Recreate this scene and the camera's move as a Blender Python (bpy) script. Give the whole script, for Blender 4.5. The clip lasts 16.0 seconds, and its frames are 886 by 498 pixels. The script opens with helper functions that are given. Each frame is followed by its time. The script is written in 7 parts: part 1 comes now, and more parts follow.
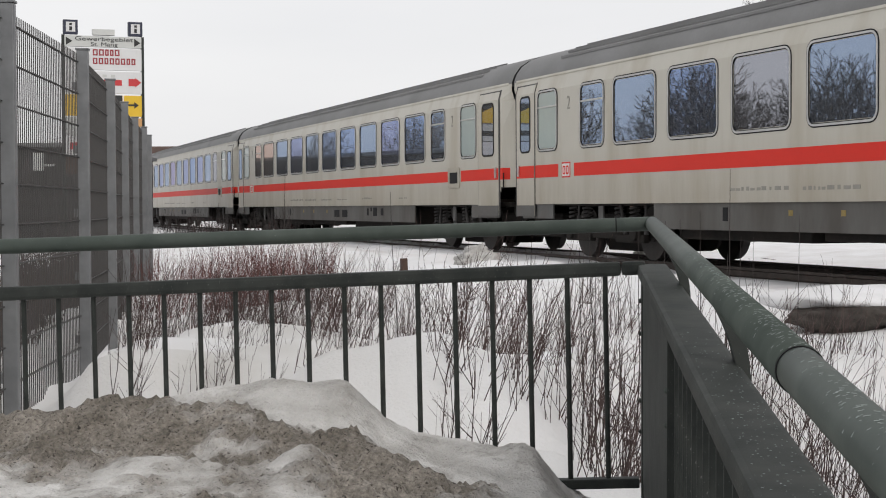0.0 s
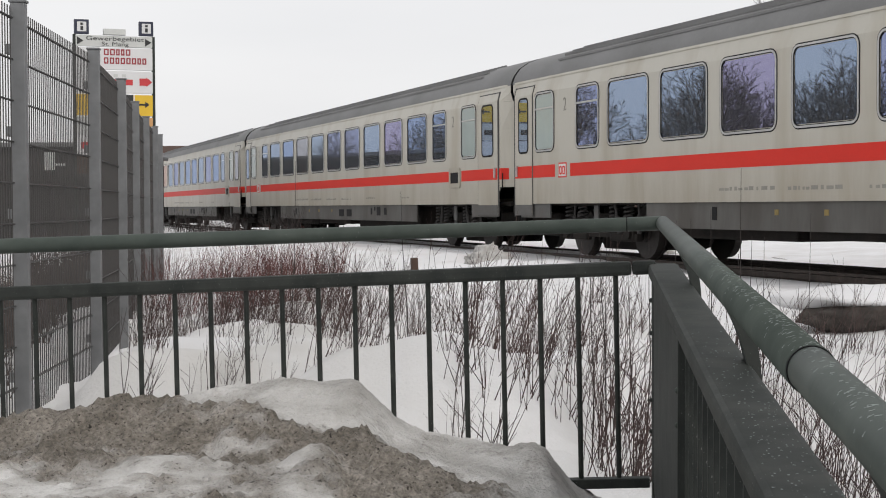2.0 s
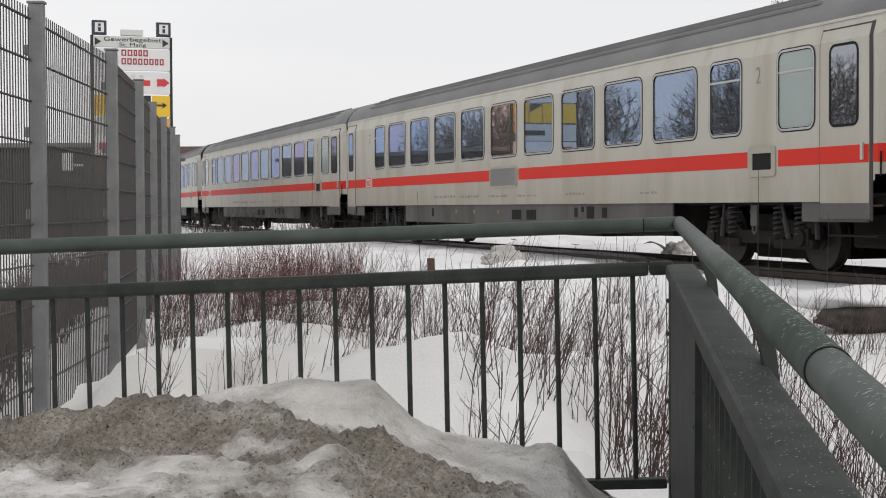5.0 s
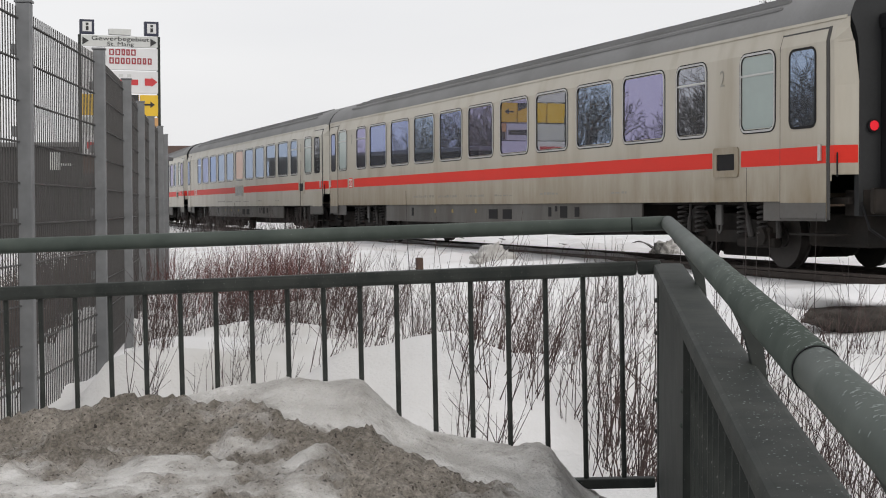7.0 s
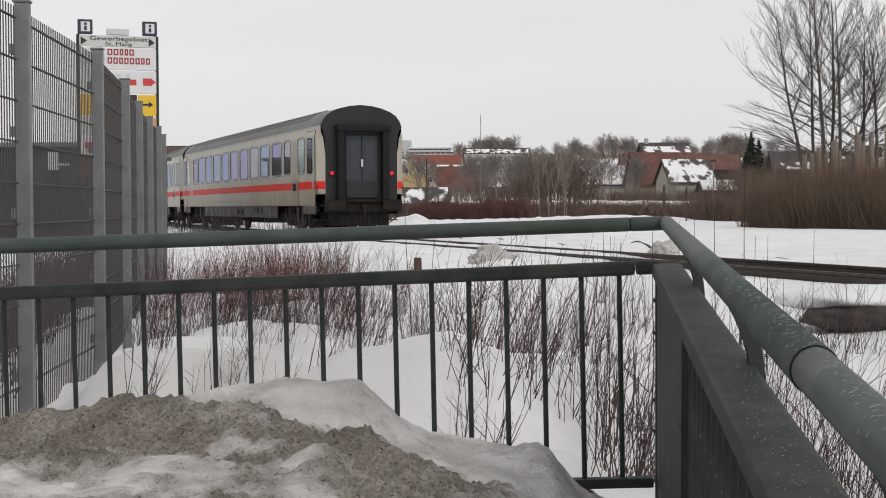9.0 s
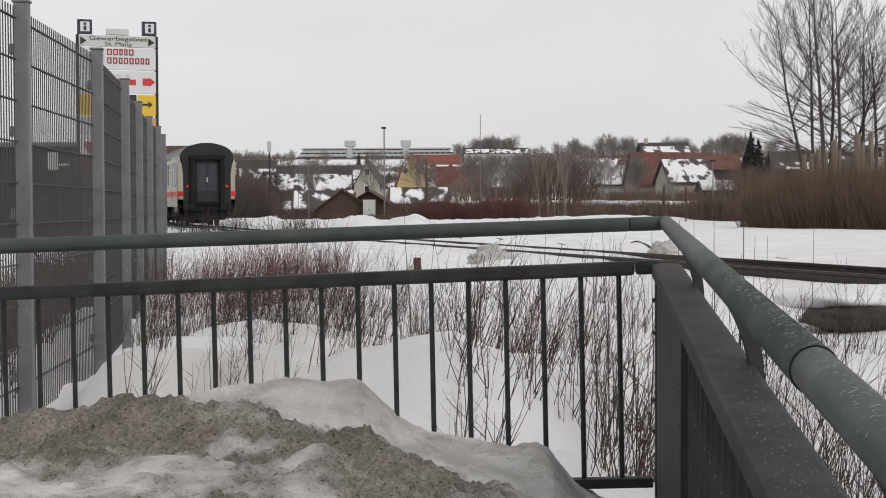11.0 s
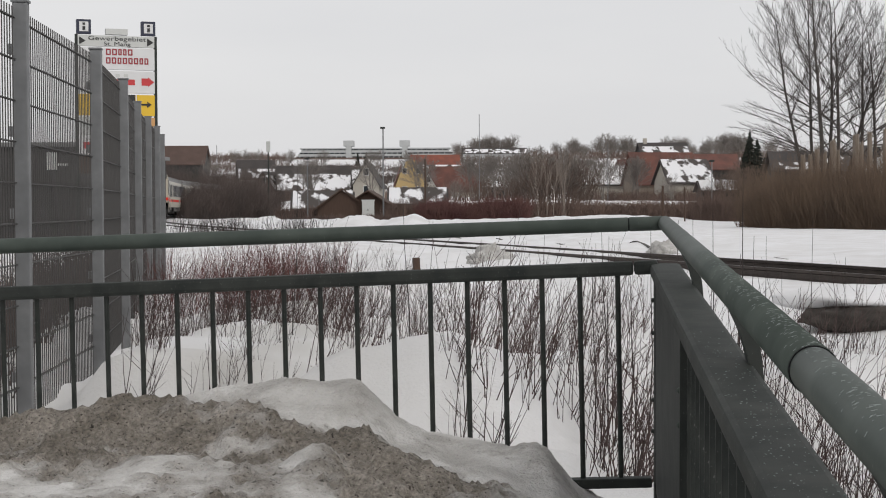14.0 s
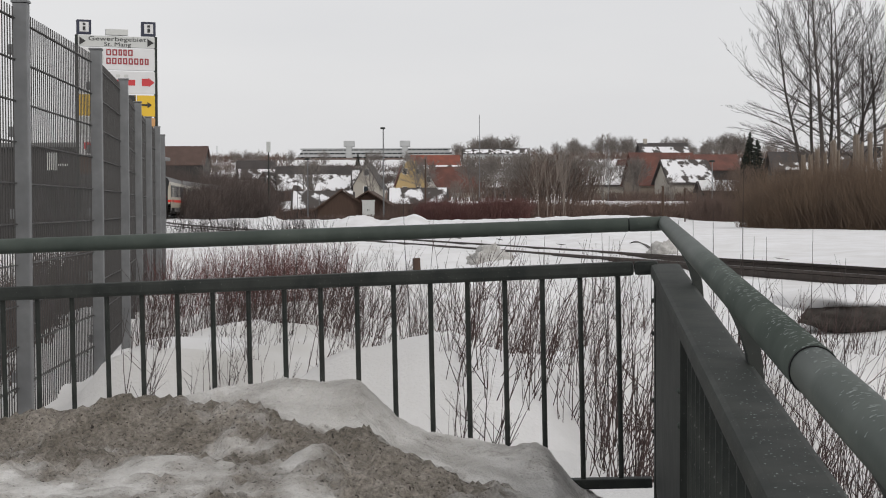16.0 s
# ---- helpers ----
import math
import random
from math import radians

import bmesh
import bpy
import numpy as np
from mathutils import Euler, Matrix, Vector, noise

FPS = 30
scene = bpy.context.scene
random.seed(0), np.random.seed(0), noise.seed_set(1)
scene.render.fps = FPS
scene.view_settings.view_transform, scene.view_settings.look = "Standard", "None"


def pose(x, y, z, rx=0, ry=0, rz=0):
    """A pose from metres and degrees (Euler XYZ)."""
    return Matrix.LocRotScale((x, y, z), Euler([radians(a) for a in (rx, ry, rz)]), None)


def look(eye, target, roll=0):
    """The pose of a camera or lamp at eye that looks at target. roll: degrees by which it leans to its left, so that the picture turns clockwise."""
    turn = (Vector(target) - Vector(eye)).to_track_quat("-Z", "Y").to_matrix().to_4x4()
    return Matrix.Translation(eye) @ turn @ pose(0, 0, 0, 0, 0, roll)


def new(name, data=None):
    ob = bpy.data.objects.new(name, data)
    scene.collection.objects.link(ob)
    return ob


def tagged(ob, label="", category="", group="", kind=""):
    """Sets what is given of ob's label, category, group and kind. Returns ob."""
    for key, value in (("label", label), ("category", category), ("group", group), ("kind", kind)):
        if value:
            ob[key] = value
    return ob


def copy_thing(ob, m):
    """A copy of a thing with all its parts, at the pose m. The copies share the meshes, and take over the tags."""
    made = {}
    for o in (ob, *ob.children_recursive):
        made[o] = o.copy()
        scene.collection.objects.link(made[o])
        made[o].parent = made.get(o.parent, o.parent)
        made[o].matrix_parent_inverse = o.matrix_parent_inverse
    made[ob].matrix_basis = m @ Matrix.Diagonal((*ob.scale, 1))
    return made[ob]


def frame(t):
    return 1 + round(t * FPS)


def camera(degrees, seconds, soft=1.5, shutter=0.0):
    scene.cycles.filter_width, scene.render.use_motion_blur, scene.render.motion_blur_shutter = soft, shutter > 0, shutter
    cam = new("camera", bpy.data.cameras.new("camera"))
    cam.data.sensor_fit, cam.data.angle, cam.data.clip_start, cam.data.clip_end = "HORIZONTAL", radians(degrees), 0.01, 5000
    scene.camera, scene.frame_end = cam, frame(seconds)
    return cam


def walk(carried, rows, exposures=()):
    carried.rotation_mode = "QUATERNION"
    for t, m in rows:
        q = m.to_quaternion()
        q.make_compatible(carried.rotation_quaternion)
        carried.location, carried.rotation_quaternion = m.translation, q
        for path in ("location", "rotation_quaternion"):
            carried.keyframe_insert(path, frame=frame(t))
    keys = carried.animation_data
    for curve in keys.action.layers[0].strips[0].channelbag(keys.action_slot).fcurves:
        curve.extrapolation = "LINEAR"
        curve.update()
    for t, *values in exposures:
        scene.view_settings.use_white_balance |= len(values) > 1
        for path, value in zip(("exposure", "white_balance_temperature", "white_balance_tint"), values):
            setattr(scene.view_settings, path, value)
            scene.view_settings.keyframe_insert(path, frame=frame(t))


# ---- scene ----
# ---- camera ----
cam = camera(33.56, 16.0, soft=1.05)
EYE = (0.0, 0.0, 1.0)
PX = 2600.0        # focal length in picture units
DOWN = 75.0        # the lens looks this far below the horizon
LEAN = -0.25


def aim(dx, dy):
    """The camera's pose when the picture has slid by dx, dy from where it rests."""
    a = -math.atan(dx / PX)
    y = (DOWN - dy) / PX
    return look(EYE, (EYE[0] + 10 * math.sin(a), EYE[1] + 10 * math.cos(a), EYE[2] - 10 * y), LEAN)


SWAY = [(0, -22, 1.2), (0.5, -21.5, 0.8), (1.0, -16.5, 0.4), (1.5, -10, 0.3), (2.0, -3.5, 0.2), (2.5, 5.5, 0.1),
        (3.0, 12.5, 0.2), (3.5, 16.5, 0.3), (4.0, 20.5, 0.4), (5.0, 26, 1.0), (6.0, 28.5, 1.8), (6.3, 26, 2), (6.5, 11.5, 1.5),
        (6.7, 7, 0.6), (7.0, 5.5, 0), (7.5, 6, 0), (8.0, 5, 0), (8.5, 4, 0), (9.0, 2.6, 0), (10.0, 2, 0), (11.5, 1.5, 0),
        (12.0, 0.2, 0), (13.0, 0, 0), (14.0, 0, 0), (14.6, 0.3, 0), (15.0, 1.6, 0.2), (15.5, 0.6, 1.0), (16.0, 0.4, 0.6)]

# ---- world and light ----
SUN_UP, SUN_TURN = radians(38), radians(150)
world = bpy.data.worlds.new("overcast")
scene.world = world
world.use_nodes = True
wn, wl = world.node_tree.nodes, world.node_tree.links
wn.clear()
w_out, w_bg, w_sky = wn.new("ShaderNodeOutputWorld"), wn.new("ShaderNodeBackground"), wn.new("ShaderNodeTexSky")
w_sky.sky_type, w_sky.sun_disc, w_sky.sun_elevation, w_sky.sun_rotation = "NISHITA", False, SUN_UP, SUN_TURN
w_sky.air_density, w_sky.dust_density = 1.0, 4.0
w_mul = wn.new("ShaderNodeVectorMath")
w_mul.operation = "SCALE"
w_mul.inputs["Scale"].default_value = 0.1
wl.new(w_sky.outputs[0], w_mul.inputs[0])
w_tc, w_map, w_noise, w_ramp, w_mix = (wn.new("ShaderNodeTexCoord"), wn.new("ShaderNodeMapping"), wn.new("ShaderNodeTexNoise"),
                                       wn.new("ShaderNodeValToRGB"), wn.new("ShaderNodeMixRGB"))
w_map.inputs["Scale"].default_value = (1.2, 1.2, 5.0)
w_noise.inputs["Scale"].default_value, w_noise.inputs["Detail"].default_value = 1.6, 5.0
wl.new(w_tc.outputs["Generated"], w_map.inputs[0])
wl.new(w_map.outputs[0], w_noise.inputs["Vector"])
wl.new(w_noise.outputs[0], w_ramp.inputs[0])
w_ramp.color_ramp.elements[0].position, w_ramp.color_ramp.elements[0].color = 0.3, (0.72, 0.72, 0.735, 1)
w_ramp.color_ramp.elements[1].position, w_ramp.color_ramp.elements[1].color = 0.7, (0.80, 0.795, 0.80, 1)
w_mix.inputs[0].default_value = 0.93
wl.new(w_mul.outputs[0], w_mix.inputs[1])
wl.new(w_ramp.outputs[0], w_mix.inputs[2])
wl.new(w_mix.outputs[0], w_bg.inputs[0])
w_bg.inputs[1].default_value = 1.0
wl.new(w_bg.outputs[0], w_out.inputs[0])
sun = new("sun", bpy.data.lights.new("sun", "SUN"))
sun.data.energy, sun.data.angle, sun.data.color = 0.7, radians(25), (1.0, 0.96, 0.9)
sun.matrix_world = look((0, 0, 60), (-60 * math.sin(SUN_TURN) / math.tan(SUN_UP), -60 * math.cos(SUN_TURN) / math.tan(SUN_UP), 0))

walk(cam, [(t, aim(dx, dy)) for t, dx, dy in SWAY],
     [(0, 0.22), (6.5, 0.22), (7.2, 0.19), (7.8, 0.15), (8.5, 0.11), (9.2, 0.07), (11.5, 0.02), (12.5, 0.0), (16.0, 0.0)])


# ---- materials ----
def material(name, colour, rough=0.7, metal=0.0, vary=0.15, grain=40.0, large=3.0, bump=0.1, second=None, spec=0.5,
             per_object=0.0, depth=0.01, coords="Object", spread=(0.35, 0.65), streak=None, specks=None):
    """A surface with variation at two scales and a fine relief."""
    m = bpy.data.materials.new(name)
    m.use_nodes = True
    n, l = m.node_tree.nodes, m.node_tree.links
    b = n["Principled BSDF"]
    tc, mp = n.new("ShaderNodeTexCoord"), n.new("ShaderNodeMapping")
    l.new(tc.outputs[coords], mp.inputs[0])
    if streak:
        mp.inputs["Scale"].default_value = streak
    n1, n2 = n.new("ShaderNodeTexNoise"), n.new("ShaderNodeTexNoise")
    n1.inputs["Scale"].default_value, n1.inputs["Detail"].default_value = large, 6
    n2.inputs["Scale"].default_value, n2.inputs["Detail"].default_value = grain, 4
    for k in (n1, n2):
        l.new(mp.outputs[0], k.inputs["Vector"])
    ramp = n.new("ShaderNodeValToRGB")
    other = second or [c * (1 - vary) for c in colour]
    ramp.color_ramp.elements[0].position, ramp.color_ramp.elements[0].color = spread[0], (*other, 1)
    ramp.color_ramp.elements[1].position, ramp.color_ramp.elements[1].color = spread[1], (*colour, 1)
    l.new(n1.outputs[0], ramp.inputs[0])
    hsv, mm = n.new("ShaderNodeHueSaturation"), n.new("ShaderNodeMapRange")
    mm.inputs["To Min"].default_value, mm.inputs["To Max"].default_value = 1 - vary, 1 + vary
    l.new(n2.outputs[0], mm.inputs["Value"])
    l.new(mm.outputs[0], hsv.inputs["Value"])
    l.new(ramp.outputs[0], hsv.inputs["Color"])
    last = hsv
    if per_object:
        oi, pr, h2 = n.new("ShaderNodeObjectInfo"), n.new("ShaderNodeMapRange"), n.new("ShaderNodeHueSaturation")
        pr.inputs["To Min"].default_value, pr.inputs["To Max"].default_value = 1 - per_object, 1 + per_object
        l.new(oi.outputs["Random"], pr.inputs["Value"])
        l.new(pr.outputs[0], h2.inputs["Value"])
        l.new(hsv.outputs[0], h2.inputs["Color"])
        last = h2
    out = last.outputs[0]
    if specks:
        amount, tint, size, stretch = specks
        sm, sn, sr, sx = n.new("ShaderNodeMapping"), n.new("ShaderNodeTexNoise"), n.new("ShaderNodeMapRange"), n.new("ShaderNodeMixRGB")
        sm.inputs["Scale"].default_value = stretch
        sn.inputs["Scale"].default_value, sn.inputs["Detail"].default_value = size, 2
        sr.inputs["From Min"].default_value, sr.inputs["From Max"].default_value = amount, amount + 0.05
        l.new(tc.outputs[coords], sm.inputs[0])
        l.new(sm.outputs[0], sn.inputs["Vector"])
        l.new(sn.outputs[0], sr.inputs["Value"])
        l.new(sr.outputs[0], sx.inputs[0])
        l.new(out, sx.inputs[1])
        sx.inputs[2].default_value = (*tint, 1)
        out = sx.outputs[0]
    l.new(out, b.inputs["Base Color"])
    b.inputs["Roughness"].default_value, b.inputs["Metallic"].default_value = rough, metal
    b.inputs["Specular IOR Level"].default_value = spec
    if bump:
        bp = n.new("ShaderNodeBump")
        bp.inputs["Strength"].default_value, bp.inputs["Distance"].default_value = bump, depth
        l.new(n2.outputs[0], bp.inputs["Height"])
        l.new(bp.outputs[0], b.inputs["Normal"])
    return m


def snow_material(name, clean, dirt, attribute=None, grain=55, bump=0.35, depth=0.02, large=1.1, dull=0.87):
    """Granular snow, with dirt where the vertex attribute says."""
    # the duller second tone paints soft grey shading into the snow
    m = material(name, clean, 0.75, vary=0.05, grain=grain, large=large, bump=bump, depth=depth, spec=0.25,
                 second=(clean[0] * dull, clean[1] * dull * 0.99, clean[2] * dull * 0.97))
    n, l = m.node_tree.nodes, m.node_tree.links
    b = n["Principled BSDF"]
    b.inputs["Subsurface Weight"].default_value = 0.0
    if attribute:
        src = b.inputs["Base Color"].links[0].from_socket
        at, nz, sp, add = n.new("ShaderNodeAttribute"), n.new("ShaderNodeTexNoise"), n.new("ShaderNodeTexNoise"), n.new("ShaderNodeMath")
        at.attribute_name = attribute
        tc = n.new("ShaderNodeTexCoord")
        nz.inputs["Scale"].default_value, nz.inputs["Detail"].default_value, nz.inputs["Roughness"].default_value = 9, 9, 0.7
        sp.inputs["Scale"].default_value, sp.inputs["Detail"].default_value, sp.inputs["Roughness"].default_value = 75, 6, 0.75
        l.new(tc.outputs["Object"], nz.inputs["Vector"])
        l.new(tc.outputs["Object"], sp.inputs["Vector"])
        half = n.new("ShaderNodeMath")
        half.operation, half.inputs[1].default_value = "MULTIPLY_ADD", 1.7
        half.inputs[2].default_value = -0.85
        l.new(nz.outputs[0], half.inputs[0])
        l.new(at.outputs["Fac"], add.inputs[0])
        l.new(half.outputs[0], add.inputs[1])
        cl = n.new("ShaderNodeMapRange")
        cl.inputs["From Min"].default_value, cl.inputs["From Max"].default_value = 0.10, 0.80
        l.new(add.outputs[0], cl.inputs["Value"])
        mx = n.new("ShaderNodeMixRGB")
        l.new(cl.outputs[0], mx.inputs[0])
        l.new(src, mx.inputs[1])
        # grit of two sizes in grey-brown ice, with paler and browner patches
        tone, tr = n.new("ShaderNodeTexNoise"), n.new("ShaderNodeValToRGB")
        tone.inputs["Scale"].default_value, tone.inputs["Detail"].default_value, tone.inputs["Roughness"].default_value = 5.5, 8, 0.62
        l.new(tc.outputs["Object"], tone.inputs["Vector"])
        tr.color_ramp.elements[0].position, tr.color_ramp.elements[0].color = 0.32, (dirt[0] * 0.62, dirt[1] * 0.60, dirt[2] * 0.56, 1)
        tr.color_ramp.elements[1].position, tr.color_ramp.elements[1].color = 0.68, (dirt[0] * 1.75, dirt[1] * 1.78, dirt[2] * 1.85, 1)
        l.new(tone.outputs[0], tr.inputs[0])
        # fine tone steps in the grit, painting shaded pits and bright icy facets too
        fine, fx = n.new("ShaderNodeMapRange"), n.new("ShaderNodeHueSaturation")
        fine.inputs["From Min"].default_value, fine.inputs["From Max"].default_value = 0.3, 0.7
        fine.inputs["To Min"].default_value, fine.inputs["To Max"].default_value = 0.42, 1.75
        l.new(sp.outputs[0], fine.inputs["Value"])
        l.new(fine.outputs[0], fx.inputs["Value"])
        l.new(tr.outputs[0], fx.inputs["Color"])
        l.new(fx.outputs[0], mx.inputs[2])
        last = mx.outputs[0]
        for scale, low, tint in ((110, 0.615, (0.06, 0.05, 0.042)), (52, 0.665, (0.026, 0.022, 0.018))):
            grit, gr, gx = n.new("ShaderNodeTexNoise"), n.new("ShaderNodeMapRange"), n.new("ShaderNodeMixRGB")
            grit.inputs["Scale"].default_value, grit.inputs["Detail"].default_value = scale, 4
            gr.inputs["From Min"].default_value, gr.inputs["From Max"].default_value = low, low + 0.04
            l.new(tc.outputs["Object"], grit.inputs["Vector"])
            l.new(grit.outputs[0], gr.inputs["Value"])
            share, few = n.new("ShaderNodeMath"), n.new("ShaderNodeMapRange")
            few.inputs["To Min"].default_value = 0.12
            share.operation = "MULTIPLY"
            l.new(cl.outputs[0], few.inputs["Value"])
            l.new(gr.outputs[0], share.inputs[0])
            l.new(few.outputs[0], share.inputs[1])
            l.new(share.outputs[0], gx.inputs[0])
            l.new(last, gx.inputs[1])
            gx.inputs[2].default_value = (*tint, 1)
            last = gx.outputs[0]
        l.new(last, b.inputs["Base Color"])
    return m


def field_snow():
    """The snow of the field, greyed where its attribute says by soot and by painted soft shading."""
    m = snow_material("field_snow", (0.82, 0.82, 0.835), (0.3, 0.26, 0.22))
    n, l = m.node_tree.nodes, m.node_tree.links
    b = n["Principled BSDF"]
    src = b.inputs["Base Color"].links[0].from_socket
    at, mx = n.new("ShaderNodeAttribute"), n.new("ShaderNodeMixRGB")
    at.attribute_name = "grime_shade"
    l.new(at.outputs["Fac"], mx.inputs[0])
    l.new(src, mx.inputs[1])
    # one grey for stained snow and for the shading of its hollows
    mx.inputs[2].default_value = (0.50, 0.485, 0.46, 1)
    l.new(mx.outputs[0], b.inputs["Base Color"])
    return m


FIELD = field_snow()
SNOW = snow_material("snow", (0.78, 0.78, 0.795), (0.3, 0.26, 0.22))
BANK = snow_material("dirty_snow", (0.68, 0.665, 0.645), (0.158, 0.141, 0.119), "dirt", 85, 0.6, 0.035, 5.0, 0.66)
def coach_paint(name, colour, faded, film):
    """Cream coach paint: rain streaks all over, and a film of brown brake dust thrown up along the lower side."""
    m = material(name, colour, 0.42, vary=0.04, grain=22, large=1.6, bump=0.02, second=faded, spread=(0.20, 0.52), streak=(1.0, 1.0, 0.16))
    n, l = m.node_tree.nodes, m.node_tree.links
    b = n["Principled BSDF"]
    src = b.inputs["Base Color"].links[0].from_socket
    tc, sp, mp, nz, h, mu, mx = (n.new("ShaderNodeTexCoord"), n.new("ShaderNodeSeparateXYZ"), n.new("ShaderNodeMapping"), n.new("ShaderNodeTexNoise"),
                                 n.new("ShaderNodeMapRange"), n.new("ShaderNodeMath"), n.new("ShaderNodeMixRGB"))
    l.new(tc.outputs["Object"], sp.inputs[0])
    l.new(tc.outputs["Object"], mp.inputs[0])
    mp.inputs["Scale"].default_value = (3.0, 3.0, 0.7)
    nz.inputs["Scale"].default_value, nz.inputs["Detail"].default_value, nz.inputs["Roughness"].default_value = 1.3, 7, 0.62
    l.new(mp.outputs[0], nz.inputs["Vector"])
    h.inputs["From Min"].default_value, h.inputs["From Max"].default_value = 1.95, 0.95
    h.inputs["To Min"].default_value, h.inputs["To Max"].default_value = 0.06, 1.0
    l.new(sp.outputs["Z"], h.inputs["Value"])
    mu.operation = "MULTIPLY"
    l.new(h.outputs[0], mu.inputs[0])
    l.new(nz.outputs[0], mu.inputs[1])
    gain = n.new("ShaderNodeMath")
    gain.operation, gain.use_clamp, gain.inputs[1].default_value = "MULTIPLY", True, film
    l.new(mu.outputs[0], gain.inputs[0])
    l.new(gain.outputs[0], mx.inputs[0])
    l.new(src, mx.inputs[1])
    mx.inputs[2].default_value = (0.225, 0.18, 0.115, 1)
    l.new(mx.outputs[0], b.inputs["Base Color"])
    return m


CREAM = coach_paint("cream_paint", (0.50, 0.48, 0.42), (0.37, 0.33, 0.255), 0.7)
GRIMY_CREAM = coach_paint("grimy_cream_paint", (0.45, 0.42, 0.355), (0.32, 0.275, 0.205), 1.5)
RED = material("red_paint", (0.66, 0.035, 0.022), 0.5, spec=0.18, vary=0.04, grain=25, large=0.9, bump=0.02)
ROOF = material("grey_roof_paint", (0.19, 0.19, 0.19), 0.6, vary=0.1, grain=20, large=0.7, bump=0.05, second=(0.15, 0.15, 0.148))
SKIRT = material("grey_skirt_paint", (0.125, 0.122, 0.115), 0.65, spec=0.3, vary=0.14, grain=14, large=1.2, bump=0.04, second=(0.078, 0.072, 0.064), streak=(1.0, 1.0, 0.3))
ENDGREY = material("dark_grey_end_paint", (0.033, 0.034, 0.035), 0.6, spec=0.2, vary=0.15, grain=18, large=1.5, bump=0.04)
DOORGREY = material("blue_grey_door_paint", (0.040, 0.045, 0.053), 0.5, spec=0.3, vary=0.1, grain=18, large=1.5, bump=0.03)
UNDER = material("underframe_grime", (0.014, 0.013, 0.012), 0.85, vary=0.3, grain=12, large=2, bump=0.3, second=(0.024, 0.020, 0.017), spec=0.2)
RUBBER = material("black_rubber", (0.009, 0.009, 0.010), 0.7, spec=0.25, vary=0.15, grain=30, bump=0.05)
ALU = material("aluminium_frame", (0.55, 0.55, 0.54), 0.35, 0.5, vary=0.06, grain=30, bump=0.02)
DARKSEAM = material("dark_seam", (0.05, 0.048, 0.045), 0.7, vary=0.1, bump=0)
PRINT = material("dark_print", (0.29, 0.28, 0.245), 0.6, vary=0.15, grain=60, bump=0)
WHITEPAINT = material("white_paint", (0.72, 0.72, 0.70), 0.45, vary=0.05, grain=30, bump=0.02)
MARKYELLOW = material("grimy_yellow_mark", (0.26, 0.19, 0.06), 0.7, vary=0.3, grain=30, bump=0.02)
YELLOW = material("yellow_paint", (0.72, 0.46, 0.03), 0.5, vary=0.05, grain=30, bump=0.02)
STEEL = material("rail_steel", (0.06, 0.047, 0.04), 0.55, 0.4, vary=0.3, grain=18, large=4, bump=0.1)
BALLAST = material("wet_ballast", (0.06, 0.052, 0.045), 0.9, vary=0.5, grain=14, large=5, bump=0.9, depth=0.04, second=(0.03, 0.026, 0.022))
GREEN = material("grey_green_rail_paint", (0.078, 0.093, 0.082), 0.5, vary=0.14, grain=22, large=7, bump=0.06, second=(0.058, 0.071, 0.063), spec=0.1,
                 specks=(0.73, (0.15, 0.17, 0.16), 160, (1.0, 1.0, 1.0)))
DARKGREEN = material("dark_rail_paint", (0.048, 0.052, 0.048), 0.6, vary=0.22, grain=26, large=9, bump=0.08, second=(0.030, 0.034, 0.032), spec=0.1,
                     specks=(0.70, (0.15, 0.15, 0.145), 210, (1.0, 1.0, 1.0)))
# the drops' wet glint is put into a pale base colour
DROP = material("glint_water_drop", (0.22, 0.25, 0.24), 0.2, vary=0.1, grain=30, bump=0, spec=0.9)
GALV = material("galvanised_steel", (0.23, 0.235, 0.24), 0.5, 0.55, vary=0.12, grain=24, large=7, bump=0.03, second=(0.18, 0.185, 0.19))
WIRE = material("dull_fence_wire", (0.066, 0.063, 0.061), 0.55, 0.3, vary=0.12, grain=24, large=7, bump=0)
STALK = material("dark_stalk_bark", (0.036, 0.028, 0.026), 0.85, vary=0.2, grain=30, large=2, bump=0)
TWIG = material("brown_twig_bark", (0.062, 0.038, 0.034), 0.8, vary=0.25, grain=30, large=2, bump=0, per_object=0.3)
REDTWIG = material("red_twig_bark", (0.125, 0.04, 0.036), 0.75, vary=0.25, grain=30, large=2, bump=0, second=(0.09, 0.035, 0.03), per_object=0.25)
BARK = material("grey_bark", (0.075, 0.065, 0.06), 0.9, vary=0.25, grain=20, large=3, bump=0.2, per_object=0.2)
HEDGE = material("brown_hedge_twigs", (0.165, 0.112, 0.09), 0.9, vary=0.3, grain=4, large=0.35, bump=0, second=(0.108, 0.076, 0.064), per_object=0.2)
REDHEDGE = material("red_hedge_twigs", (0.125, 0.062, 0.054), 0.9, vary=0.3, grain=4, large=0.4, bump=0, second=(0.09, 0.035, 0.034), per_object=0.2)
THICKET = material("grey_brown_twigs", (0.115, 0.09, 0.08), 0.9, vary=0.3, grain=4, large=0.35, bump=0, second=(0.07, 0.055, 0.05), per_object=0.15)
FOOTGREY = material("dark_grey_foot_paint", (0.10, 0.10, 0.096), 0.6, vary=0.15, grain=14, large=1.2, bump=0.04, second=(0.09, 0.083, 0.075))
CONIFER = material("dark_needles", (0.022, 0.028, 0.02), 0.9, vary=0.3, grain=8, large=1.5, bump=0)
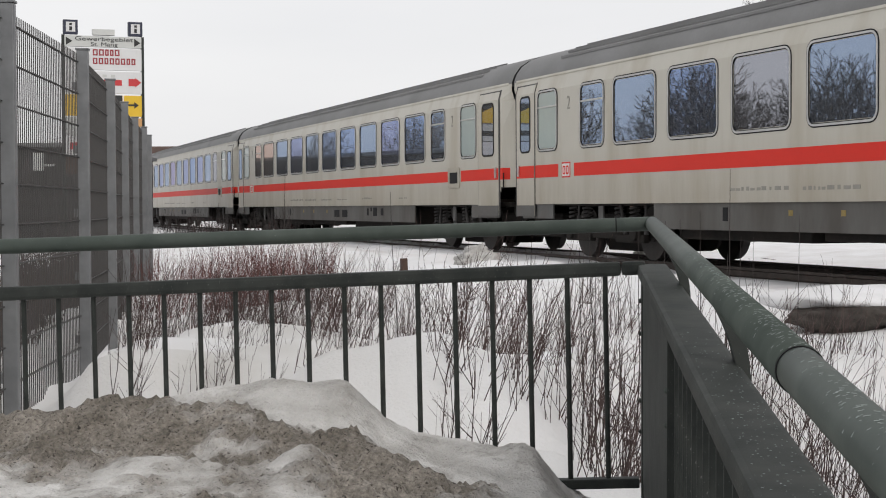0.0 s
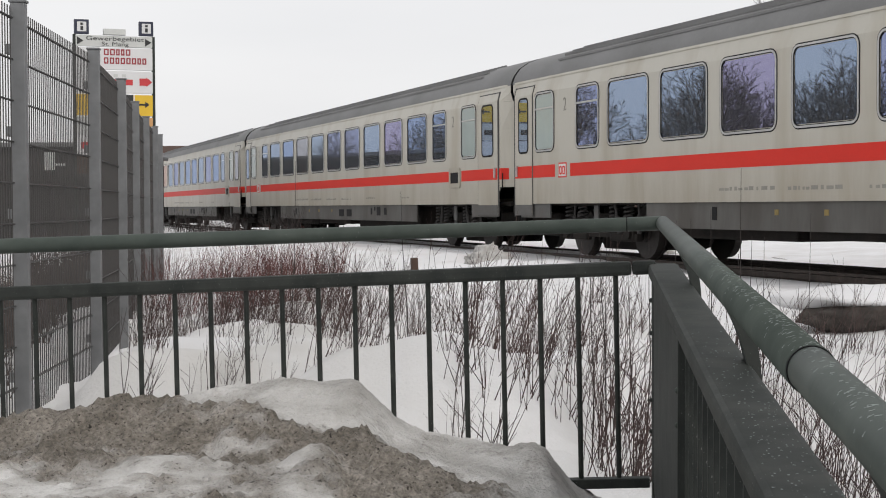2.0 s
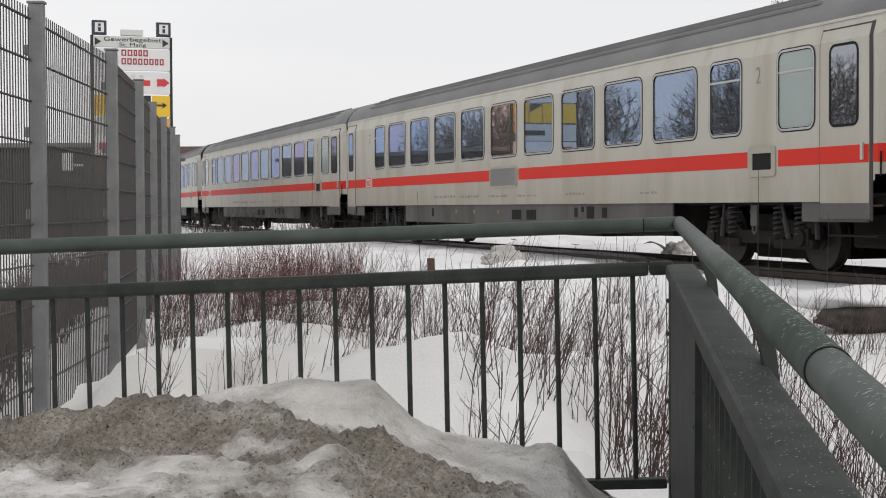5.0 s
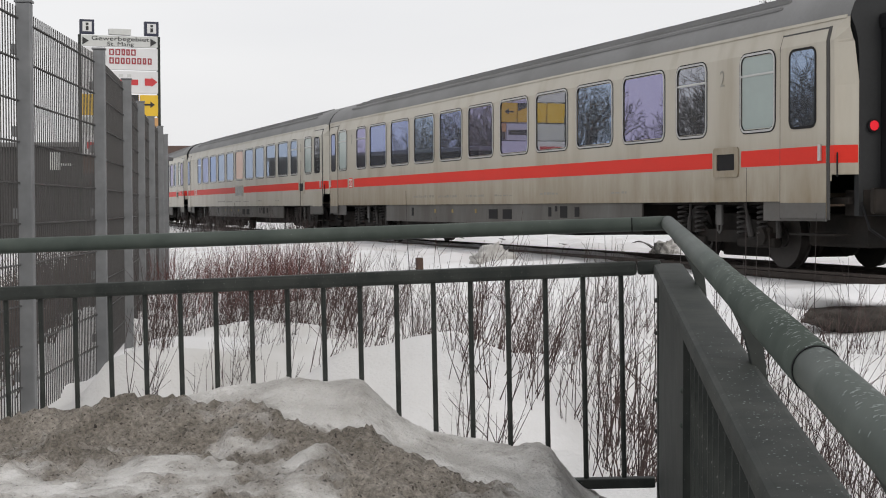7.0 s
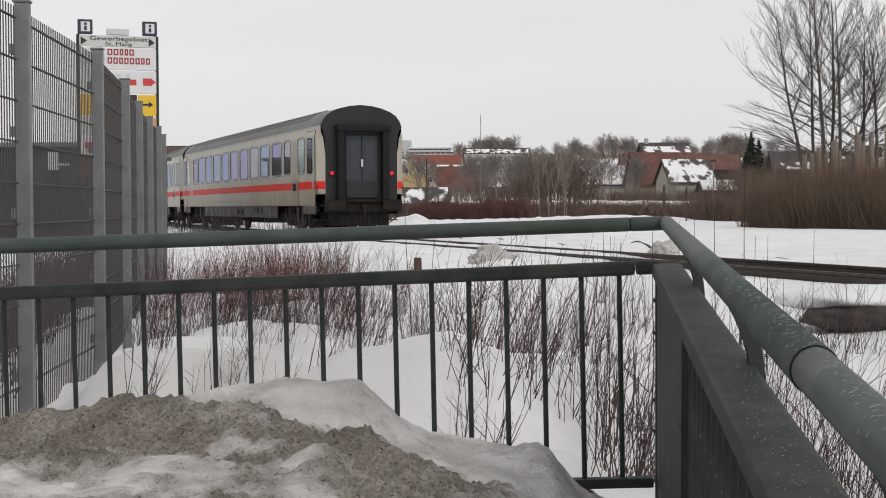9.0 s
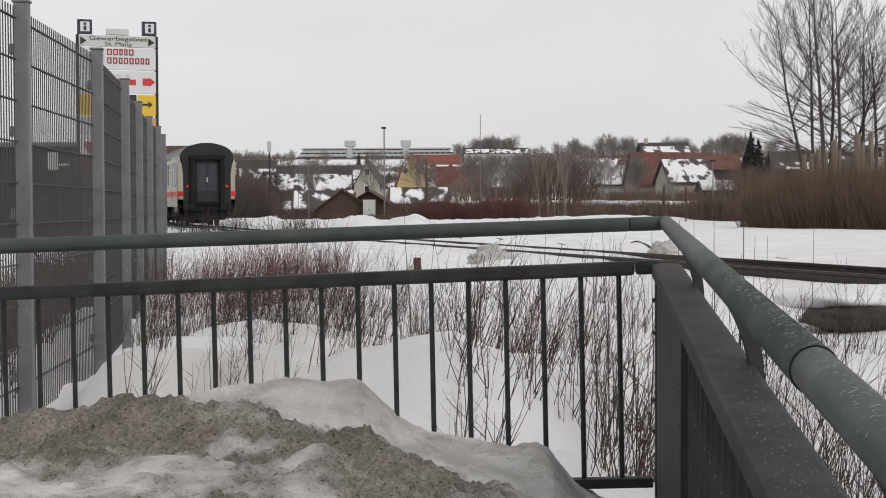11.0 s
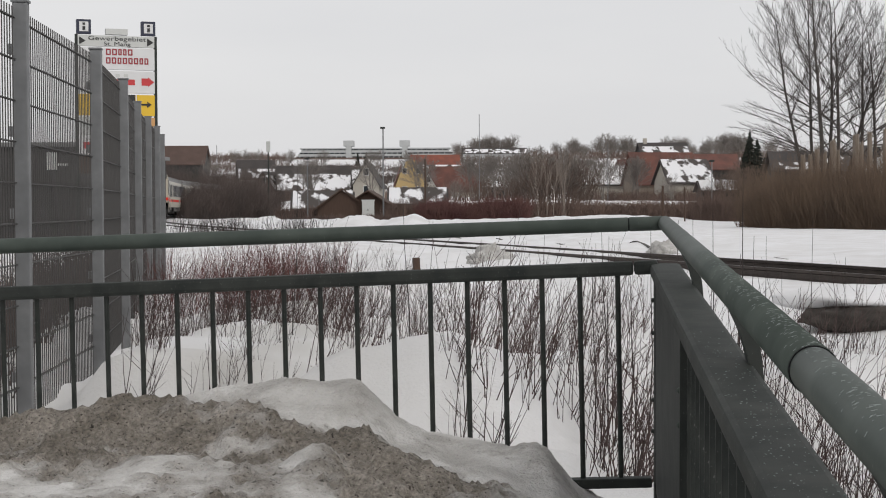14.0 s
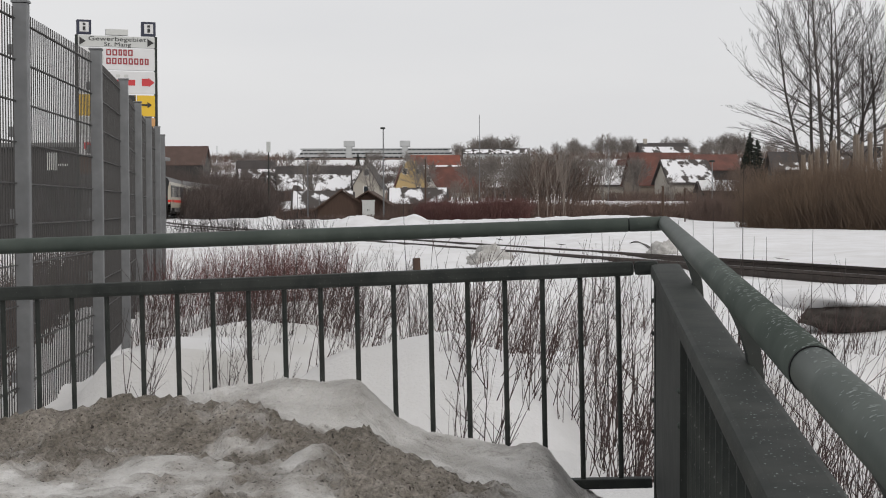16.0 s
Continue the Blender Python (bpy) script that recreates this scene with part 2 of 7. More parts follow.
WOOD = material("weathered_wood", (0.22, 0.19, 0.16), 0.8, vary=0.2, grain=16, large=2, bump=0.2, second=(0.16, 0.12, 0.09), streak=(6, 6, 0.6))
PATCHY = material("patchy_roof_snow", (0.80, 0.80, 0.82), 0.8, vary=0.05, grain=5, large=0.45, bump=0.1, second=(0.07, 0.06, 0.055), spread=(0.45, 0.50))
BROWNWOOD = material("brown_stained_boards", (0.075, 0.044, 0.03), 0.8, vary=0.2, grain=16, large=2, bump=0.2, streak=(6, 6, 0.6))
TILE_RED = material("red_roof_tiles", (0.155, 0.062, 0.046), 0.8, vary=0.2, grain=5, large=0.6, bump=0.3, second=(0.10, 0.045, 0.036))
TILE_BRIGHT = material("bright_red_roof_tiles", (0.26, 0.075, 0.045), 0.8, vary=0.2, grain=5, large=0.6, bump=0.3, second=(0.17, 0.06, 0.042))
TILE_BROWN = material("brown_roof_tiles", (0.10, 0.062, 0.05), 0.8, vary=0.2, grain=5, large=0.6, bump=0.3)
TILE_DARK = material("dark_roof_tiles", (0.06, 0.052, 0.05), 0.8, vary=0.2, grain=5, large=0.6, bump=0.3)
PLASTER = material("pale_plaster", (0.42, 0.39, 0.34), 0.85, vary=0.08, grain=6, large=0.5, bump=0.1)
PLASTER_YELLOW = material("ochre_plaster", (0.46, 0.335, 0.16), 0.85, vary=0.08, grain=6, large=0.5, bump=0.1)
CONCRETE = material("pale_concrete", (0.46, 0.47, 0.47), 0.8, vary=0.08, grain=2, large=0.2, bump=0.05)
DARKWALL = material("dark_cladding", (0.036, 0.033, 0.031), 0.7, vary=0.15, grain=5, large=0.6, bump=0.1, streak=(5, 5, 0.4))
GLASSDARK = material("dark_window_glass", (0.03, 0.035, 0.04), 0.08, vary=0.1, grain=2, bump=0)
CABINET = material("pale_grey_plastic", (0.55, 0.56, 0.54), 0.5, vary=0.05, grain=20, bump=0.03)
BLUE = material("dark_blue_sheet", (0.022, 0.026, 0.05), 0.5, vary=0.05, grain=20, bump=0)
SIGNWHITE = material("white_sign_sheet", (0.66, 0.66, 0.66), 0.45, vary=0.04, grain=10, large=2, bump=0)
MAROON = material("maroon_lettering", (0.30, 0.035, 0.045), 0.5, vary=0.04, grain=10, bump=0)
SIGNRED = material("red_lettering", (0.52, 0.04, 0.045), 0.5, vary=0.04, grain=10, bump=0)
BLACK = material("black_lettering", (0.02, 0.02, 0.02), 0.5, vary=0.05, grain=10, bump=0)
ORANGE = material("orange_sign_sheet", (0.55, 0.30, 0.12), 0.5, vary=0.05, grain=10, bump=0)
CURTAIN = material("pale_frosted_glass", (0.36, 0.42, 0.40), 0.2, vary=0.05, grain=6, large=1, bump=0, per_object=0.12)


def coach_glass():
    """Coated window glass: a strong cool reflection over a dim inside, tinted a little differently from pane to pane."""
    m = bpy.data.materials.new("coated_coach_glass")
    m.use_nodes = True
    n, l = m.node_tree.nodes, m.node_tree.links
    b = n["Principled BSDF"]
    # the dim inside is painted as this near-black base colour
    b.inputs["Base Color"].default_value = (0.022, 0.024, 0.027, 1)
    b.inputs["Roughness"].default_value = 0.35
    g, mx, oi, rp = n.new("ShaderNodeBsdfGlossy"), n.new("ShaderNodeMixShader"), n.new("ShaderNodeObjectInfo"), n.new("ShaderNodeValToRGB")
    g.inputs["Roughness"].default_value = 0.012
    rp.color_ramp.interpolation = "CONSTANT"
    cols = [(0.0, (0.50, 0.58, 0.92)), (0.3, (0.54, 0.68, 0.92)), (0.52, (0.68, 0.70, 0.78)), (0.66, (0.58, 0.55, 0.86)), (0.80, (0.46, 0.62, 0.98)), (0.95, (0.90, 0.66, 0.56))]
    e = rp.color_ramp.elements
    e[0].color = (*cols[0][1], 1)
    e[1].position, e[1].color = cols[1][0], (*cols[1][1], 1)
    for q, c in cols[2:]:
        k = e.new(q)
        k.color = (*c, 1)
    l.new(oi.outputs["Random"], rp.inputs[0])
    l.new(rp.outputs[0], g.inputs["Color"])
    wv, bp = n.new("ShaderNodeTexNoise"), n.new("ShaderNodeBump")
    wv.inputs["Scale"].default_value = 2.2
    bp.inputs["Strength"].default_value, bp.inputs["Distance"].default_value = 0.018, 0.02
    tc = n.new("ShaderNodeTexCoord")
    l.new(tc.outputs["Object"], wv.inputs["Vector"])
    l.new(wv.outputs[0], bp.inputs["Height"])
    l.new(bp.outputs[0], g.inputs["Normal"])
    mx.inputs[0].default_value = 0.46
    l.new(b.outputs[0], mx.inputs[1])
    l.new(g.outputs[0], mx.inputs[2])
    l.new(mx.outputs[0], n["Material Output"].inputs[0])
    return m


GLASS = coach_glass()
TAILRED = bpy.data.materials.new("lit_red_lens")
TAILRED.use_nodes = True
TAILRED.node_tree.nodes["Principled BSDF"].inputs["Base Color"].default_value = (0.5, 0.01, 0.02, 1)
TAILRED.node_tree.nodes["Principled BSDF"].inputs["Emission Color"].default_value = (1.0, 0.012, 0.03, 1)
TAILRED.node_tree.nodes["Principled BSDF"].inputs["Emission Strength"].default_value = 0.32


# ---- mesh helpers ----
def part(name, bm, mat, parent=None, label="", smooth=False):
    """One mesh object out of a bmesh, under its thing."""
    me = bpy.data.meshes.new(name)
    bm.to_mesh(me)
    bm.free()
    me.materials.append(mat)
    if smooth:
        me.polygons.foreach_set("use_smooth", [len(f.vertices) < 5 for f in me.polygons])
    ob = new(name, me)
    ob.parent = parent
    if label:
        tagged(ob, label)
    return ob


def piece(name, me, parent, m):
    """One more object on a mesh that others share."""
    ob = new(name, me)
    ob.parent = parent
    ob.matrix_basis = m
    return ob


def thing(name, label, category, m=None, group="", kind=""):
    ob = tagged(new(name), label, category, group, kind)
    ob.empty_display_size = 0.2
    if m is not None:
        ob.matrix_basis = m
    return ob


def box(bm, x0, x1, y0, y1, z0, z1, bevel=0.0):
    r = bmesh.ops.create_cube(bm, size=1)
    bmesh.ops.scale(bm, vec=(x1 - x0, y1 - y0, z1 - z0), verts=r["verts"])
    bmesh.ops.translate(bm, vec=((x0 + x1) / 2, (y0 + y1) / 2, (z0 + z1) / 2), verts=r["verts"])
    if bevel:
        es = list({e for v in r["verts"] for e in v.link_edges})
        bmesh.ops.bevel(bm, geom=es, offset=bevel, segments=2, affect="EDGES", profile=0.6)
    return bm


def tube(bm, p0, p1, r0, r1=None, n=8, caps=True):
    """A round bar, tapered where r1 is given."""
    p0, p1 = Vector(p0), Vector(p1)
    r1 = r0 if r1 is None else r1
    q = (p1 - p0).to_track_quat("Z", "Y")
    rings = [[bm.verts.new(p + q @ Vector((r * math.cos(a), r * math.sin(a), 0))) for a in [2 * math.pi * i / n for i in range(n)]] for p, r in ((p0, r0), (p1, r1))]
    for i in range(n):
        bm.faces.new((rings[0][i], rings[0][(i + 1) % n], rings[1][(i + 1) % n], rings[1][i]))
    if caps:
        bm.faces.new(rings[0][::-1])
        bm.faces.new(rings[1])
    return bm


def bent_tube(bm, pts, r, n=12, caps=True):
    """A bar through several points with one mesh."""
    pts = [Vector(p) for p in pts]
    rings, side = [], None
    for i, p in enumerate(pts):
        d = (pts[min(i + 1, len(pts) - 1)] - pts[max(i - 1, 0)]).normalized()
        side = (Vector((0, 0, 1)).cross(d) if side is None else side - d * side.dot(d))
        if side.length < 1e-4:
            side = Vector((1, 0, 0))
        side = side.normalized()
        up = d.cross(side)
        rings.append([bm.verts.new(p + side * r * math.cos(a) + up * r * math.sin(a)) for a in [2 * math.pi * k / n for k in range(n)]])
    for a, b in zip(rings, rings[1:]):
        for k in range(n):
            bm.faces.new((a[k], a[(k + 1) % n], b[(k + 1) % n], b[k]))
    if caps:
        bm.faces.new(rings[0][::-1])
        bm.faces.new(rings[-1])
    return bm


def prism(bm, outline, depth, axis="y"):
    """Extrudes a flat outline of (a, z) pairs by depth along axis, from zero."""
    def at(a, z, d):
        return (a, d, z) if axis == "y" else (d, a, z)
    f = [bm.verts.new(at(a, z, 0)) for a, z in outline]
    b = [bm.verts.new(at(a, z, depth)) for a, z in outline]
    n = len(outline)
    bm.faces.new(f)
    bm.faces.new(b[::-1])
    for i in range(n):
        bm.faces.new((f[i], b[i], b[(i + 1) % n], f[(i + 1) % n]))
    bmesh.ops.recalc_face_normals(bm, faces=bm.faces)
    return bm


def rounded(w, h, r, n=4):
    """Points of a rounded rectangle about the origin."""
    out = []
    for cx, cz, a0 in ((w / 2 - r, h / 2 - r, 0), (-w / 2 + r, h / 2 - r, 90), (-w / 2 + r, -h / 2 + r, 180), (w / 2 - r, -h / 2 + r, 270)):
        for i in range(n + 1):
            a = radians(a0 + 90 * i / n)
            out.append((cx + r * math.cos(a), cz + r * math.sin(a)))
    return out


def ring_mesh(bm, w, h, r, band, thick):
    """A rounded window frame in the xz plane, facing +y, with its back at y = 0."""
    o, i = rounded(w, h, r), rounded(w - 2 * band, h - 2 * band, max(r - band, 0.01))
    ov = [bm.verts.new((x, thick, z)) for x, z in o]
    iv = [bm.verts.new((x, thick, z)) for x, z in i]
    ob_, ib_ = [bm.verts.new((x, 0, z)) for x, z in o], [bm.verts.new((x, -0.03, z)) for x, z in i]
    n = len(o)
    for k in range(n):
        q = (k + 1) % n
        bm.faces.new((ov[k], ov[q], iv[q], iv[k]))
        bm.faces.new((ob_[q], ob_[k], ov[k], ov[q])[::-1])
        bm.faces.new((iv[k], iv[q], ib_[q], ib_[k]))
    bmesh.ops.recalc_face_normals(bm, faces=bm.faces)
    return bm


def sticks(segments, n=3):
    """A mesh of many tapered sticks, each (p0, p1, r0, r1), as vertex and face lists."""
    seg = np.array([(*a, *b, r, s) for a, b, r, s in segments], float)
    a, b = seg[:, 0:3], seg[:, 3:6]
    d = b - a
    d /= np.linalg.norm(d, axis=1)[:, None] + 1e-9
    ref = np.where(np.abs(d[:, 2:3]) > 0.9, [[1.0, 0, 0]], [[0, 0, 1.0]])
    u = np.cross(d, ref)
    u /= np.linalg.norm(u, axis=1)[:, None] + 1e-9
    w = np.cross(d, u)
    vs = []
    for p, r in ((a, seg[:, 6:7]), (b, seg[:, 7:8])):
        for k in range(n):
            t = 2 * math.pi * k / n
            vs.append(p + r * (u * math.cos(t) + w * math.sin(t)))
    m = len(seg)
    verts = np.stack(vs, 1).reshape(-1, 3)
    base = np.arange(m)[:, None] * 2 * n
    faces = np.concatenate([base + np.array([k, (k + 1) % n, n + (k + 1) % n, n + k]) for k in range(n)])
    return verts, faces


def stick_mesh(name, segments, mat, n=3):
    v, f = sticks(segments, n)
    me = bpy.data.meshes.new(name)
    me.from_pydata(v.tolist(), [], f.tolist())
    me.materials.append(mat)
    return me


def letters(text, size, bold=0.0, wide=1.0):
    """The mesh of a line of writing in the xz plane, centred, facing -y."""
    cu = bpy.data.curves.new("letters", "FONT")
    cu.body, cu.size, cu.align_x, cu.align_y, cu.extrude, cu.offset = text, size, "CENTER", "CENTER", 0.003, bold
    ob = bpy.data.objects.new("letters", cu)
    scene.collection.objects.link(ob)
    me = bpy.data.meshes.new_from_object(ob.evaluated_get(bpy.context.evaluated_depsgraph_get()))
    bpy.data.objects.remove(ob)
    me.transform(Matrix.Rotation(radians(90), 4, "X") @ Matrix.Diagonal((wide, 1, 1, 1)))
    return me


def writing(name, text, size, mat, parent, m, bold=0.0, wide=1.0):
    me = letters(text, size, bold, wide)
    me.materials.clear()
    me.materials.append(mat)
    return piece(name, me, parent, m)


# ---- the line of the track ----
TRACK_X, TRACK_Y, TURN, BEND, CURVE, CURVE_FROM = 4.284, 25.925, 0.34218, -0.00032, -0.00215, 41.14
RAIL_Z = 0.08
RAIL_TOP = 0.066


def _track_table():
    s = np.arange(-140, 330.01, 0.25)
    a = TURN + BEND * s + CURVE * np.clip(s - CURVE_FROM, 0, 130)
    x, y = np.zeros_like(s), np.zeros_like(s)
    x[1:], y[1:] = np.cumsum(-np.sin((a[1:] + a[:-1]) / 2) * 0.25), np.cumsum(np.cos((a[1:] + a[:-1]) / 2) * 0.25)
    k = np.argmin(np.abs(s))
    return s, x - x[k] + TRACK_X, y - y[k] + TRACK_Y, a


TS, TX, TY, TA = _track_table()


def on_track(s, side=0.0):
    """The point at s metres along the track, side metres to its right, and the heading."""
    x, y, a = np.interp(s, TS, TX), np.interp(s, TS, TY), np.interp(s, TS, TA)
    return x + side * math.cos(a), y + side * math.sin(a), a


def off_track(x, y):
    """How far a place lies to the right of the track, and how far along it."""
    d = (TX - x) ** 2 + (TY - y) ** 2
    k = int(np.argmin(d))
    a = TA[k]
    return (x - TX[k]) * math.cos(a) + (y - TY[k]) * math.sin(a), TS[k]


def smooth(a, b, v):
    v = min(max((v - a) / (b - a), 0.0), 1.0)
    return v * v * (3 - 2 * v)


# rounded cushions of snow behind the railing: place, radius and height
PILLOWS = ((-0.32, 7.3, 0.42, 0.16), (0.02, 6.7, 0.34, 0.13), (0.28, 7.2, 0.36, 0.14), (0.42, 6.0, 0.26, 0.14), (-0.12, 6.0, 0.30, 0.12), (0.62, 7.9, 0.4, 0.12),
           (-0.05, 8.3, 0.4, 0.10), (2.2, 8.3, 0.5, 0.14), (1.7, 7.2, 0.4, 0.12))


def ground_z(x, y):
    """Height of the snow-covered ground."""
    bump = 0.0
    if y > 5.0 and y < 400:
        f = smooth(5.0, 6.2, y)
        bump = f * (0.20 * noise.noise((x * 0.55, y * 0.55, 3.1)) + 0.24 * noise.noise((x * 1.3, y * 1.3, 8.2)) + 0.05 * noise.noise((x * 3.4, y * 3.4, 1)))
        hum = abs(noise.noise((x * 0.9 + 3, y * 0.9, 2.2)))
        bump += f * (0.24 * math.sqrt(hum * hum + 0.006) - 0.07) * (1 - smooth(9, 16, y))
        bump *= (1 - 0.4 * smooth(12, 40, y)) * (1 - 0.75 * smooth(0.14, 0.2, x / y) * smooth(6.5, 9, y))
        bump -= 0.05 * smooth(0.15, 0.2, x / y) * smooth(6.5, 9, y)
    z = bump - 0.03
    d, s = off_track(x, y)
    if abs(d) < 14 and y > 4.5:
        bed = 1 - smooth(1.1, 2.6, abs(d))
        z = z * (1 - bed) + bed * (-0.08 + 0.105 * smooth(-1.0, 4.0, s + 3 * noise.noise((s * 0.4, d, 6))) + 0.12 * bump)
        z += (0.16 + 0.30 * smooth(38, 60, s)) * math.exp(-((d + 4.2) / 0.9) ** 2) * (0.7 + noise.noise((s * 0.3, 0, 5)))
        z += (0.20 + 0.62 * smooth(28, 40, s) * (1 - smooth(74, 92, s))) * math.exp(-((d - 7.2) / 1.4) ** 2) * (0.62 + 0.8 * noise.noise((s * 0.25, 2, 5)))
        z -= 0.07 * math.exp(-((d - 4.35) / 0.25) ** 2)
    z -= 0.25 * smooth(30, 110, y) * smooth(-2, 6, d)
    z += 0.5 * math.exp(-(((x - 14) / 7) ** 2 + ((y - 128) / 12) ** 2))
    far = math.hypot(x, y)
    z += 26 * smooth(230, 900, far) * smooth(60, 260, y) + 2.2 * smooth(150, 240, y)
    if far > 300:
        z += 1.4 * noise.noise((x * 0.004, y * 0.004, 4))
    # hollow along the fence, and the mound beside it
    z -= 0.14 * smooth(-1.5, -2.0, x) * smooth(5.5, 7, y) * (1 - smooth(10, 13, y)) * (1 - smooth(-4, -6, x))
    wob = 0.10 * noise.noise((x * 2.2, 0.3, 4)) + 0.05 * noise.noise((x * 6, 0.3, 7))
    slab = smooth(7.62, 7.86, y + wob) * (1 - smooth(9.4, 12.5, y)) * smooth(-2.05, -1.72, x + wob) * (1 - smooth(-0.78, -0.42, x + wob))
    z = z * (1 - 0.65 * slab) + 0.19 * slab
    for cx, cy, w, h in PILLOWS if 4.5 < y < 13 else ():
        z += 1.6 * h * math.exp(-(((x - cx) / w) ** 2 + ((y - cy) / (w * 1.2)) ** 2) ** 1.6)
    return z


def spaced(dense_from, dense_to, step, low, high, grow=1.16):
    """Coordinates that are dense in the middle and widen outwards."""
    out = list(np.arange(dense_from, dense_to, step))
    v, d = out[-1], step
    while v < high:
        d *= grow
        v += d
        out.append(v)
    v, d = out[0], step
    while v > low:
        d *= grow
        v -= d
        out.insert(0, v)
    return out


def grime_shade(x, y):
    """Soot and thaw stains, with the drifts' soft shading painted in, heaviest beside the footway and the fence."""
    if y < 4.4 or y > 40:
        return 0.0
    v = 0.68 + 0.6 * noise.noise((x * 0.7, y * 0.5, 9)) + 0.35 * noise.noise((x * 2.3, y * 1.7, 2))
    return max(0.0, min(1.0, v)) * (0.9 - 0.65 * smooth(8, 18, y) - 0.15 * smooth(15, 40, y)) * (1 - 0.55 * smooth(-0.06, 0.04, x / y))


def make_ground():
    xs, ys = spaced(-6, 9, 0.11, -3200, 3200, 1.09), spaced(4.5, 24, 0.11, -600, 4200, 1.032)
    nx = len(xs)
    verts = [(x, y, ground_z(x, y)) for y in ys for x in xs]
    faces = [(j * nx + i, j * nx + i + 1, (j + 1) * nx + i + 1, (j + 1) * nx + i) for j in range(len(ys) - 1) for i in range(nx - 1)]
    me = bpy.data.meshes.new("ground")
    me.from_pydata(verts, [], faces)
    me.materials.append(FIELD)
    me.polygons.foreach_set("use_smooth", [True] * len(me.polygons))
    me.attributes.new("grime_shade", "FLOAT", "POINT").data.foreach_set("value", [grime_shade(x, y) for x, y, z in verts])
    return tagged(new("ground", me), "snow-covered ground with soft drifts and footworn hollows", "ground", kind="structure")


make_ground()


# ---- track ----
def make_track():
    bed = bmesh.new()
    rows = []
    for s in np.arange(-80, 9, 1.0):
        q = []
        for o in (-0.74, -0.6, 0.0, 0.6, 0.74):
            x, y, a = on_track(s, o + 0.05 * noise.noise((s * 0.8, o, 2)))
            q.append(bed.verts.new((x, y, -0.075 - (0.05 if abs(o) > 0.7 else 0) - 0.05 * smooth(0, 4, s))))
        rows.append(q)
    for a, b in zip(rows, rows[1:]):
        for k in range(4):
            bed.faces.new((a[k], a[k + 1], b[k + 1], b[k]))
    track = thing("railway_track", "single railway track with rusty rails half buried in snow", "railway track", kind="structure")
    part("ballast_strip", bed, BALLAST, track, "wet dark ballast laid bare along the rails")
    prof = [(-0.036, RAIL_TOP), (0.036, RAIL_TOP), (0.036, RAIL_TOP - 0.04), (0.01, RAIL_TOP - 0.055), (0.01, RAIL_TOP - 0.13), (0.07, RAIL_TOP - 0.155), (-0.07, RAIL_TOP - 0.155), (-0.01, RAIL_TOP - 0.13), (-0.01, RAIL_TOP - 0.055), (-0.036, RAIL_TOP - 0.04)]
    for side in (-0.75, 0.75):
        bm, rows = bmesh.new(), []
        for s in np.arange(-90, 200, 2.0):
            q = []
            for o, z in prof:
                x, y, a = on_track(s, side + o)
                q.append(bm.verts.new((x, y, z)))
            rows.append(q)
        for a, b in zip(rows, rows[1:]):
            for k in range(len(prof)):
                bm.faces.new((a[k], a[(k + 1) % len(prof)], b[(k + 1) % len(prof)], b[k]))
        bmesh.ops.recalc_face_normals(bm, faces=bm.faces)
        part("rail", bm, STEEL, track)
    bm, rows = bmesh.new(), []
    for s in np.arange(-24, 52, 0.5):
        w = 0.05 + 0.035 * noise.noise((s * 0.7, 4, 1))
        q = []
        for o in (-w, w):
            x, y, a = on_track(s, 4.35 + o)
            q.append(bm.verts.new((x, y, ground_z(x, y) + 0.022)))
        x, y, a = on_track(s, 4.35)
        q.append(bm.verts.new((x, y, ground_z(x, y) - 0.03)))
        rows.append(q)
    for k, (a, b) in enumerate(zip(rows, rows[1:])):
        if noise.noise((k * 0.13, 7, 2)) > -0.28:
            bm.faces.new((a[0], a[1], b[1], b[0]))
            bm.faces.new((a[0], b[0], b[2], a[2]))
    part("buried_rail", bm, STEEL, track, "rail of a siding almost buried in snow")


make_track()

# ---- railings ----
# the front run, from far left to the corner, then the run that comes back past the camera
FL, CO = Vector((-1.62, 5.01, 0.868)), Vector((0.684, 4.73, 0.957))
HC = Vector((0.715, 4.73, 0.944))      # corner of the handrail
NR = Vector((0.273, 0.35, 0.777))
LOW, BOTTOM = -0.168, -0.865


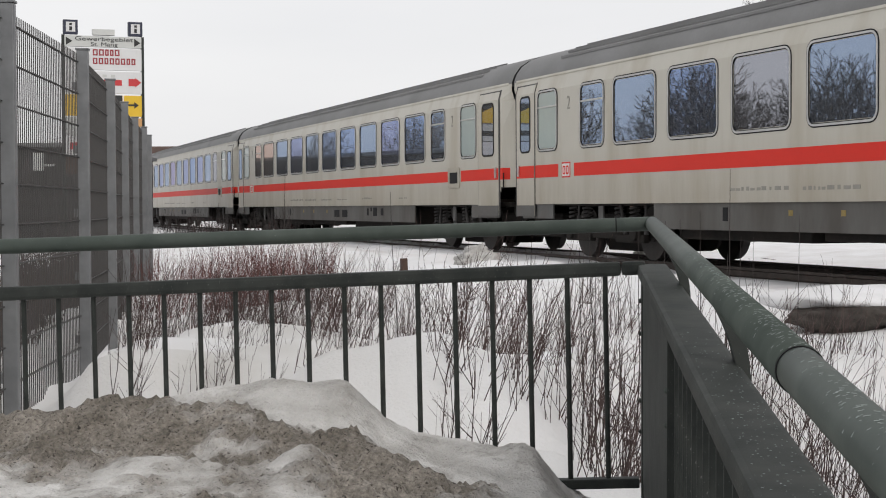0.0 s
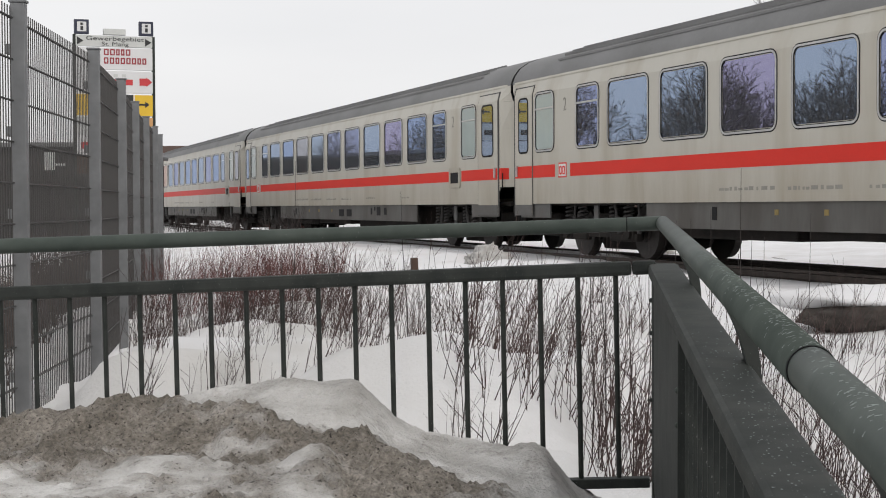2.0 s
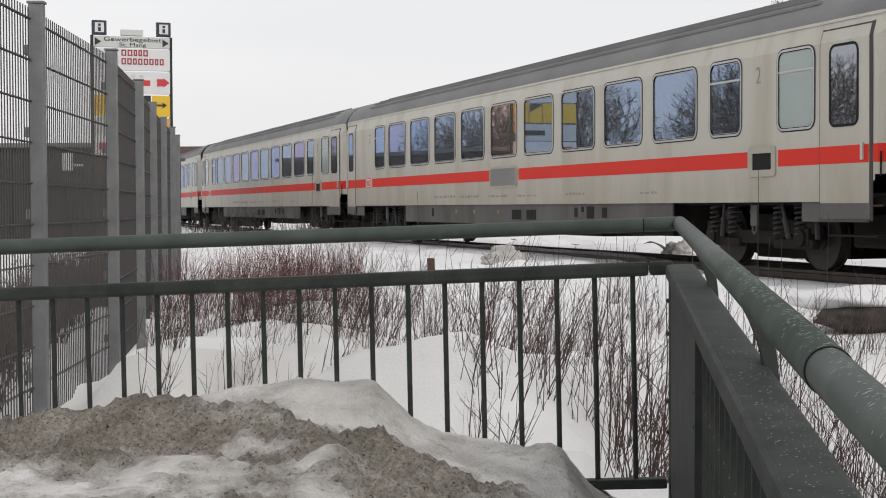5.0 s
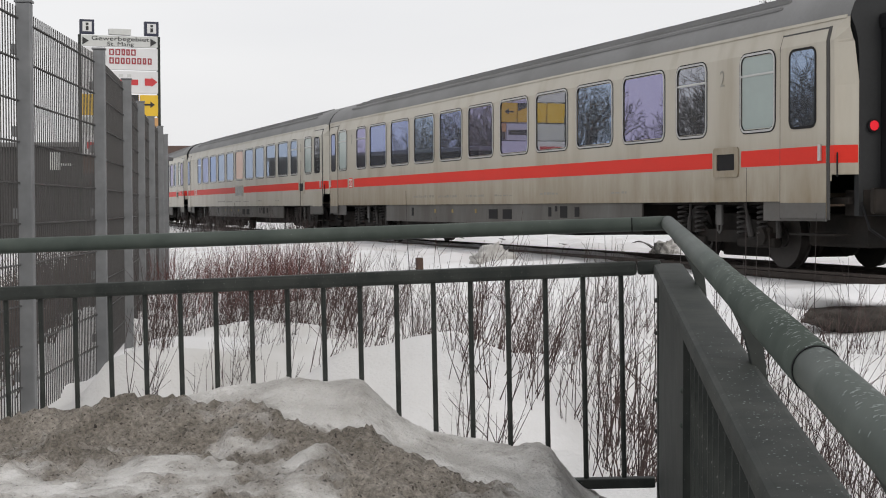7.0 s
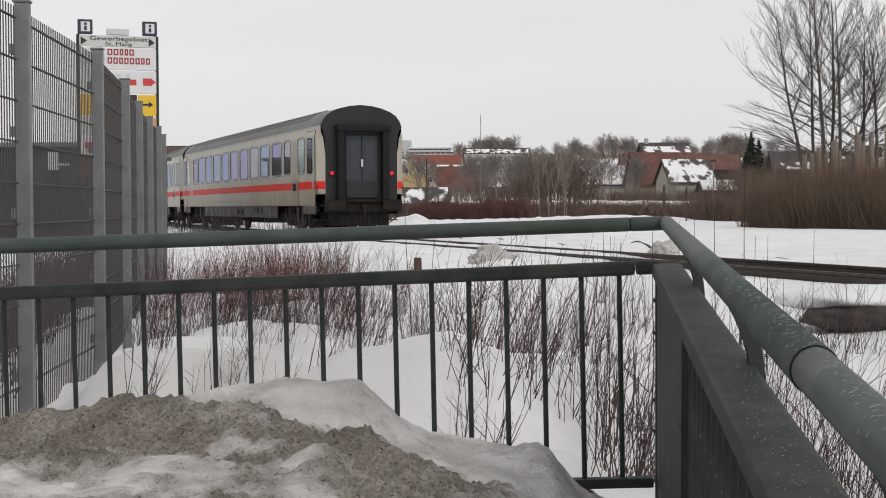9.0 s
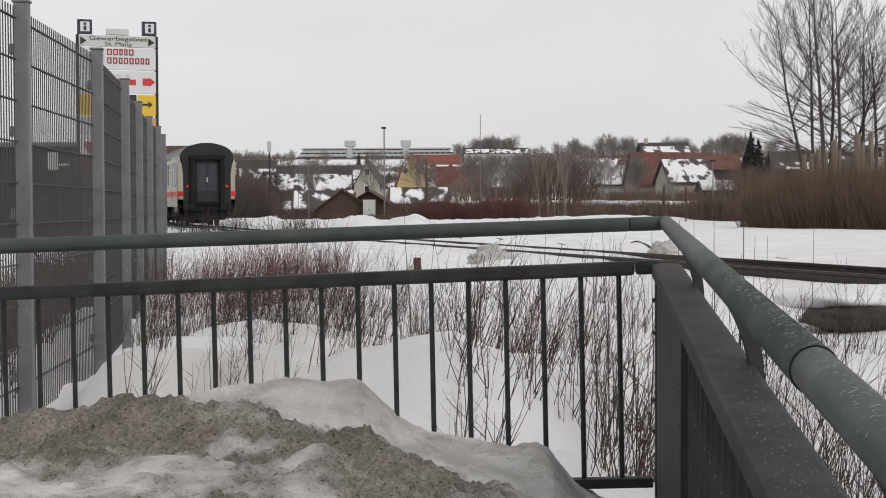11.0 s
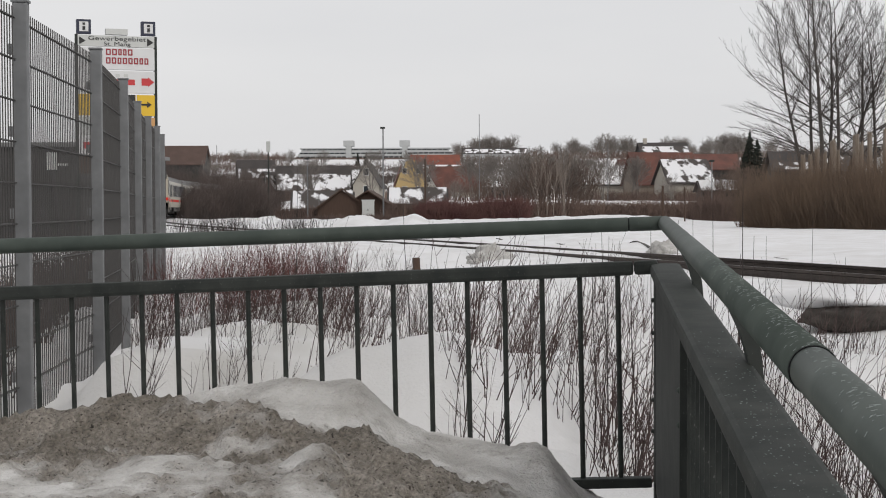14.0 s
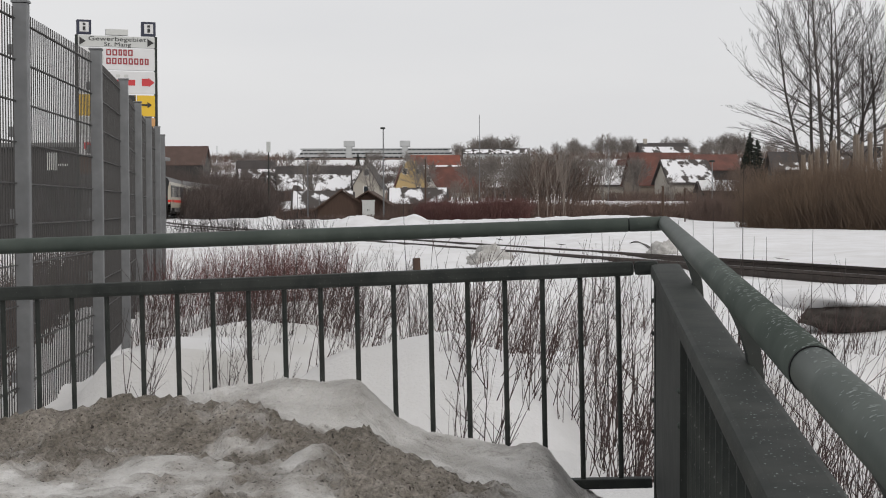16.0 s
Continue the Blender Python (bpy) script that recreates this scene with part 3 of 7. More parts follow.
def make_front_railing():
    d = (CO - FL)
    rail = thing("railing", "dark green steel railing with round handrail and thin upright bars", "railing")
    bm = bmesh.new()
    h = HC - FL
    cut = HC - h.normalized() * 0.118
    a = FL - d * 0.6
    tube(bm, FL - h * 0.6, cut, 0.0285, 0.0228, n=20)
    part("handrail", bm, GREEN, rail, "round grey-green handrail tube", True)
    bm = bmesh.new()
    tube(bm, cut + h.normalized() * 0.004, HC, 0.0230, n=20)
    part("rail_joint", bm, GREEN, rail, "sleeve at the corner of the handrail", True)
    bm = bmesh.new()
    tube(bm, cut - h.normalized() * 0.01, cut + h.normalized() * 0.01, 0.0212, n=20)
    part("joint_gap", bm, RUBBER, rail, "black gap at the tube joint")
    lo = Vector((0, 0.02, LOW))
    e = d.normalized()
    m0, m1 = a + lo, Vector((0.676, 4.75, 0.801))
    L = (m1 - m0).length
    bm = bmesh.new()
    box(bm, 0, L - 0.0595, -0.027, 0.027, -0.023, 0.023, 0.012)
    box(bm, L - 0.058, L + 0.02, -0.027, 0.027, -0.022, 0.023, 0.012)
    rot = (m1 - m0).to_track_quat("X", "Z").to_matrix().to_4x4()
    low = part("mid_rail", bm, DARKGREEN, rail, "dark flat mid rail over the bars")
    low.matrix_basis = Matrix.Translation(m0) @ rot
    bm = bmesh.new()
    box(bm, 0, L, -0.025, 0.025, -0.016, 0.016, 0.005)
    bot = part("bottom_rail", bm, DARKGREEN, rail)
    bot.matrix_basis = Matrix.Translation(a + Vector((0, 0.02, BOTTOM))) @ rot
    bm = bmesh.new()
    tube(bm, (0, 0, BOTTOM), (0, 0, LOW), 0.0085, n=8)
    me = None
    step = 0.1230 / d.length
    for k in range(28):
        q = (CO + Vector((0, 0.02, 0))) - d * (step * (k + 0.5)) - e * 0.060
        m = Matrix.Translation(q) @ pose(0, 0, 0, 0, -0.95, 0)
        if me is None:
            first = part("bar", bm, DARKGREEN, rail)
            me = first.data
            first.matrix_basis = m
        else:
            piece("bar", me, rail, m)
    p = FL - d * 0.45
    bm = bmesh.new()
    tube(bm, p + Vector((0, 0.02, LOW)), p, 0.012)
    part("bracket", bm, GREEN, rail)
    return rail


def make_side_railing():
    rail = thing("railing", "grey-green steel railing with a thick handrail over a broad flat rail", "railing")
    d = NR - HC
    e = d.normalized()
    joint = HC + d * 0.722
    bm = bmesh.new()
    tube(bm, HC, joint, 0.0232, 0.0275, n=40)
    part("handrail", bm, GREEN, rail, "round grey-green handrail tube, wet with drops", True)
    bm = bmesh.new()
    bent_tube(bm, [joint - e * 0.02 + (HC + d * 1.3 - joint) * (i / 14) for i in range(15)], 0.0255, 48)
    part("handrail_sleeve", bm, GREEN, rail, "handrail tube pushed into the joint, wet with drops", True)
    bm = bmesh.new()
    bent_tube(bm, [joint - e * 0.012, joint + e * 0.003], 0.0268, 40)
    part("joint_ring", bm, RUBBER, rail, "black gap at the tube joint")
    # beads of water along the tube's upper side, drawn out round it
    rnd, seg = random.Random(17), []
    side = e.cross(Vector((0, 0, 1))).normalized()
    up = side.cross(e)
    for _ in range(420):
        k = 0.22 + 0.72 * rnd.random() ** 0.55
        r = 0.0232 + 0.0043 * k / 0.722 if k < 0.722 else 0.0255
        a, da = rnd.gauss(1.35, 0.36), rnd.uniform(0.07, 0.24)
        c = HC + d * k
        p0, p1 = [c + e * o + (side * math.cos(w) + up * math.sin(w)) * r for w, o in ((a - da / 2, 0), (a + da / 2, rnd.uniform(-0.002, 0.003)))]
        w = rnd.uniform(0.0003, 0.0008)
        seg.append((p0, p1, w, w * 0.6))
    drops = new("meltwater", stick_mesh("meltwater", seg, DROP, 4))
    drops.parent = rail
    tagged(drops, "beads of meltwater on the handrail", kind="stuff")
    # broad flat rail, with fine drops standing on it
    f0, f1 = Vector((0.706, 4.71, CO.z + LOW + 0.009)), Vector((0.262, 0.2, 0.587))
    dd = f1 - f0
    rot = dd.to_track_quat("X", "Z").to_matrix().to_4x4()
    bm = bmesh.new()
    box(bm, -0.05, dd.length * 1.2, -0.040, 0.057, -0.03, 0.014, 0.012)
    top = part("flat_rail", bm, DARKGREEN, rail, "broad flat dark rail, scuffed and wet")
    top.matrix_basis = Matrix.Translation(f0) @ rot
    seg = []
    for _ in range(650):
        u, v = dd.length * (0.35 + 0.62 * rnd.random() ** 0.6), rnd.uniform(-0.026, 0.05)
        q, r = rnd.uniform(0.0008, 0.0035), rnd.uniform(0.0004, 0.0010)
        seg.append((Vector((u, v, 0.0142)), Vector((u + q * rnd.uniform(-0.6, 0.6), v + q, 0.0142)), r, r * 0.6))
    beads = new("meltwater", stick_mesh("meltwater", seg, DROP, 4))
    beads.parent, beads.matrix_basis = rail, Matrix.Translation(f0) @ rot
    tagged(beads, "fine drops of meltwater on the flat rail", kind="stuff")
    bm = bmesh.new()
    box(bm, 0, dd.length * 1.2, -0.025, 0.025, -0.016, 0.016, 0.004)
    bot = part("bottom_rail", bm, DARKGREEN, rail)
    bot.matrix_basis = Matrix.Translation(f0 + Vector((0, 0, BOTTOM - LOW))) @ rot
    # bars seen edge on
    bm = bmesh.new()
    box(bm, -0.006, 0.006, -0.02, 0.02, BOTTOM - LOW, -0.02, 0.002)
    first = part("bar", bm, DARKGREEN, rail)
    rz = math.degrees(math.atan2(dd.y, dd.x))
    for k in range(34):
        p = f0 + dd * ((0.11 + 0.1215 * k) / dd.length)
        m = Matrix.Translation(p) @ pose(0, 0, 0, 0, 0, rz)
        if k:
            piece("bar", first.data, rail, m)
        else:
            first.matrix_basis = m
    bm = bmesh.new()
    box(bm, -0.035, 0.035, -0.03, 0.03, -1.0, -0.02, 0.006)
    post = part("corner_post", bm, DARKGREEN, rail, "square dark corner post")
    post.matrix_basis = Matrix.Translation(f0 + e * 0.02) @ pose(0, 0, 0, 0, 0, rz)
    for z in (-0.10, -0.205, -0.42, -0.52):
        bm = bmesh.new()
        bmesh.ops.create_uvsphere(bm, u_segments=8, v_segments=6, radius=0.008)
        part("bolt", bm, DARKGREEN, rail).matrix_basis = Matrix.Translation(f0 + Vector((-0.034, -0.02, z)))
    # closing plate of the first bay, and the post that ends it
    bm = bmesh.new()
    box(bm, 0.05, 1.40, -0.027, -0.022, BOTTOM - LOW + 0.02, -0.031, 0.001)
    plate = part("side_plate", bm, DARKGREEN, rail, "flat dark plate closing the first bay")
    plate.matrix_basis = Matrix.Translation(f0) @ rot
    bm = bmesh.new()
    box(bm, 1.40, 1.415, -0.034, 0.03, BOTTOM - LOW, -0.031, 0.003)
    edge = part("post", bm, DARKGREEN, rail, "flat steel post between two bays")
    edge.matrix_basis = Matrix.Translation(f0) @ rot
    for z in (-0.155, -0.235):
        bm = bmesh.new()
        bmesh.ops.create_uvsphere(bm, u_segments=8, v_segments=6, radius=0.008)
        bmesh.ops.translate(bm, vec=(1.39, -0.032, z), verts=bm.verts)
        part("bolt", bm, GREEN, rail).matrix_basis = Matrix.Translation(f0) @ rot
    # curved flat brackets that carry the handrail
    for k in (0.148, 0.473, 0.797):
        p = HC + d * k
        zf = f0.z + dd.z * (4.71 - p.y) / 4.51 - 0.06
        bm, prev = bmesh.new(), None
        for i in range(13):
            t = i / 12
            c = Vector((p.x + 0.062 * (1 - (1 - t) ** 2.4), p.y, p.z - 0.002 + (zf - p.z + 0.002) * t))
            wv = 0.011 + 0.012 * (1 - t) ** 2
            ring = [bm.verts.new(c + e * u + Vector((o, 0, 0))) for o, u in ((-wv, -0.03), (wv, -0.03), (wv, 0.03), (-wv, 0.03))]
            if prev:
                for j in range(4):
                    bm.faces.new((prev[j], prev[(j + 1) % 4], ring[(j + 1) % 4], ring[j]))
            prev = ring
        bmesh.ops.recalc_face_normals(bm, faces=bm.faces)
        part("bracket", bm, DARKGREEN, rail, "curved flat steel bracket")


make_front_railing()
make_side_railing()

SHARED = {}

# ---- wire mesh fence ----
POSTS = [(-1.98, 5.0), (-2.08, 7.18), (-2.22, 9.32), (-2.52, 11.5), (-2.92, 13.95), (-3.28, 16.25), (-3.56, 18.2), (-3.88, 20.2)]
FENCE_TOP, FENCE_LOW = 2.0, -0.05


def make_fence():
    fence = thing("mesh_fence", "tall galvanised double-rod mesh fence on square posts", "fence")
    bm = bmesh.new()
    box(bm, -0.036, 0.036, -0.03, 0.03, FENCE_LOW - 0.1, FENCE_TOP, 0.006)
    post = part("post", bm, GALV, fence)
    bm = bmesh.new()
    box(bm, -0.042, 0.042, -0.036, 0.036, FENCE_TOP, FENCE_TOP + 0.012, 0.003)
    cap = part("post_cap", bm, GALV, fence)
    for k, (x, y) in enumerate(POSTS):
        a = POSTS[min(k + 1, len(POSTS) - 1)]
        b = POSTS[max(k - 1, 0)]
        m = pose(x + 0.03, y, 0, 0, 0, math.degrees(math.atan2(a[1] - b[1], a[0] - b[0])) - 90)
        if k == 0:
            post.matrix_basis, cap.matrix_basis = m, m
        else:
            piece("post", post.data, fence, m)
            piece("post_cap", cap.data, fence, m)
        for z in (0.15, 0.55, 0.95, 1.35, 1.75):
            bm = box(bmesh.new(), -0.06, -0.03, -0.025, 0.025, z, z + 0.05, 0.003)
            part("clamp", bm, GALV, fence).matrix_basis = m
    for p, q in zip(POSTS, POSTS[1:]):
        p, q = Vector((*p, 0)), Vector((*q, 0))
        d = q - p
        e = d.normalized()
        side = Vector((e.y, -e.x, 0))
        n = int(d.length / 0.05)
        for i in range(1, n):
            c = p + e * (i * d.length / n)
            if "wire" not in SHARED:
                bm = tube(bmesh.new(), (0, 0, FENCE_LOW), (0, 0, FENCE_TOP - 0.02), 0.0034, n=5, caps=False)
                SHARED["wire"] = part("wire", bm, WIRE, fence).data
                fence.children[-1].matrix_basis = Matrix.Translation(c)
            else:
                piece("wire", SHARED["wire"], fence, Matrix.Translation(c))
        for i in range(11):
            z = FENCE_TOP - 0.075 - 0.2 * i
            if z < FENCE_LOW:
                break
            for o in (-0.006, 0.006):
                bm = tube(bmesh.new(), p + side * o + Vector((0, 0, z)), q + side * o + Vector((0, 0, z)), 0.004, n=5, caps=False)
                part("cross_wire", bm, WIRE, fence)


make_fence()


# ---- heap of cleared snow on the footway ----
CREST_X = [-2.6, -1.5, -1.25, -1.0, -0.86, -0.75, -0.53, -0.27, -0.22, -0.15, -0.02, 0.1, 0.21, 0.33, 0.44, 0.5, 0.62, 1.0]
CREST_Z = [0.30, 0.29, 0.33, 0.36, 0.38, 0.41, 0.445, 0.435, 0.40, 0.335, 0.275, 0.245, 0.225, 0.215, 0.11, 0.07, 0.0, -0.1]
RIDGE_X = [-2.6, -1.5, -1.29, -1.0, -0.8, -0.62, -0.5, -0.37, -0.23, -0.13, 0.1, 0.33, 0.5, 0.8]
RIDGE_Z = [0.34, 0.34, 0.368, 0.425, 0.428, 0.43, 0.405, 0.375, 0.355, 0.315, 0.25, 0.20, 0.08, 0.0]


def ridge_y(x):
    return float(np.interp(x, [-2, -0.9, -0.65, -0.45, -0.25, 0.0, 0.3], [4.42, 4.46, 4.40, 4.26, 4.14, 4.0, 3.95]))


def bank_z(x, y):
    crest, ridge = np.interp(x, CREST_X, CREST_Z), np.interp(x, RIDGE_X, RIDGE_Z)
    dirt = bank_dirt(x, y)
    yc, yr = 4.72 + 0.03 * math.sin(x * 5.1), ridge_y(x)
    if y > yc:
        z = crest - (y - yc) ** 2 * 1.9
    elif y > yr:
        t = smooth(yr, yc, y)
        z = ridge + (crest - ridge) * t - 0.04 * math.sin(math.pi * (y - yr) / (yc - yr))
    else:
        foot = min(ridge - 0.02, 0.325 - 0.25 * smooth(0.1, 0.7, x))
        z = ridge + (foot - ridge) * smooth(yr, yr - 0.32, y)
    z += 0.035 * noise.noise((x * 3.2, y * 3.2, 0.7)) + 0.018 * noise.noise((x * 5.5, y * 5.5, 2.7))
    rough = 0.42 + 1.0 * smooth(0.25, 0.6, dirt)
    # a blunt snow boulder pushed out of the grit, and a smooth pale tongue at its foot
    z += 0.035 * math.exp(-(((x + 0.34) / 0.07) ** 2 + ((y - 3.78) / 0.14) ** 2)) + 0.02 * math.exp(-(((x + 0.52) / 0.09) ** 2 + ((y - 3.72) / 0.1) ** 2))
    z += 0.012 * math.exp(-(((x + 0.72) / 0.16) ** 2 + ((y - 3.86) / 0.10) ** 2))
    z += 0.05 * math.exp(-(((x - 0.28) / 0.10) ** 2 + ((y - 4.55) / 0.16) ** 2)) + 0.015 * math.exp(-(((x + 0.29) / 0.06) ** 2 + ((y - 4.70) / 0.10) ** 2))
    z += 0.035 * (abs(noise.noise((x * 4.2, y * 4.2, 6.1))) - 0.2) * smooth(-0.9, -0.2, x)
    z += rough * 0.016 * (abs(noise.noise((x * 27, y * 27, 1.5))) - 0.2)
    z += rough * (0.014 * noise.noise((x * 12, y * 12, 5)) + 0.018 * noise.noise((x * 25, y * 25, 9)) + 0.011 * noise.noise((x * 52, y * 52, 3)))
    edge = smooth(1.0, 2.9, y) * smooth(-2.75, -1.75, x)
    return (z + 0.08) * edge - 0.09


def bank_dirt(x, y):
    """How dirty the crust is: a band of ploughed grit along the ridge, cleaner at its foot and on the crest behind."""
    yr = ridge_y(x)
    back, front = smooth(yr + 0.16, yr + 0.0, y), smooth(yr - 0.75, yr - 0.28, y)
    band = back * front * smooth(0.12, -0.14, x)
    patch = 0.62 * noise.noise((x * 2.4, y * 2.4, 11)) + 0.42 * noise.noise((x * 6, y * 6, 4)) + 0.3 * noise.noise((x * 15, y * 15, 8)) + 0.31
    patch += 0.22 * smooth(-0.5, 0.0, x) * (0.5 + noise.noise((x * 3.1, y * 3.1, 20)))
    clean = math.exp(-(((x + 0.72) / 0.24) ** 2 + ((y - 3.86) / 0.12) ** 2)) + 0.8 * math.exp(-(((x + 0.34) / 0.09) ** 2 + ((y - 3.78) / 0.16) ** 2))
    patch += 0.20 * smooth(yr - 0.28, yr - 0.55, y) * (0.6 + 0.8 * noise.noise((x * 9, y * 9, 31)))
    return max(0.0, 0.62 * band - 0.6 * clean + (patch + 0.10) * (0.40 + 0.60 * smooth(yr + 0.3, yr, y)) - 0.08)


def make_bank():
    xs, ys = np.arange(-2.3, 0.86, 0.0145), np.arange(2.4, 5.2, 0.0145)
    xs, ys = np.concatenate([[-2.9, -2.7, -2.5], xs]), np.concatenate([np.arange(0.9, 2.35, 0.1), ys])
    nx = len(xs)
    verts = [(x, y, bank_z(x, y)) for y in ys for x in xs]
    faces = [(j * nx + i, j * nx + i + 1, (j + 1) * nx + i + 1, (j + 1) * nx + i) for j in range(len(ys) - 1) for i in range(nx - 1)]
    me = bpy.data.meshes.new("snow_heap")
    me.from_pydata(verts, [], faces)
    me.materials.append(BANK)
    me.polygons.foreach_set("use_smooth", [True] * len(me.polygons))
    me.attributes.new("dirt", "FLOAT", "POINT").data.foreach_set("value", [bank_dirt(x, y) for y in ys for x in xs])
    tagged(new("snow_heap", me), "heap of cleared snow crusted with brown road grit", "snow heap")


make_bank()

# ---- train ----
LEN = 26.4


def half_width(u):
    """Half the body's width at u metres from its rear: the ends taper at the doors."""
    e = min(u, LEN - u)
    return 1.41 - 0.03 * min(max((1.9 - e) / 1.3, 0), 1) - 0.24 * min(max((0.36 - e) / 0.21, 0), 1)


def lean(z):
    return -0.09 * min(max((z - 3.1) / 0.3, 0), 1)


def wall_y(u, z):
    """The side wall's distance from the middle; the taper at the ends dies out towards the roof."""
    w = half_width(u)
    return w + lean(z) + (1.40 - w) * smooth(2.85, 3.4, z) * 0.9


def side_patch(bm, u0, u1, z0, z1, out, flip, thick=0.012):
    """A thin plate laid on the side wall, following its taper."""
    us = [u0] + [u for u in (0.36, 1.0, 1.5, 1.9, LEN - 1.9, LEN - 1.5, LEN - 1.0, LEN - 0.36) if u0 < u < u1] + [u1]
    zs = [z0] + [z for z in (3.1, 3.25) if z0 < z < z1] + [z1]
    f = [[bm.verts.new((u - LEN / 2, flip * (wall_y(u, z) + out), z)) for z in zs] for u in us]
    b = [[bm.verts.new((u - LEN / 2, flip * (wall_y(u, z) + out - thick), z)) for z in zs] for u in us]
    for k in range(len(us) - 1):
        for j in range(len(zs) - 1):
            bm.faces.new((f[k][j], f[k + 1][j], f[k + 1][j + 1], f[k][j + 1]))
        bm.faces.new((f[k][-1], f[k + 1][-1], b[k + 1][-1], b[k][-1]))
        bm.faces.new((b[k][0], b[k + 1][0], f[k + 1][0], f[k][0]))
    for k in (0, -1):
        for j in range(len(zs) - 1):
            bm.faces.new((f[k][j], f[k][j + 1], b[k][j + 1], b[k][j]))
    bmesh.ops.recalc_face_normals(bm, faces=bm.faces)


def side_pose(u, z, flip, out=0.0):
    """Where a flat fitting sits on the wall: its x along the wall, y outwards."""
    du = 0.05
    a = math.atan2(half_width(u + du) - half_width(u - du), 2 * du)
    tilt = math.degrees(math.atan2(lean(z + 0.3) - lean(z - 0.3), 0.6))
    return pose(u - LEN / 2, flip * (wall_y(u, z) + out), z, -tilt * flip, 0, math.degrees(a) * flip) @ (pose(0, 0, 0) if flip > 0 else pose(0, 0, 0, 0, 0, 180))


def shared_mesh(key, build, mat):
    if key not in SHARED:
        bm = build(bmesh.new())
        me = bpy.data.meshes.new(key)
        bm.to_mesh(me)
        bm.free()
        me.materials.append(mat)
        SHARED[key] = me
    return SHARED[key]


def pane_bm(w, h, r):
    def build(bm):
        vs = [bm.verts.new((x, -0.012, z)) for x, z in rounded(w, h, r)]
        f = bm.faces.new(vs)
        bmesh.ops.recalc_face_normals(bm, faces=bm.faces)
        if f.normal.y < 0:
            f.normal_flip()
        g = bmesh.ops.extrude_face_region(bm, geom=[f])
        bmesh.ops.translate(bm, vec=(0, 0.006, 0), verts=[v for v in g["geom"] if isinstance(v, bmesh.types.BMVert)])
        bmesh.ops.recalc_face_normals(bm, faces=bm.faces)
        return bm
    return build


def make_window(coach, u, z0, z1, w, flip, kind):
    h, z = z1 - z0, (z0 + z1) / 2
    m = side_pose(u, z, flip)
    win = piece("window", shared_mesh(f"frame{w:.2f}{h:.2f}{kind == 'door'}", lambda bm: ring_mesh(bm, w + 0.06, h + 0.06, 0.15 if kind != "door" else 0.13, 0.030, 0.012),
                                      RUBBER if kind == "door" else ALU), coach, m)
    win["label"] = "rounded window frame"
    if kind != "door":
        piece("gasket", shared_mesh(f"gasket{w:.2f}{h:.2f}", lambda bm: ring_mesh(bm, w + 0.096, h + 0.096, 0.168, 0.022, 0.004), RUBBER), win, pose(0, 0.001, 0))
    piece("seal", shared_mesh(f"seal{w:.2f}{h:.2f}", lambda bm: ring_mesh(bm, w + 0.012, h + 0.012, 0.125, 0.018, 0.006), RUBBER), win, pose(0, 0.001, 0))
    glass = CURTAIN if kind == "frosted" else GLASS
    piece("pane", shared_mesh(f"pane{w:.2f}{h:.2f}{kind == 'frosted'}", pane_bm(w, h, 0.11), glass), win, pose(0, 0, 0))
    if kind in ("narrow", "frosted"):
        piece("glazing_bar", shared_mesh(f"gb{w:.2f}", lambda bm: box(bm, -w / 2, w / 2, -0.012, 0.01, h * 0.5 - 0.30, h * 0.5 - 0.27, 0.003), ALU), win, pose(0, 0, 0))


BIG = [5.785 + 1.905 * k for k in range(9)]


def openings(variant):
    """The windows of one side: place along the coach, width and kind."""
    out = [(u, 1.46, "big") for u in BIG] + [(4.15, 0.90, "narrow"), (22.6, 0.90, "narrow"), (2.22, 0.88, "frosted")]
    if variant == "plain":
        out.append((24.50, 0.86, "frosted"))
    return sorted(out)


WIN0, WIN1 = 2.0, 3.08
BODY0, BODY1 = 0.97, 3.40


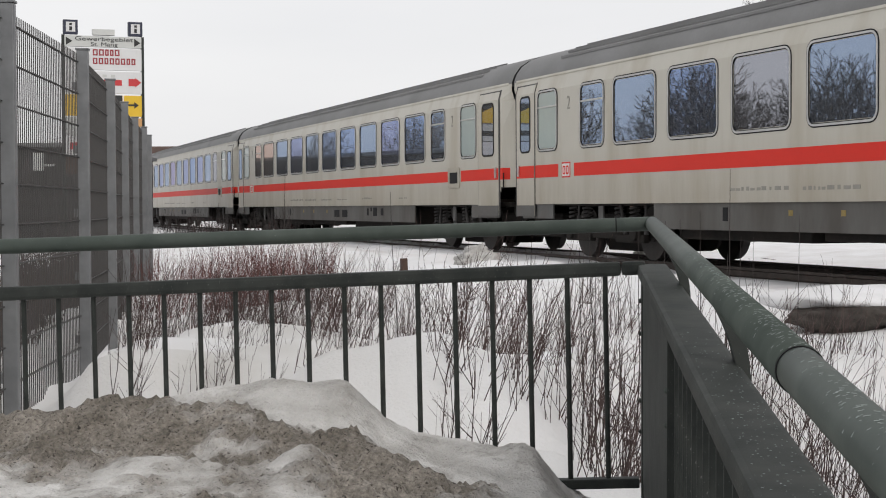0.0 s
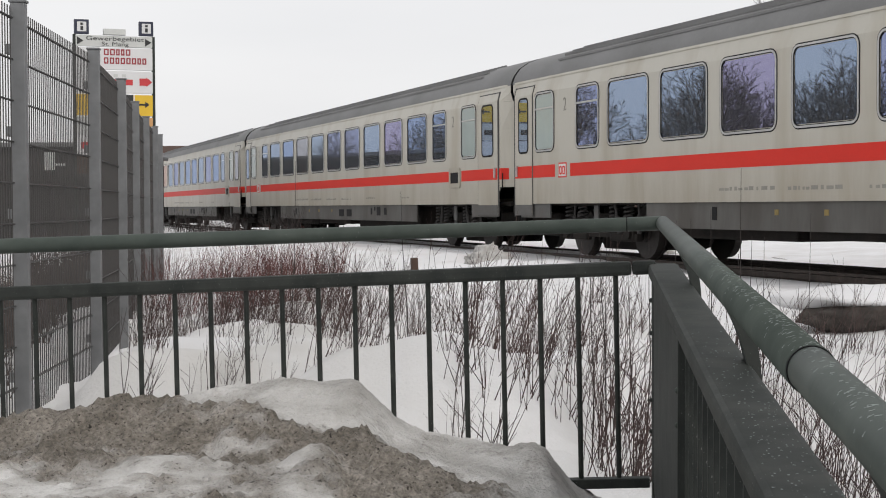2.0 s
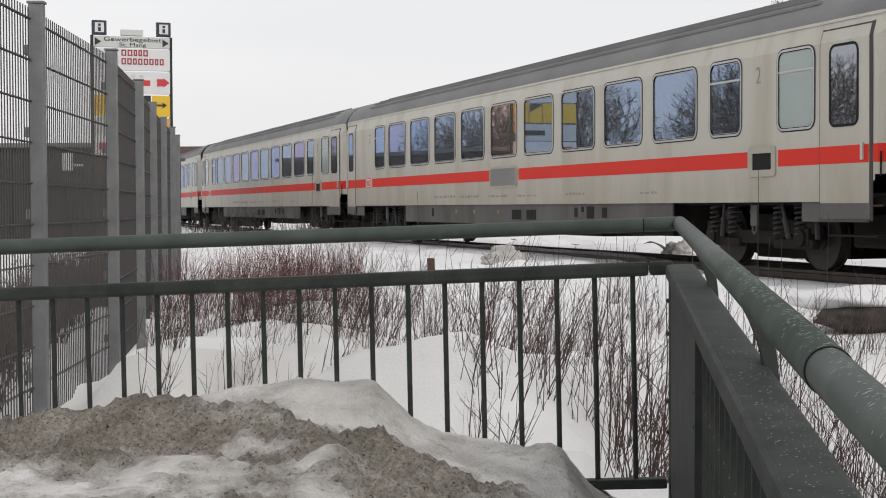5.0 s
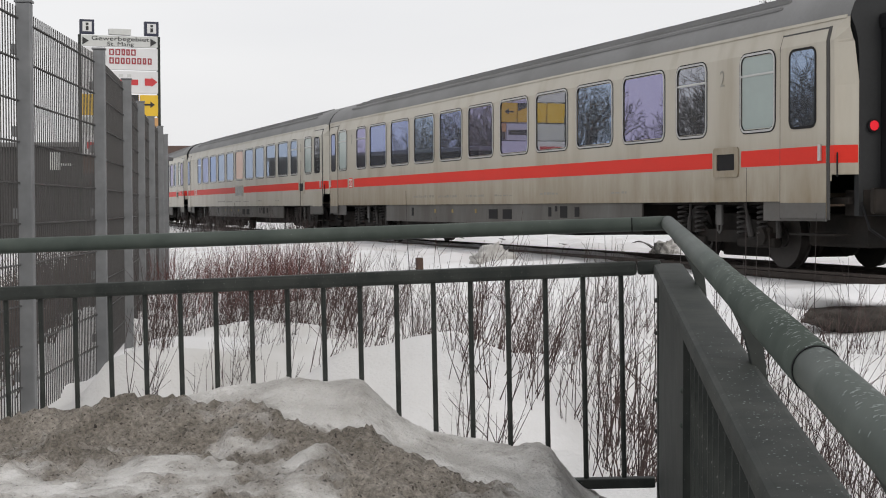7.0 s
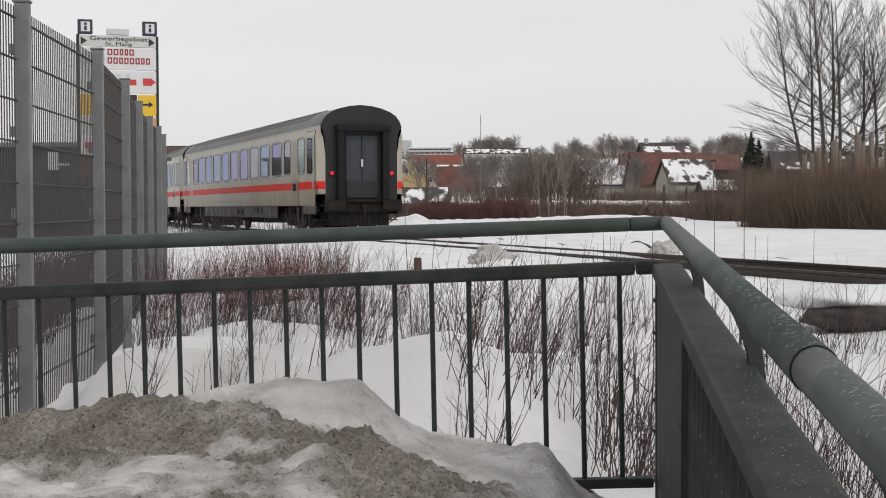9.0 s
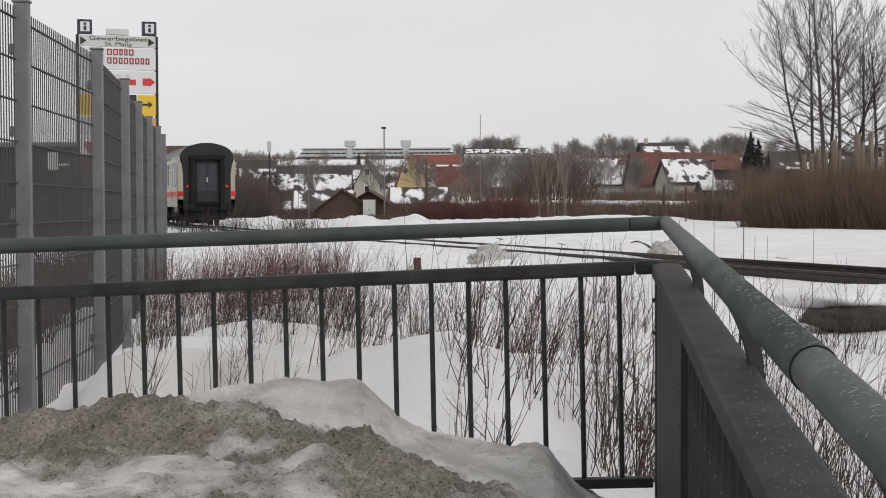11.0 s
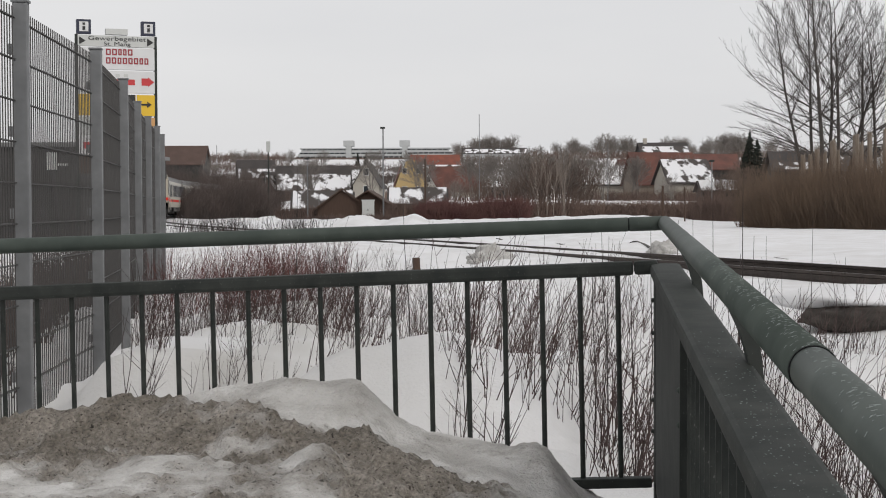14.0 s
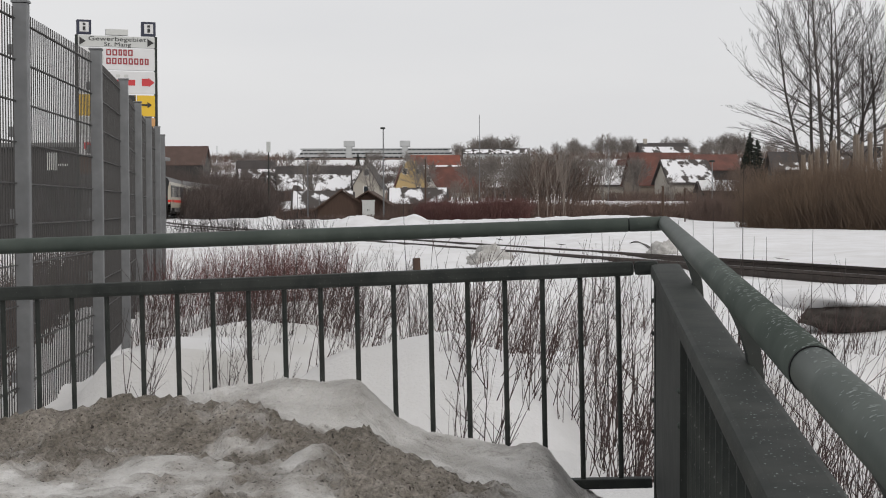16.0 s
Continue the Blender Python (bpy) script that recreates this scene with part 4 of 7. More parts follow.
def make_side(coach, flip, variant, paint, rear):
    wins = openings(variant)
    cuts = sorted({rear, 0.36, 0.42, 0.5, 1.0, 1.5, 1.9, LEN - 1.9, LEN - 1.5, LEN - 1.0, LEN - 0.5, LEN - 0.42, LEN - 0.36, LEN - 0.06, *[u + s * (w / 2 - 0.02) for u, w, k in wins for s in (-1, 1)]})
    zs = [BODY0, 1.24, 1.32, 1.75, WIN0 + 0.02, 2.5, WIN1 - 0.02, 3.1, 3.25, BODY1]
    bm = bmesh.new()
    grid = {}
    for i, u in enumerate(cuts):
        for j, z in enumerate(zs):
            grid[i, j] = bm.verts.new((u - LEN / 2, flip * wall_y(u, z), z))
    for i in range(len(cuts) - 1):
        mid = (cuts[i] + cuts[i + 1]) / 2
        hole = any(abs(mid - u) < w / 2 - 0.02 for u, w, k in wins)
        for j in range(len(zs) - 1):
            if hole and 4 <= j <= 5:
                continue
            # the corner below the waist is cut away behind the doors
            e = min(mid, LEN - mid)
            if (j == 0 and e < 0.5) or (j == 1 and e < 0.42):
                continue
            q = (grid[i, j], grid[i + 1, j], grid[i + 1, j + 1], grid[i, j + 1])
            bm.faces.new(q if flip < 0 else q[::-1])
    part("side_wall", bm, paint, coach, "cream painted side wall, streaked with grime")
    for u, w, k in wins:
        make_window(coach, u, WIN0, WIN1, w, flip, k)
    # red band, broken at the emblem and the louvre
    emblem = 23.66
    gaps = [(2.66, 3.5), (emblem - 0.34, emblem + 0.34)] + ([(12.55, 14.25)] if variant == "grille" else [])
    u = rear + 0.01
    for g0, g1 in sorted(gaps) + [(LEN - 0.07, None)]:
        bm = bmesh.new()
        side_patch(bm, u, g0, 1.475, 1.71, 0.004, flip)
        part("red_band", bm, RED, coach, "red band along the side")
        u = g1
    bm = bmesh.new()
    side_patch(bm, emblem - 0.18, emblem + 0.18, 1.455, 1.735, 0.005, flip)
    em = part("emblem", bm, RED, coach, "small white and red square emblem")
    bm = bmesh.new()
    side_patch(bm, emblem - 0.155, emblem + 0.155, 1.48, 1.71, 0.009, flip)
    part("emblem_field", bm, WHITEPAINT, em)
    for o in (-0.07, 0.07):
        bm = bmesh.new()
        ring_mesh(bm, 0.11, 0.16, 0.03, 0.03, 0.003)
        part("emblem_mark", bm, RED, em).matrix_basis = side_pose(emblem + o, 1.59, flip, 0.01)
    # louvre box near the rear door
    bm = bmesh.new()
    ring_mesh(bm, 0.72, 0.44, 0.05, 0.10, 0.02)
    lv = part("louvre_frame", bm, paint, coach, "framed dark air louvre")
    lv.matrix_basis = side_pose(3.08, 1.56, flip, 0.004)
    bm = bmesh.new()
    box(bm, -0.28, 0.28, -0.01, 0.006, -0.14, 0.14)
    part("louvre", bm, RUBBER, lv)
    if variant == "grille":
        bm = bmesh.new()
        ring_mesh(bm, 1.56, 0.46, 0.10, 0.05, 0.02)
        g = part("grille_frame", bm, paint, coach, "long framed ventilation grille in the band")
        g.matrix_basis = side_pose(13.4, 1.55, flip, 0.004)
        bm = bmesh.new()
        box(bm, -0.74, 0.74, -0.01, 0.004, -0.19, 0.19)
        part("grille_back", bm, SKIRT, g)
        bm = bmesh.new()
        for k in range(46):
            box(bm, -0.72 + 0.032 * k, -0.71 + 0.032 * k, 0.0, 0.012, -0.18, 0.18)
        part("grille_slats", bm, ALU, g)
    # doors
    for u0, u1, pw in ((0.53, 1.61, 0.58), (25.10, 25.98, 0.46)):
        bm = bmesh.new()
        side_patch(bm, u0, u1, 0.74, 3.26, 0.012, flip, 0.02)
        door = part("door", bm, paint, coach, "narrow cream entrance door")
        bm = bmesh.new()
        for a, b, c, d_ in ((u0 - (0.07 if u0 < 5 else 0.03), u0, 0.72, 3.29), (u1, u1 + (0.022 if u0 < 5 else 0.07), 0.72, 3.29), (u0, u1, 3.26, 3.285)):
            side_patch(bm, a, b, c, d_, 0.006, flip, 0.01)
        part("door_seam", bm, DARKSEAM, door)
        bm = bmesh.new()
        side_patch(bm, u0 + 0.004, u1 - 0.004, 1.475, 1.71, 0.016, flip)
        part("door_band", bm, RED, door)
        bm = bmesh.new()
        side_patch(bm, u0 + 0.004, u1 - 0.004, 0.74, 0.95, 0.017, flip)
        part("door_foot", bm, FOOTGREY, door)
        uc = (u0 + u1) / 2
        win = piece("door_window", shared_mesh(f"door_frame{pw}", lambda bm: ring_mesh(bm, pw + 0.06, 1.10, 0.12, 0.035, 0.014), RUBBER), door, side_pose(uc, 2.51, flip, 0.012))
        piece("pane", shared_mesh(f"door_pane{pw}", pane_bm(pw, 1.04, 0.10), GLASS), win, pose(0, 0.016, 0))
        bm = bmesh.new()
        hx = u0 + 0.12 if u0 < 5 else u1 - 0.12
        box(bm, -0.025, 0.025, 0, 0.04, -0.11, 0.11, 0.01)
        part("handle", bm, ALU, door).matrix_basis = side_pose(hx, 1.62, flip, 0.016)
        bm = bmesh.new()
        gx = u0 - 0.2 if u0 < 5 else u1 + 0.2
        tube(bm, (0, 0.04, -0.16), (0, 0.04, 0.16), 0.012)
        part("grab_bar", bm, RUBBER, door).matrix_basis = side_pose(gx, 1.45, flip)
        bm = bmesh.new()
        box(bm, u0 - LEN / 2, u1 - LEN / 2, flip * 1.0, flip * 1.27, 0.5, 0.53)
        part("step", bm, UNDER, door)
    # gutter
    bm = bmesh.new()
    side_patch(bm, 0.2, LEN - 0.2, BODY1 - 0.03, BODY1 + 0.012, 0.016, flip, 0.03)
    part("gutter", bm, paint, coach)
    # skirt below the body, with hatches
    bm = bmesh.new()
    side_patch(bm, 5.9, LEN - 6.0, 0.56, BODY0 - 0.003, -0.035, flip, 0.03)
    skirt = part("skirt", bm, SKIRT, coach, "grey equipment skirt")
    for a, b in ((0.62, 2.1), (LEN - 2.1, LEN - 0.62)):
        bm = bmesh.new()
        side_patch(bm, a, b, 0.70, BODY0 - 0.003, -0.03, flip, 0.03)
        part("skirt_end", bm, FOOTGREY, coach)
    for u, w, z0, z1 in ((12.75, 0.5, 0.66, 0.86), (11.95, 0.5, 0.66, 0.86), (9.75, 0.13, 0.72, 0.9), (9.45, 0.1, 0.82, 0.92), (9.1, 0.32, 0.70, 0.92), (8.5, 0.2, 0.72, 0.9), (18.2, 0.14, 0.7, 0.9)):
        bm = bmesh.new()
        side_patch(bm, u - w / 2, u + w / 2, z0, z1, -0.028, flip, 0.02)
        part("hatch", bm, RUBBER, skirt, "dark opening in the skirt")
    for u in (15.3, 16.5, 13.8):
        bm = bmesh.new()
        side_patch(bm, u - 0.05, u + 0.05, 0.78, 0.86, -0.029, flip, 0.02)
        part("warning_mark", bm, MARKYELLOW, skirt)
    # rows of small print as bars
    bm = bmesh.new()
    rnd = random.Random(5)
    for u0, u1, z, hgt in ((16.5, 18.0, 1.14, 0.06), (14.9, 16.1, 1.13, 0.06), (13.2, 14.3, 1.13, 0.05), (11.6, 12.6, 1.13, 0.04), (9.3, 10.2, 1.14, 0.05), (6.4, 7.0, 1.13, 0.04)):
        u = u0
        while u < u1:
            w = rnd.uniform(0.04, 0.16)
            side_patch(bm, u, u + w, z, z + hgt * rnd.uniform(0.6, 1), 0.003, flip, 0.004)
            u += w + rnd.uniform(0.02, 0.09)
    part("small_print", bm, PRINT, coach)["kind"] = "stuff"
    two = letters("2", 0.36, -0.004, 0.8) if "two" not in SHARED else SHARED["two"]
    if "two" not in SHARED:
        two.materials.clear()
        two.materials.append(PRINT)
        SHARED["two"] = two
    for u in (3.2, 23.55):
        piece("class_number", two, coach, side_pose(u, 2.80, flip, 0.004) @ pose(0, 0, 0, 0, 0, 180))


def make_roof(coach, rear):
    arc = [(1.312, 3.385), (1.31, 3.41), (1.25, 3.56), (1.13, 3.72), (0.95, 3.84), (0.7, 3.94), (0.36, 4.02), (0, 4.05)]
    arc = [(-y, z) for y, z in arc][:-1] + arc[::-1]
    us = [rear, 0.5, 1.0, 1.9, LEN - 1.9, LEN - 1.0, LEN - 0.5, LEN - 0.05]
    bm, rows = bmesh.new(), []
    for u in us:
        k = 0.985 if min(u, LEN - u) < 0.2 else 1.0
        rows.append([bm.verts.new((u - LEN / 2, y * k, z)) for y, z in arc])
    for a, b in zip(rows, rows[1:]):
        for k in range(len(arc) - 1):
            bm.faces.new((a[k], b[k], b[k + 1], a[k + 1]))
    bmesh.ops.recalc_face_normals(bm, faces=bm.faces)
    roof = part("roof", bm, ROOF, coach, "dull grey ribbed roof", True)
    for f in (-1, 1):
        for y, z in ((1.14, 3.715), (1.0, 3.82), (0.84, 3.89), (0.6, 3.97)):
            bm = box(bmesh.new(), 2.0 - LEN / 2, LEN / 2 - 2.0, f * y - 0.02, f * y + 0.02, z - 0.02, z + 0.022)
            part("roof_rib", bm, ROOF, roof)
    for u in (5, 10, 15, 20):
        bm = box(bmesh.new(), u - LEN / 2, u - LEN / 2 + 0.5, -0.3, 0.3, 3.98, 4.08, 0.03)
        part("roof_vent", bm, ROOF, roof)


def make_end(coach, end, tail):
    """The end wall with its gangway: end is -1 for the rear, +1 for the front."""
    last = tail and end < 0
    x, reach = end * (LEN / 2 - (0.15 if last else 0.06)), 1.0 if last else 0.15
    arc = [(1.145, BODY0 - 0.2), (1.145, 2.2), (1.145, 2.9), (1.165, 3.1), (1.21, 3.25), (1.275, 3.395), (1.23, 3.56), (1.11, 3.72), (0.93, 3.84), (0.69, 3.94), (0.35, 4.02), (0, 4.05)]
    pts = arc + [(-y, z) for y, z in arc[::-1][1:]]
    bm = bmesh.new()
    vs = [bm.verts.new((x, y, z)) for y, z in pts]
    v2 = [bm.verts.new((x - end * 0.1, y, z)) for y, z in pts]
    bm.faces.new(vs)
    for k in range(len(pts) - 1):
        bm.faces.new((vs[k], vs[k + 1], v2[k + 1], v2[k]))
    bmesh.ops.recalc_face_normals(bm, faces=bm.faces)
    wall = part("end_wall", bm, ENDGREY, coach, "dark grey end wall")

    def slab(name, y0, y1, z0, z1, d0, d1, mat, parent, bevel=0.01, label=""):
        b = bmesh.new()
        a, c = sorted((x + end * d0, x + end * d1))
        box(b, a, c, y0, y1, z0, z1, bevel)
        return part(name, b, mat, parent, label)
    for s in (-1, 1):
        slab("gangway_bellows", min(s * 0.60, s * 0.82), max(s * 0.60, s * 0.82), 0.98, 3.42, 0.0, 0.30 * reach, RUBBER, coach, 0.05, "black rubber gangway bulge")
    slab("gangway_bellows", -0.86, 0.86, 3.22, 3.44, 0.0, 0.34 * reach, RUBBER, coach, 0.06, "black rubber gangway bulge")
    for s in (-1, 1):
        dr = slab("end_door", min(s * 0.012, s * 0.5), max(s * 0.012, s * 0.5), 1.2, 3.12, 0.0, 0.04, DOORGREY, coach, 0.008, "blue-grey end door leaf")
        slab("door_pane", min(s * 0.12, s * 0.38), max(s * 0.12, s * 0.38), 2.0, 2.95, 0.04, 0.046, GLASSDARK, dr, 0.0)
    slab("kick_plate", -0.5, 0.5, 1.2, 1.72, 0.04, 0.07, ENDGREY, coach)
    slab("door_pull", -0.03, 0.03, 2.15, 2.38, 0.04, 0.08, ALU, coach, 0.005)
    slab("tread_plate", -0.6, 0.6, 1.08, 1.16, 0.0, 0.16 * reach, UNDER, coach)
    slab("buffer_beam", -1.08, 1.08, 0.78, 1.12, -0.4, 0.02, UNDER, coach)
    for s in (-1, 1):
        b = bmesh.new()
        tube(b, (x + end * 0.02, s * 0.875, 0.97), (x + end * 0.3 * reach, s * 0.875, 0.97), 0.1, n=12)
        box(b, min(x + end * 0.3 * reach, x + end * 0.34 * reach), max(x + end * 0.3 * reach, x + end * 0.34 * reach), s * 0.875 - 0.30, s * 0.875 + 0.30, 0.80, 1.14, 0.05)
        part("buffer", b, UNDER, coach, "greasy black buffer")
        b = bmesh.new()
        bent_tube(b, [(x, s * 1.1, 0.95), (x + end * 0.15, s * 1.08, 0.6), (x + end * 0.2, s * 0.8, 0.42), (x + end * 0.12, s * 0.5, 0.5), (x, s * 0.35, 0.8)], 0.02, 6)
        part("hose", b, RUBBER, coach)
        b = bmesh.new()
        tube(b, (x, s * 0.95, 1.96), (x + end * 0.05, s * 0.95, 1.96), 0.085, n=16)
        lamp = part("tail_lamp", b, RUBBER, coach, "round lamp housing")
        b = bmesh.new()
        tube(b, (x + end * 0.05, s * 0.95, 1.96), (x + end * 0.062, s * 0.95, 1.96), 0.066, n=16)
        part("lens", b, TAILRED if last else RUBBER, lamp, "glowing red tail light" if last else "")
    slab("brake_gear", -0.92, 0.92, 0.34, 0.80, -1.5, -0.12, UNDER, coach, 0.05, "black brake gear and pipes under the end")
    for s in (-0.62, -0.2, 0.24, 0.6):
        b = bmesh.new()
        bent_tube(b, [(x - end * 0.1, s, 0.8), (x + end * 0.12, s + 0.03, 0.66), (x + end * 0.16, s + 0.05, 0.42), (x + end * 0.02, s + 0.02, 0.34)], 0.028, 6)
        part("brake_hose", b, RUBBER, coach)
    b = bmesh.new()
    box(b, min(x, x + end * 0.35), max(x, x + end * 0.35), -0.06, 0.06, 0.9, 1.0, 0.01)
    bent_tube(b, [(x + end * 0.3 * reach, 0, 0.95), (x + end * 0.34, 0, 0.7), (x + end * 0.25, 0, 0.45)], 0.035, 8)
    part("coupling", b, UNDER, coach, "hanging screw coupling")
    if not last:
        # folded bellows between coaches
        b = bmesh.new()
        for k in range(2):
            for s in (-1, 1):
                box(b, min(x + end * 0.05 * k, x + end * (0.05 * k + 0.03)), max(x + end * 0.05 * k, x + end * (0.05 * k + 0.03)), s * 0.85 - 0.05, s * 0.85 + 0.05, 1.0, 3.45)
        part("bellows_fold", b, ROOF, coach)


WHEEL_R = 0.46
WHEELGRIME = material("grimy_wheel_steel", (0.035, 0.03, 0.027), 0.6, 0.2, vary=0.3, grain=14, large=3, bump=0.2)


SPRINGGREY = material("dusty_spring_paint", (0.035, 0.032, 0.03), 0.7, vary=0.2, grain=14, large=3, bump=0.1)


def coil(bm, r, z0, z1, turns):
    pts = [(r * math.cos(a), r * math.sin(a), z0 + (z1 - z0) * a / (6.2832 * turns)) for a in [6.2832 * turns * i / (turns * 12) for i in range(turns * 12 + 1)]]
    return bent_tube(bm, pts, r * 0.24, 6)


def make_bogie(coach, u):
    bogie = new("bogie")
    bogie.parent, bogie.location = coach, (u - LEN / 2, 0, 0)
    bogie["label"] = "grimy two-axle bogie with coil springs"
    for s in (-1, 1):
        bm = bmesh.new()
        y = s * 1.05
        prism(bm, [(-1.55, 0.52), (-1.5, 0.68), (-0.75, 0.72), (-0.45, 0.55), (0.45, 0.55), (0.75, 0.72), (1.5, 0.68), (1.55, 0.52), (0.8, 0.5), (0.5, 0.36), (-0.5, 0.36), (-0.8, 0.5)], 0.12)
        bmesh.ops.translate(bm, vec=(0, y - 0.06, 0), verts=bm.verts)
        part("side_frame", bm, UNDER, bogie)
        for ax in (-1.25, 1.25):
            bm = bmesh.new()
            box(bm, ax - 0.17, ax + 0.17, y - 0.1, y + 0.12, 0.32, 0.6, 0.03)
            tube(bm, (ax, y + s * 0.1, 0.46), (ax, y + s * 0.17, 0.46), 0.13, n=12)
            part("axle_box", bm, UNDER, bogie)
        for o in (-1.2, -0.64, 0.64, 1.2):
            piece("coil_spring", shared_mesh("coil", lambda bm: coil(bm, 0.084, 0.5, 0.95, 6), SPRINGGREY), bogie, pose(o, y + s * 0.08, 0))
        bm = bmesh.new()
        box(bm, -0.09, 0.09, y + s * 0.12 - 0.02, y + s * 0.12 + 0.02, 0.62, 0.96, 0.01)
        bent_tube(bm, [(-0.06, y + s * 0.12, 0.64), (-0.05, y + s * 0.12, 0.54), (0.0, y + s * 0.12, 0.5), (0.05, y + s * 0.12, 0.54), (0.06, y + s * 0.12, 0.64)], 0.016, 6)
        part("lifting_eye", bm, FOOTGREY, bogie, "grey hanger with a loop")
        for ax in (-1.0, 1.0):
            bm = box(bmesh.new(), ax - 0.52, ax + 0.52, y - 0.02, y + 0.1, 0.30, 0.44, 0.03)
            part("spring_plank", bm, UNDER, bogie)
        for x0, x1, r, o in ((-1.02, -0.84, 0.045, 0.17), (0.9, 0.84, 0.04, 0.15), (-1.72, -1.70, 0.04, 0.15)):
            bm = bmesh.new()
            tube(bm, (x0, y + s * o, 0.45), (x0 * 0.4 + x1 * 0.6, y + s * o, 0.75), r)
            tube(bm, (x0 * 0.5 + x1 * 0.5, y + s * o, 0.7), (x1, y + s * o, 0.95), r * 0.6)
            part("damper", bm, SPRINGGREY, bogie)
    bm = bmesh.new()
    box(bm, -0.35, 0.35, -1.0, 1.0, 0.5, 0.8, 0.03)
    box(bm, -1.6, 1.6, -0.25, 0.25, 0.62, 0.9, 0.03)
    box(bm, -0.85, 0.85, -0.62, 0.62, 0.13, 0.62, 0.04)
    part("bolster", bm, UNDER, bogie)
    for ax in (-1.25, 1.25):
        bm = bmesh.new()
        tube(bm, (0, -0.78, 0), (0, 0.78, 0), 0.085, n=10)
        for s in (-1, 1):
            tube(bm, (0, s * 0.69, 0), (0, s * 0.82, 0), WHEEL_R, n=28)
            tube(bm, (0, s * 0.665, 0), (0, s * 0.69, 0), WHEEL_R + 0.028, n=28)
            tube(bm, (0, s * 0.82, 0), (0, s * 0.85, 0), 0.16, n=12)
            tube(bm, (0, s * 0.3, 0), (0, s * 0.36, 0), 0.3, n=20)
        w = part("wheelset", bm, WHEELGRIME, bogie)
        w.location = (ax, 0, WHEEL_R)
        w["label"] = "rolling steel wheelset"
    return bogie


def make_coach(variant="plain", tail=False):
    coach = thing("passenger_coach", "long cream passenger coach with red band and grey roof", "railway coach", group="coaches of the train")
    if tail:
        coach["label"] = "last cream passenger coach with red band and glowing red tail lights"
    if variant == "grille":
        coach["label"] = "cream passenger coach with red band broken by a long grille"
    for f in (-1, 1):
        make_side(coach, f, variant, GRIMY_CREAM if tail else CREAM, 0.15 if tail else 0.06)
    make_roof(coach, 0.14 if tail else 0.05)
    for e in (-1, 1):
        make_end(coach, e, tail)
    bm = bmesh.new()
    box(bm, 0.3 - LEN / 2, LEN / 2 - 0.3, -1.2, 1.2, 0.93, 1.02)
    part("floor_frame", bm, UNDER, coach)
    for a, b, w, z in ((6.3, 9.0, 1.15, 0.42), (9.4, 12.2, 1.0, 0.36), (12.5, 16.0, 1.18, 0.44), (16.4, 20.0, 1.1, 0.4)):
        bm = box(bmesh.new(), a - LEN / 2, b - LEN / 2, -w, w, z, 0.94, 0.03)
        part("underfloor_box", bm, UNDER, coach, "dark equipment box under the floor")
    # unseen dark sheet added down the middle to keep the inside dim
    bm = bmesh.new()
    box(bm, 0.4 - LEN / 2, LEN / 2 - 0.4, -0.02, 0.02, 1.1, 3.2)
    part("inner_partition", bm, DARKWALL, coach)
    for u in (3.7, 22.7):
        make_bogie(coach, u)
    return coach


COACHES = [make_coach("plain", True), make_coach("grille")]
COACHES.append(make_coach("plain"))
for k in range(5):
    COACHES.append(copy_thing(COACHES[2], pose(0, 0, 0)))

SPEED, GAIN, EASE = 13.544, 0.0203, 0.0076


def tail_at(t):
    """How far along the track the train's tail stands."""
    return SPEED * (t - 7.5) + GAIN * (t - 7.5) ** 2 / 2 - EASE * min(t - 7.5, 0.0) ** 2


def motions():
    """The train runs off along its track, and its wheels roll."""
    for k, coach in enumerate(COACHES):
        rows = []
        for i in range(33):
            t = i * 0.5
            s = tail_at(t) + LEN * k + LEN / 2
            x0, y0, a = on_track(s - 9.5)
            x1, y1, a = on_track(s + 9.5)
            rows.append((t, pose((x0 + x1) / 2, (y0 + y1) / 2, RAIL_Z, 0, 0, math.degrees(math.atan2(y1 - y0, x1 - x0)))))
        walk(coach, rows)
        for w in [o for o in coach.children_recursive if o.name.startswith("wheelset")]:
            x, y, z = w.location
            walk(w, [(f / 30, pose(x, y, z, 0, math.degrees(tail_at(f / 30) / WHEEL_R) % 360, 0)) for f in range(481)])


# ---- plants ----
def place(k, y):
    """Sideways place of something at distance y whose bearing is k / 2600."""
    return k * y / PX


def shrub_segments(rnd, stems, tall, spread, thick, fork=2.0, low=0.45, lean_x=0.0):
    """Thin upright stems from one root, each with a few forks."""
    seg = []
    for _ in range(stems):
        a, r = rnd.uniform(0, 6.283), rnd.uniform(0, spread)
        p = Vector((r * math.cos(a), r * math.sin(a), -0.2))
        d = Vector((rnd.gauss(lean_x, 0.21), rnd.gauss(0, 0.23), 1)).normalized()
        h = tall * rnd.uniform(low, 1.0)
        n, t = 4, thick * rnd.uniform(0.6, 1.1)
        pts = [p]
        for k in range(n):
            d = (d + Vector((rnd.gauss(0, 0.09), rnd.gauss(0, 0.09), 0.02))).normalized()
            pts.append(pts[-1] + d * h / n)
        for k in range(n):
            seg.append((pts[k], pts[k + 1], t * (1 - 0.2 * k), t * (1 - 0.2 * (k + 1))))
            if k and rnd.random() < fork / 3:
                b = (d + Vector((rnd.gauss(0, 0.55), rnd.gauss(0, 0.55), 0.1))).normalized()
                q = pts[k] + b * h * rnd.uniform(0.15, 0.4)
                seg.append((pts[k], q, t * 0.55, t * 0.25))
    return seg


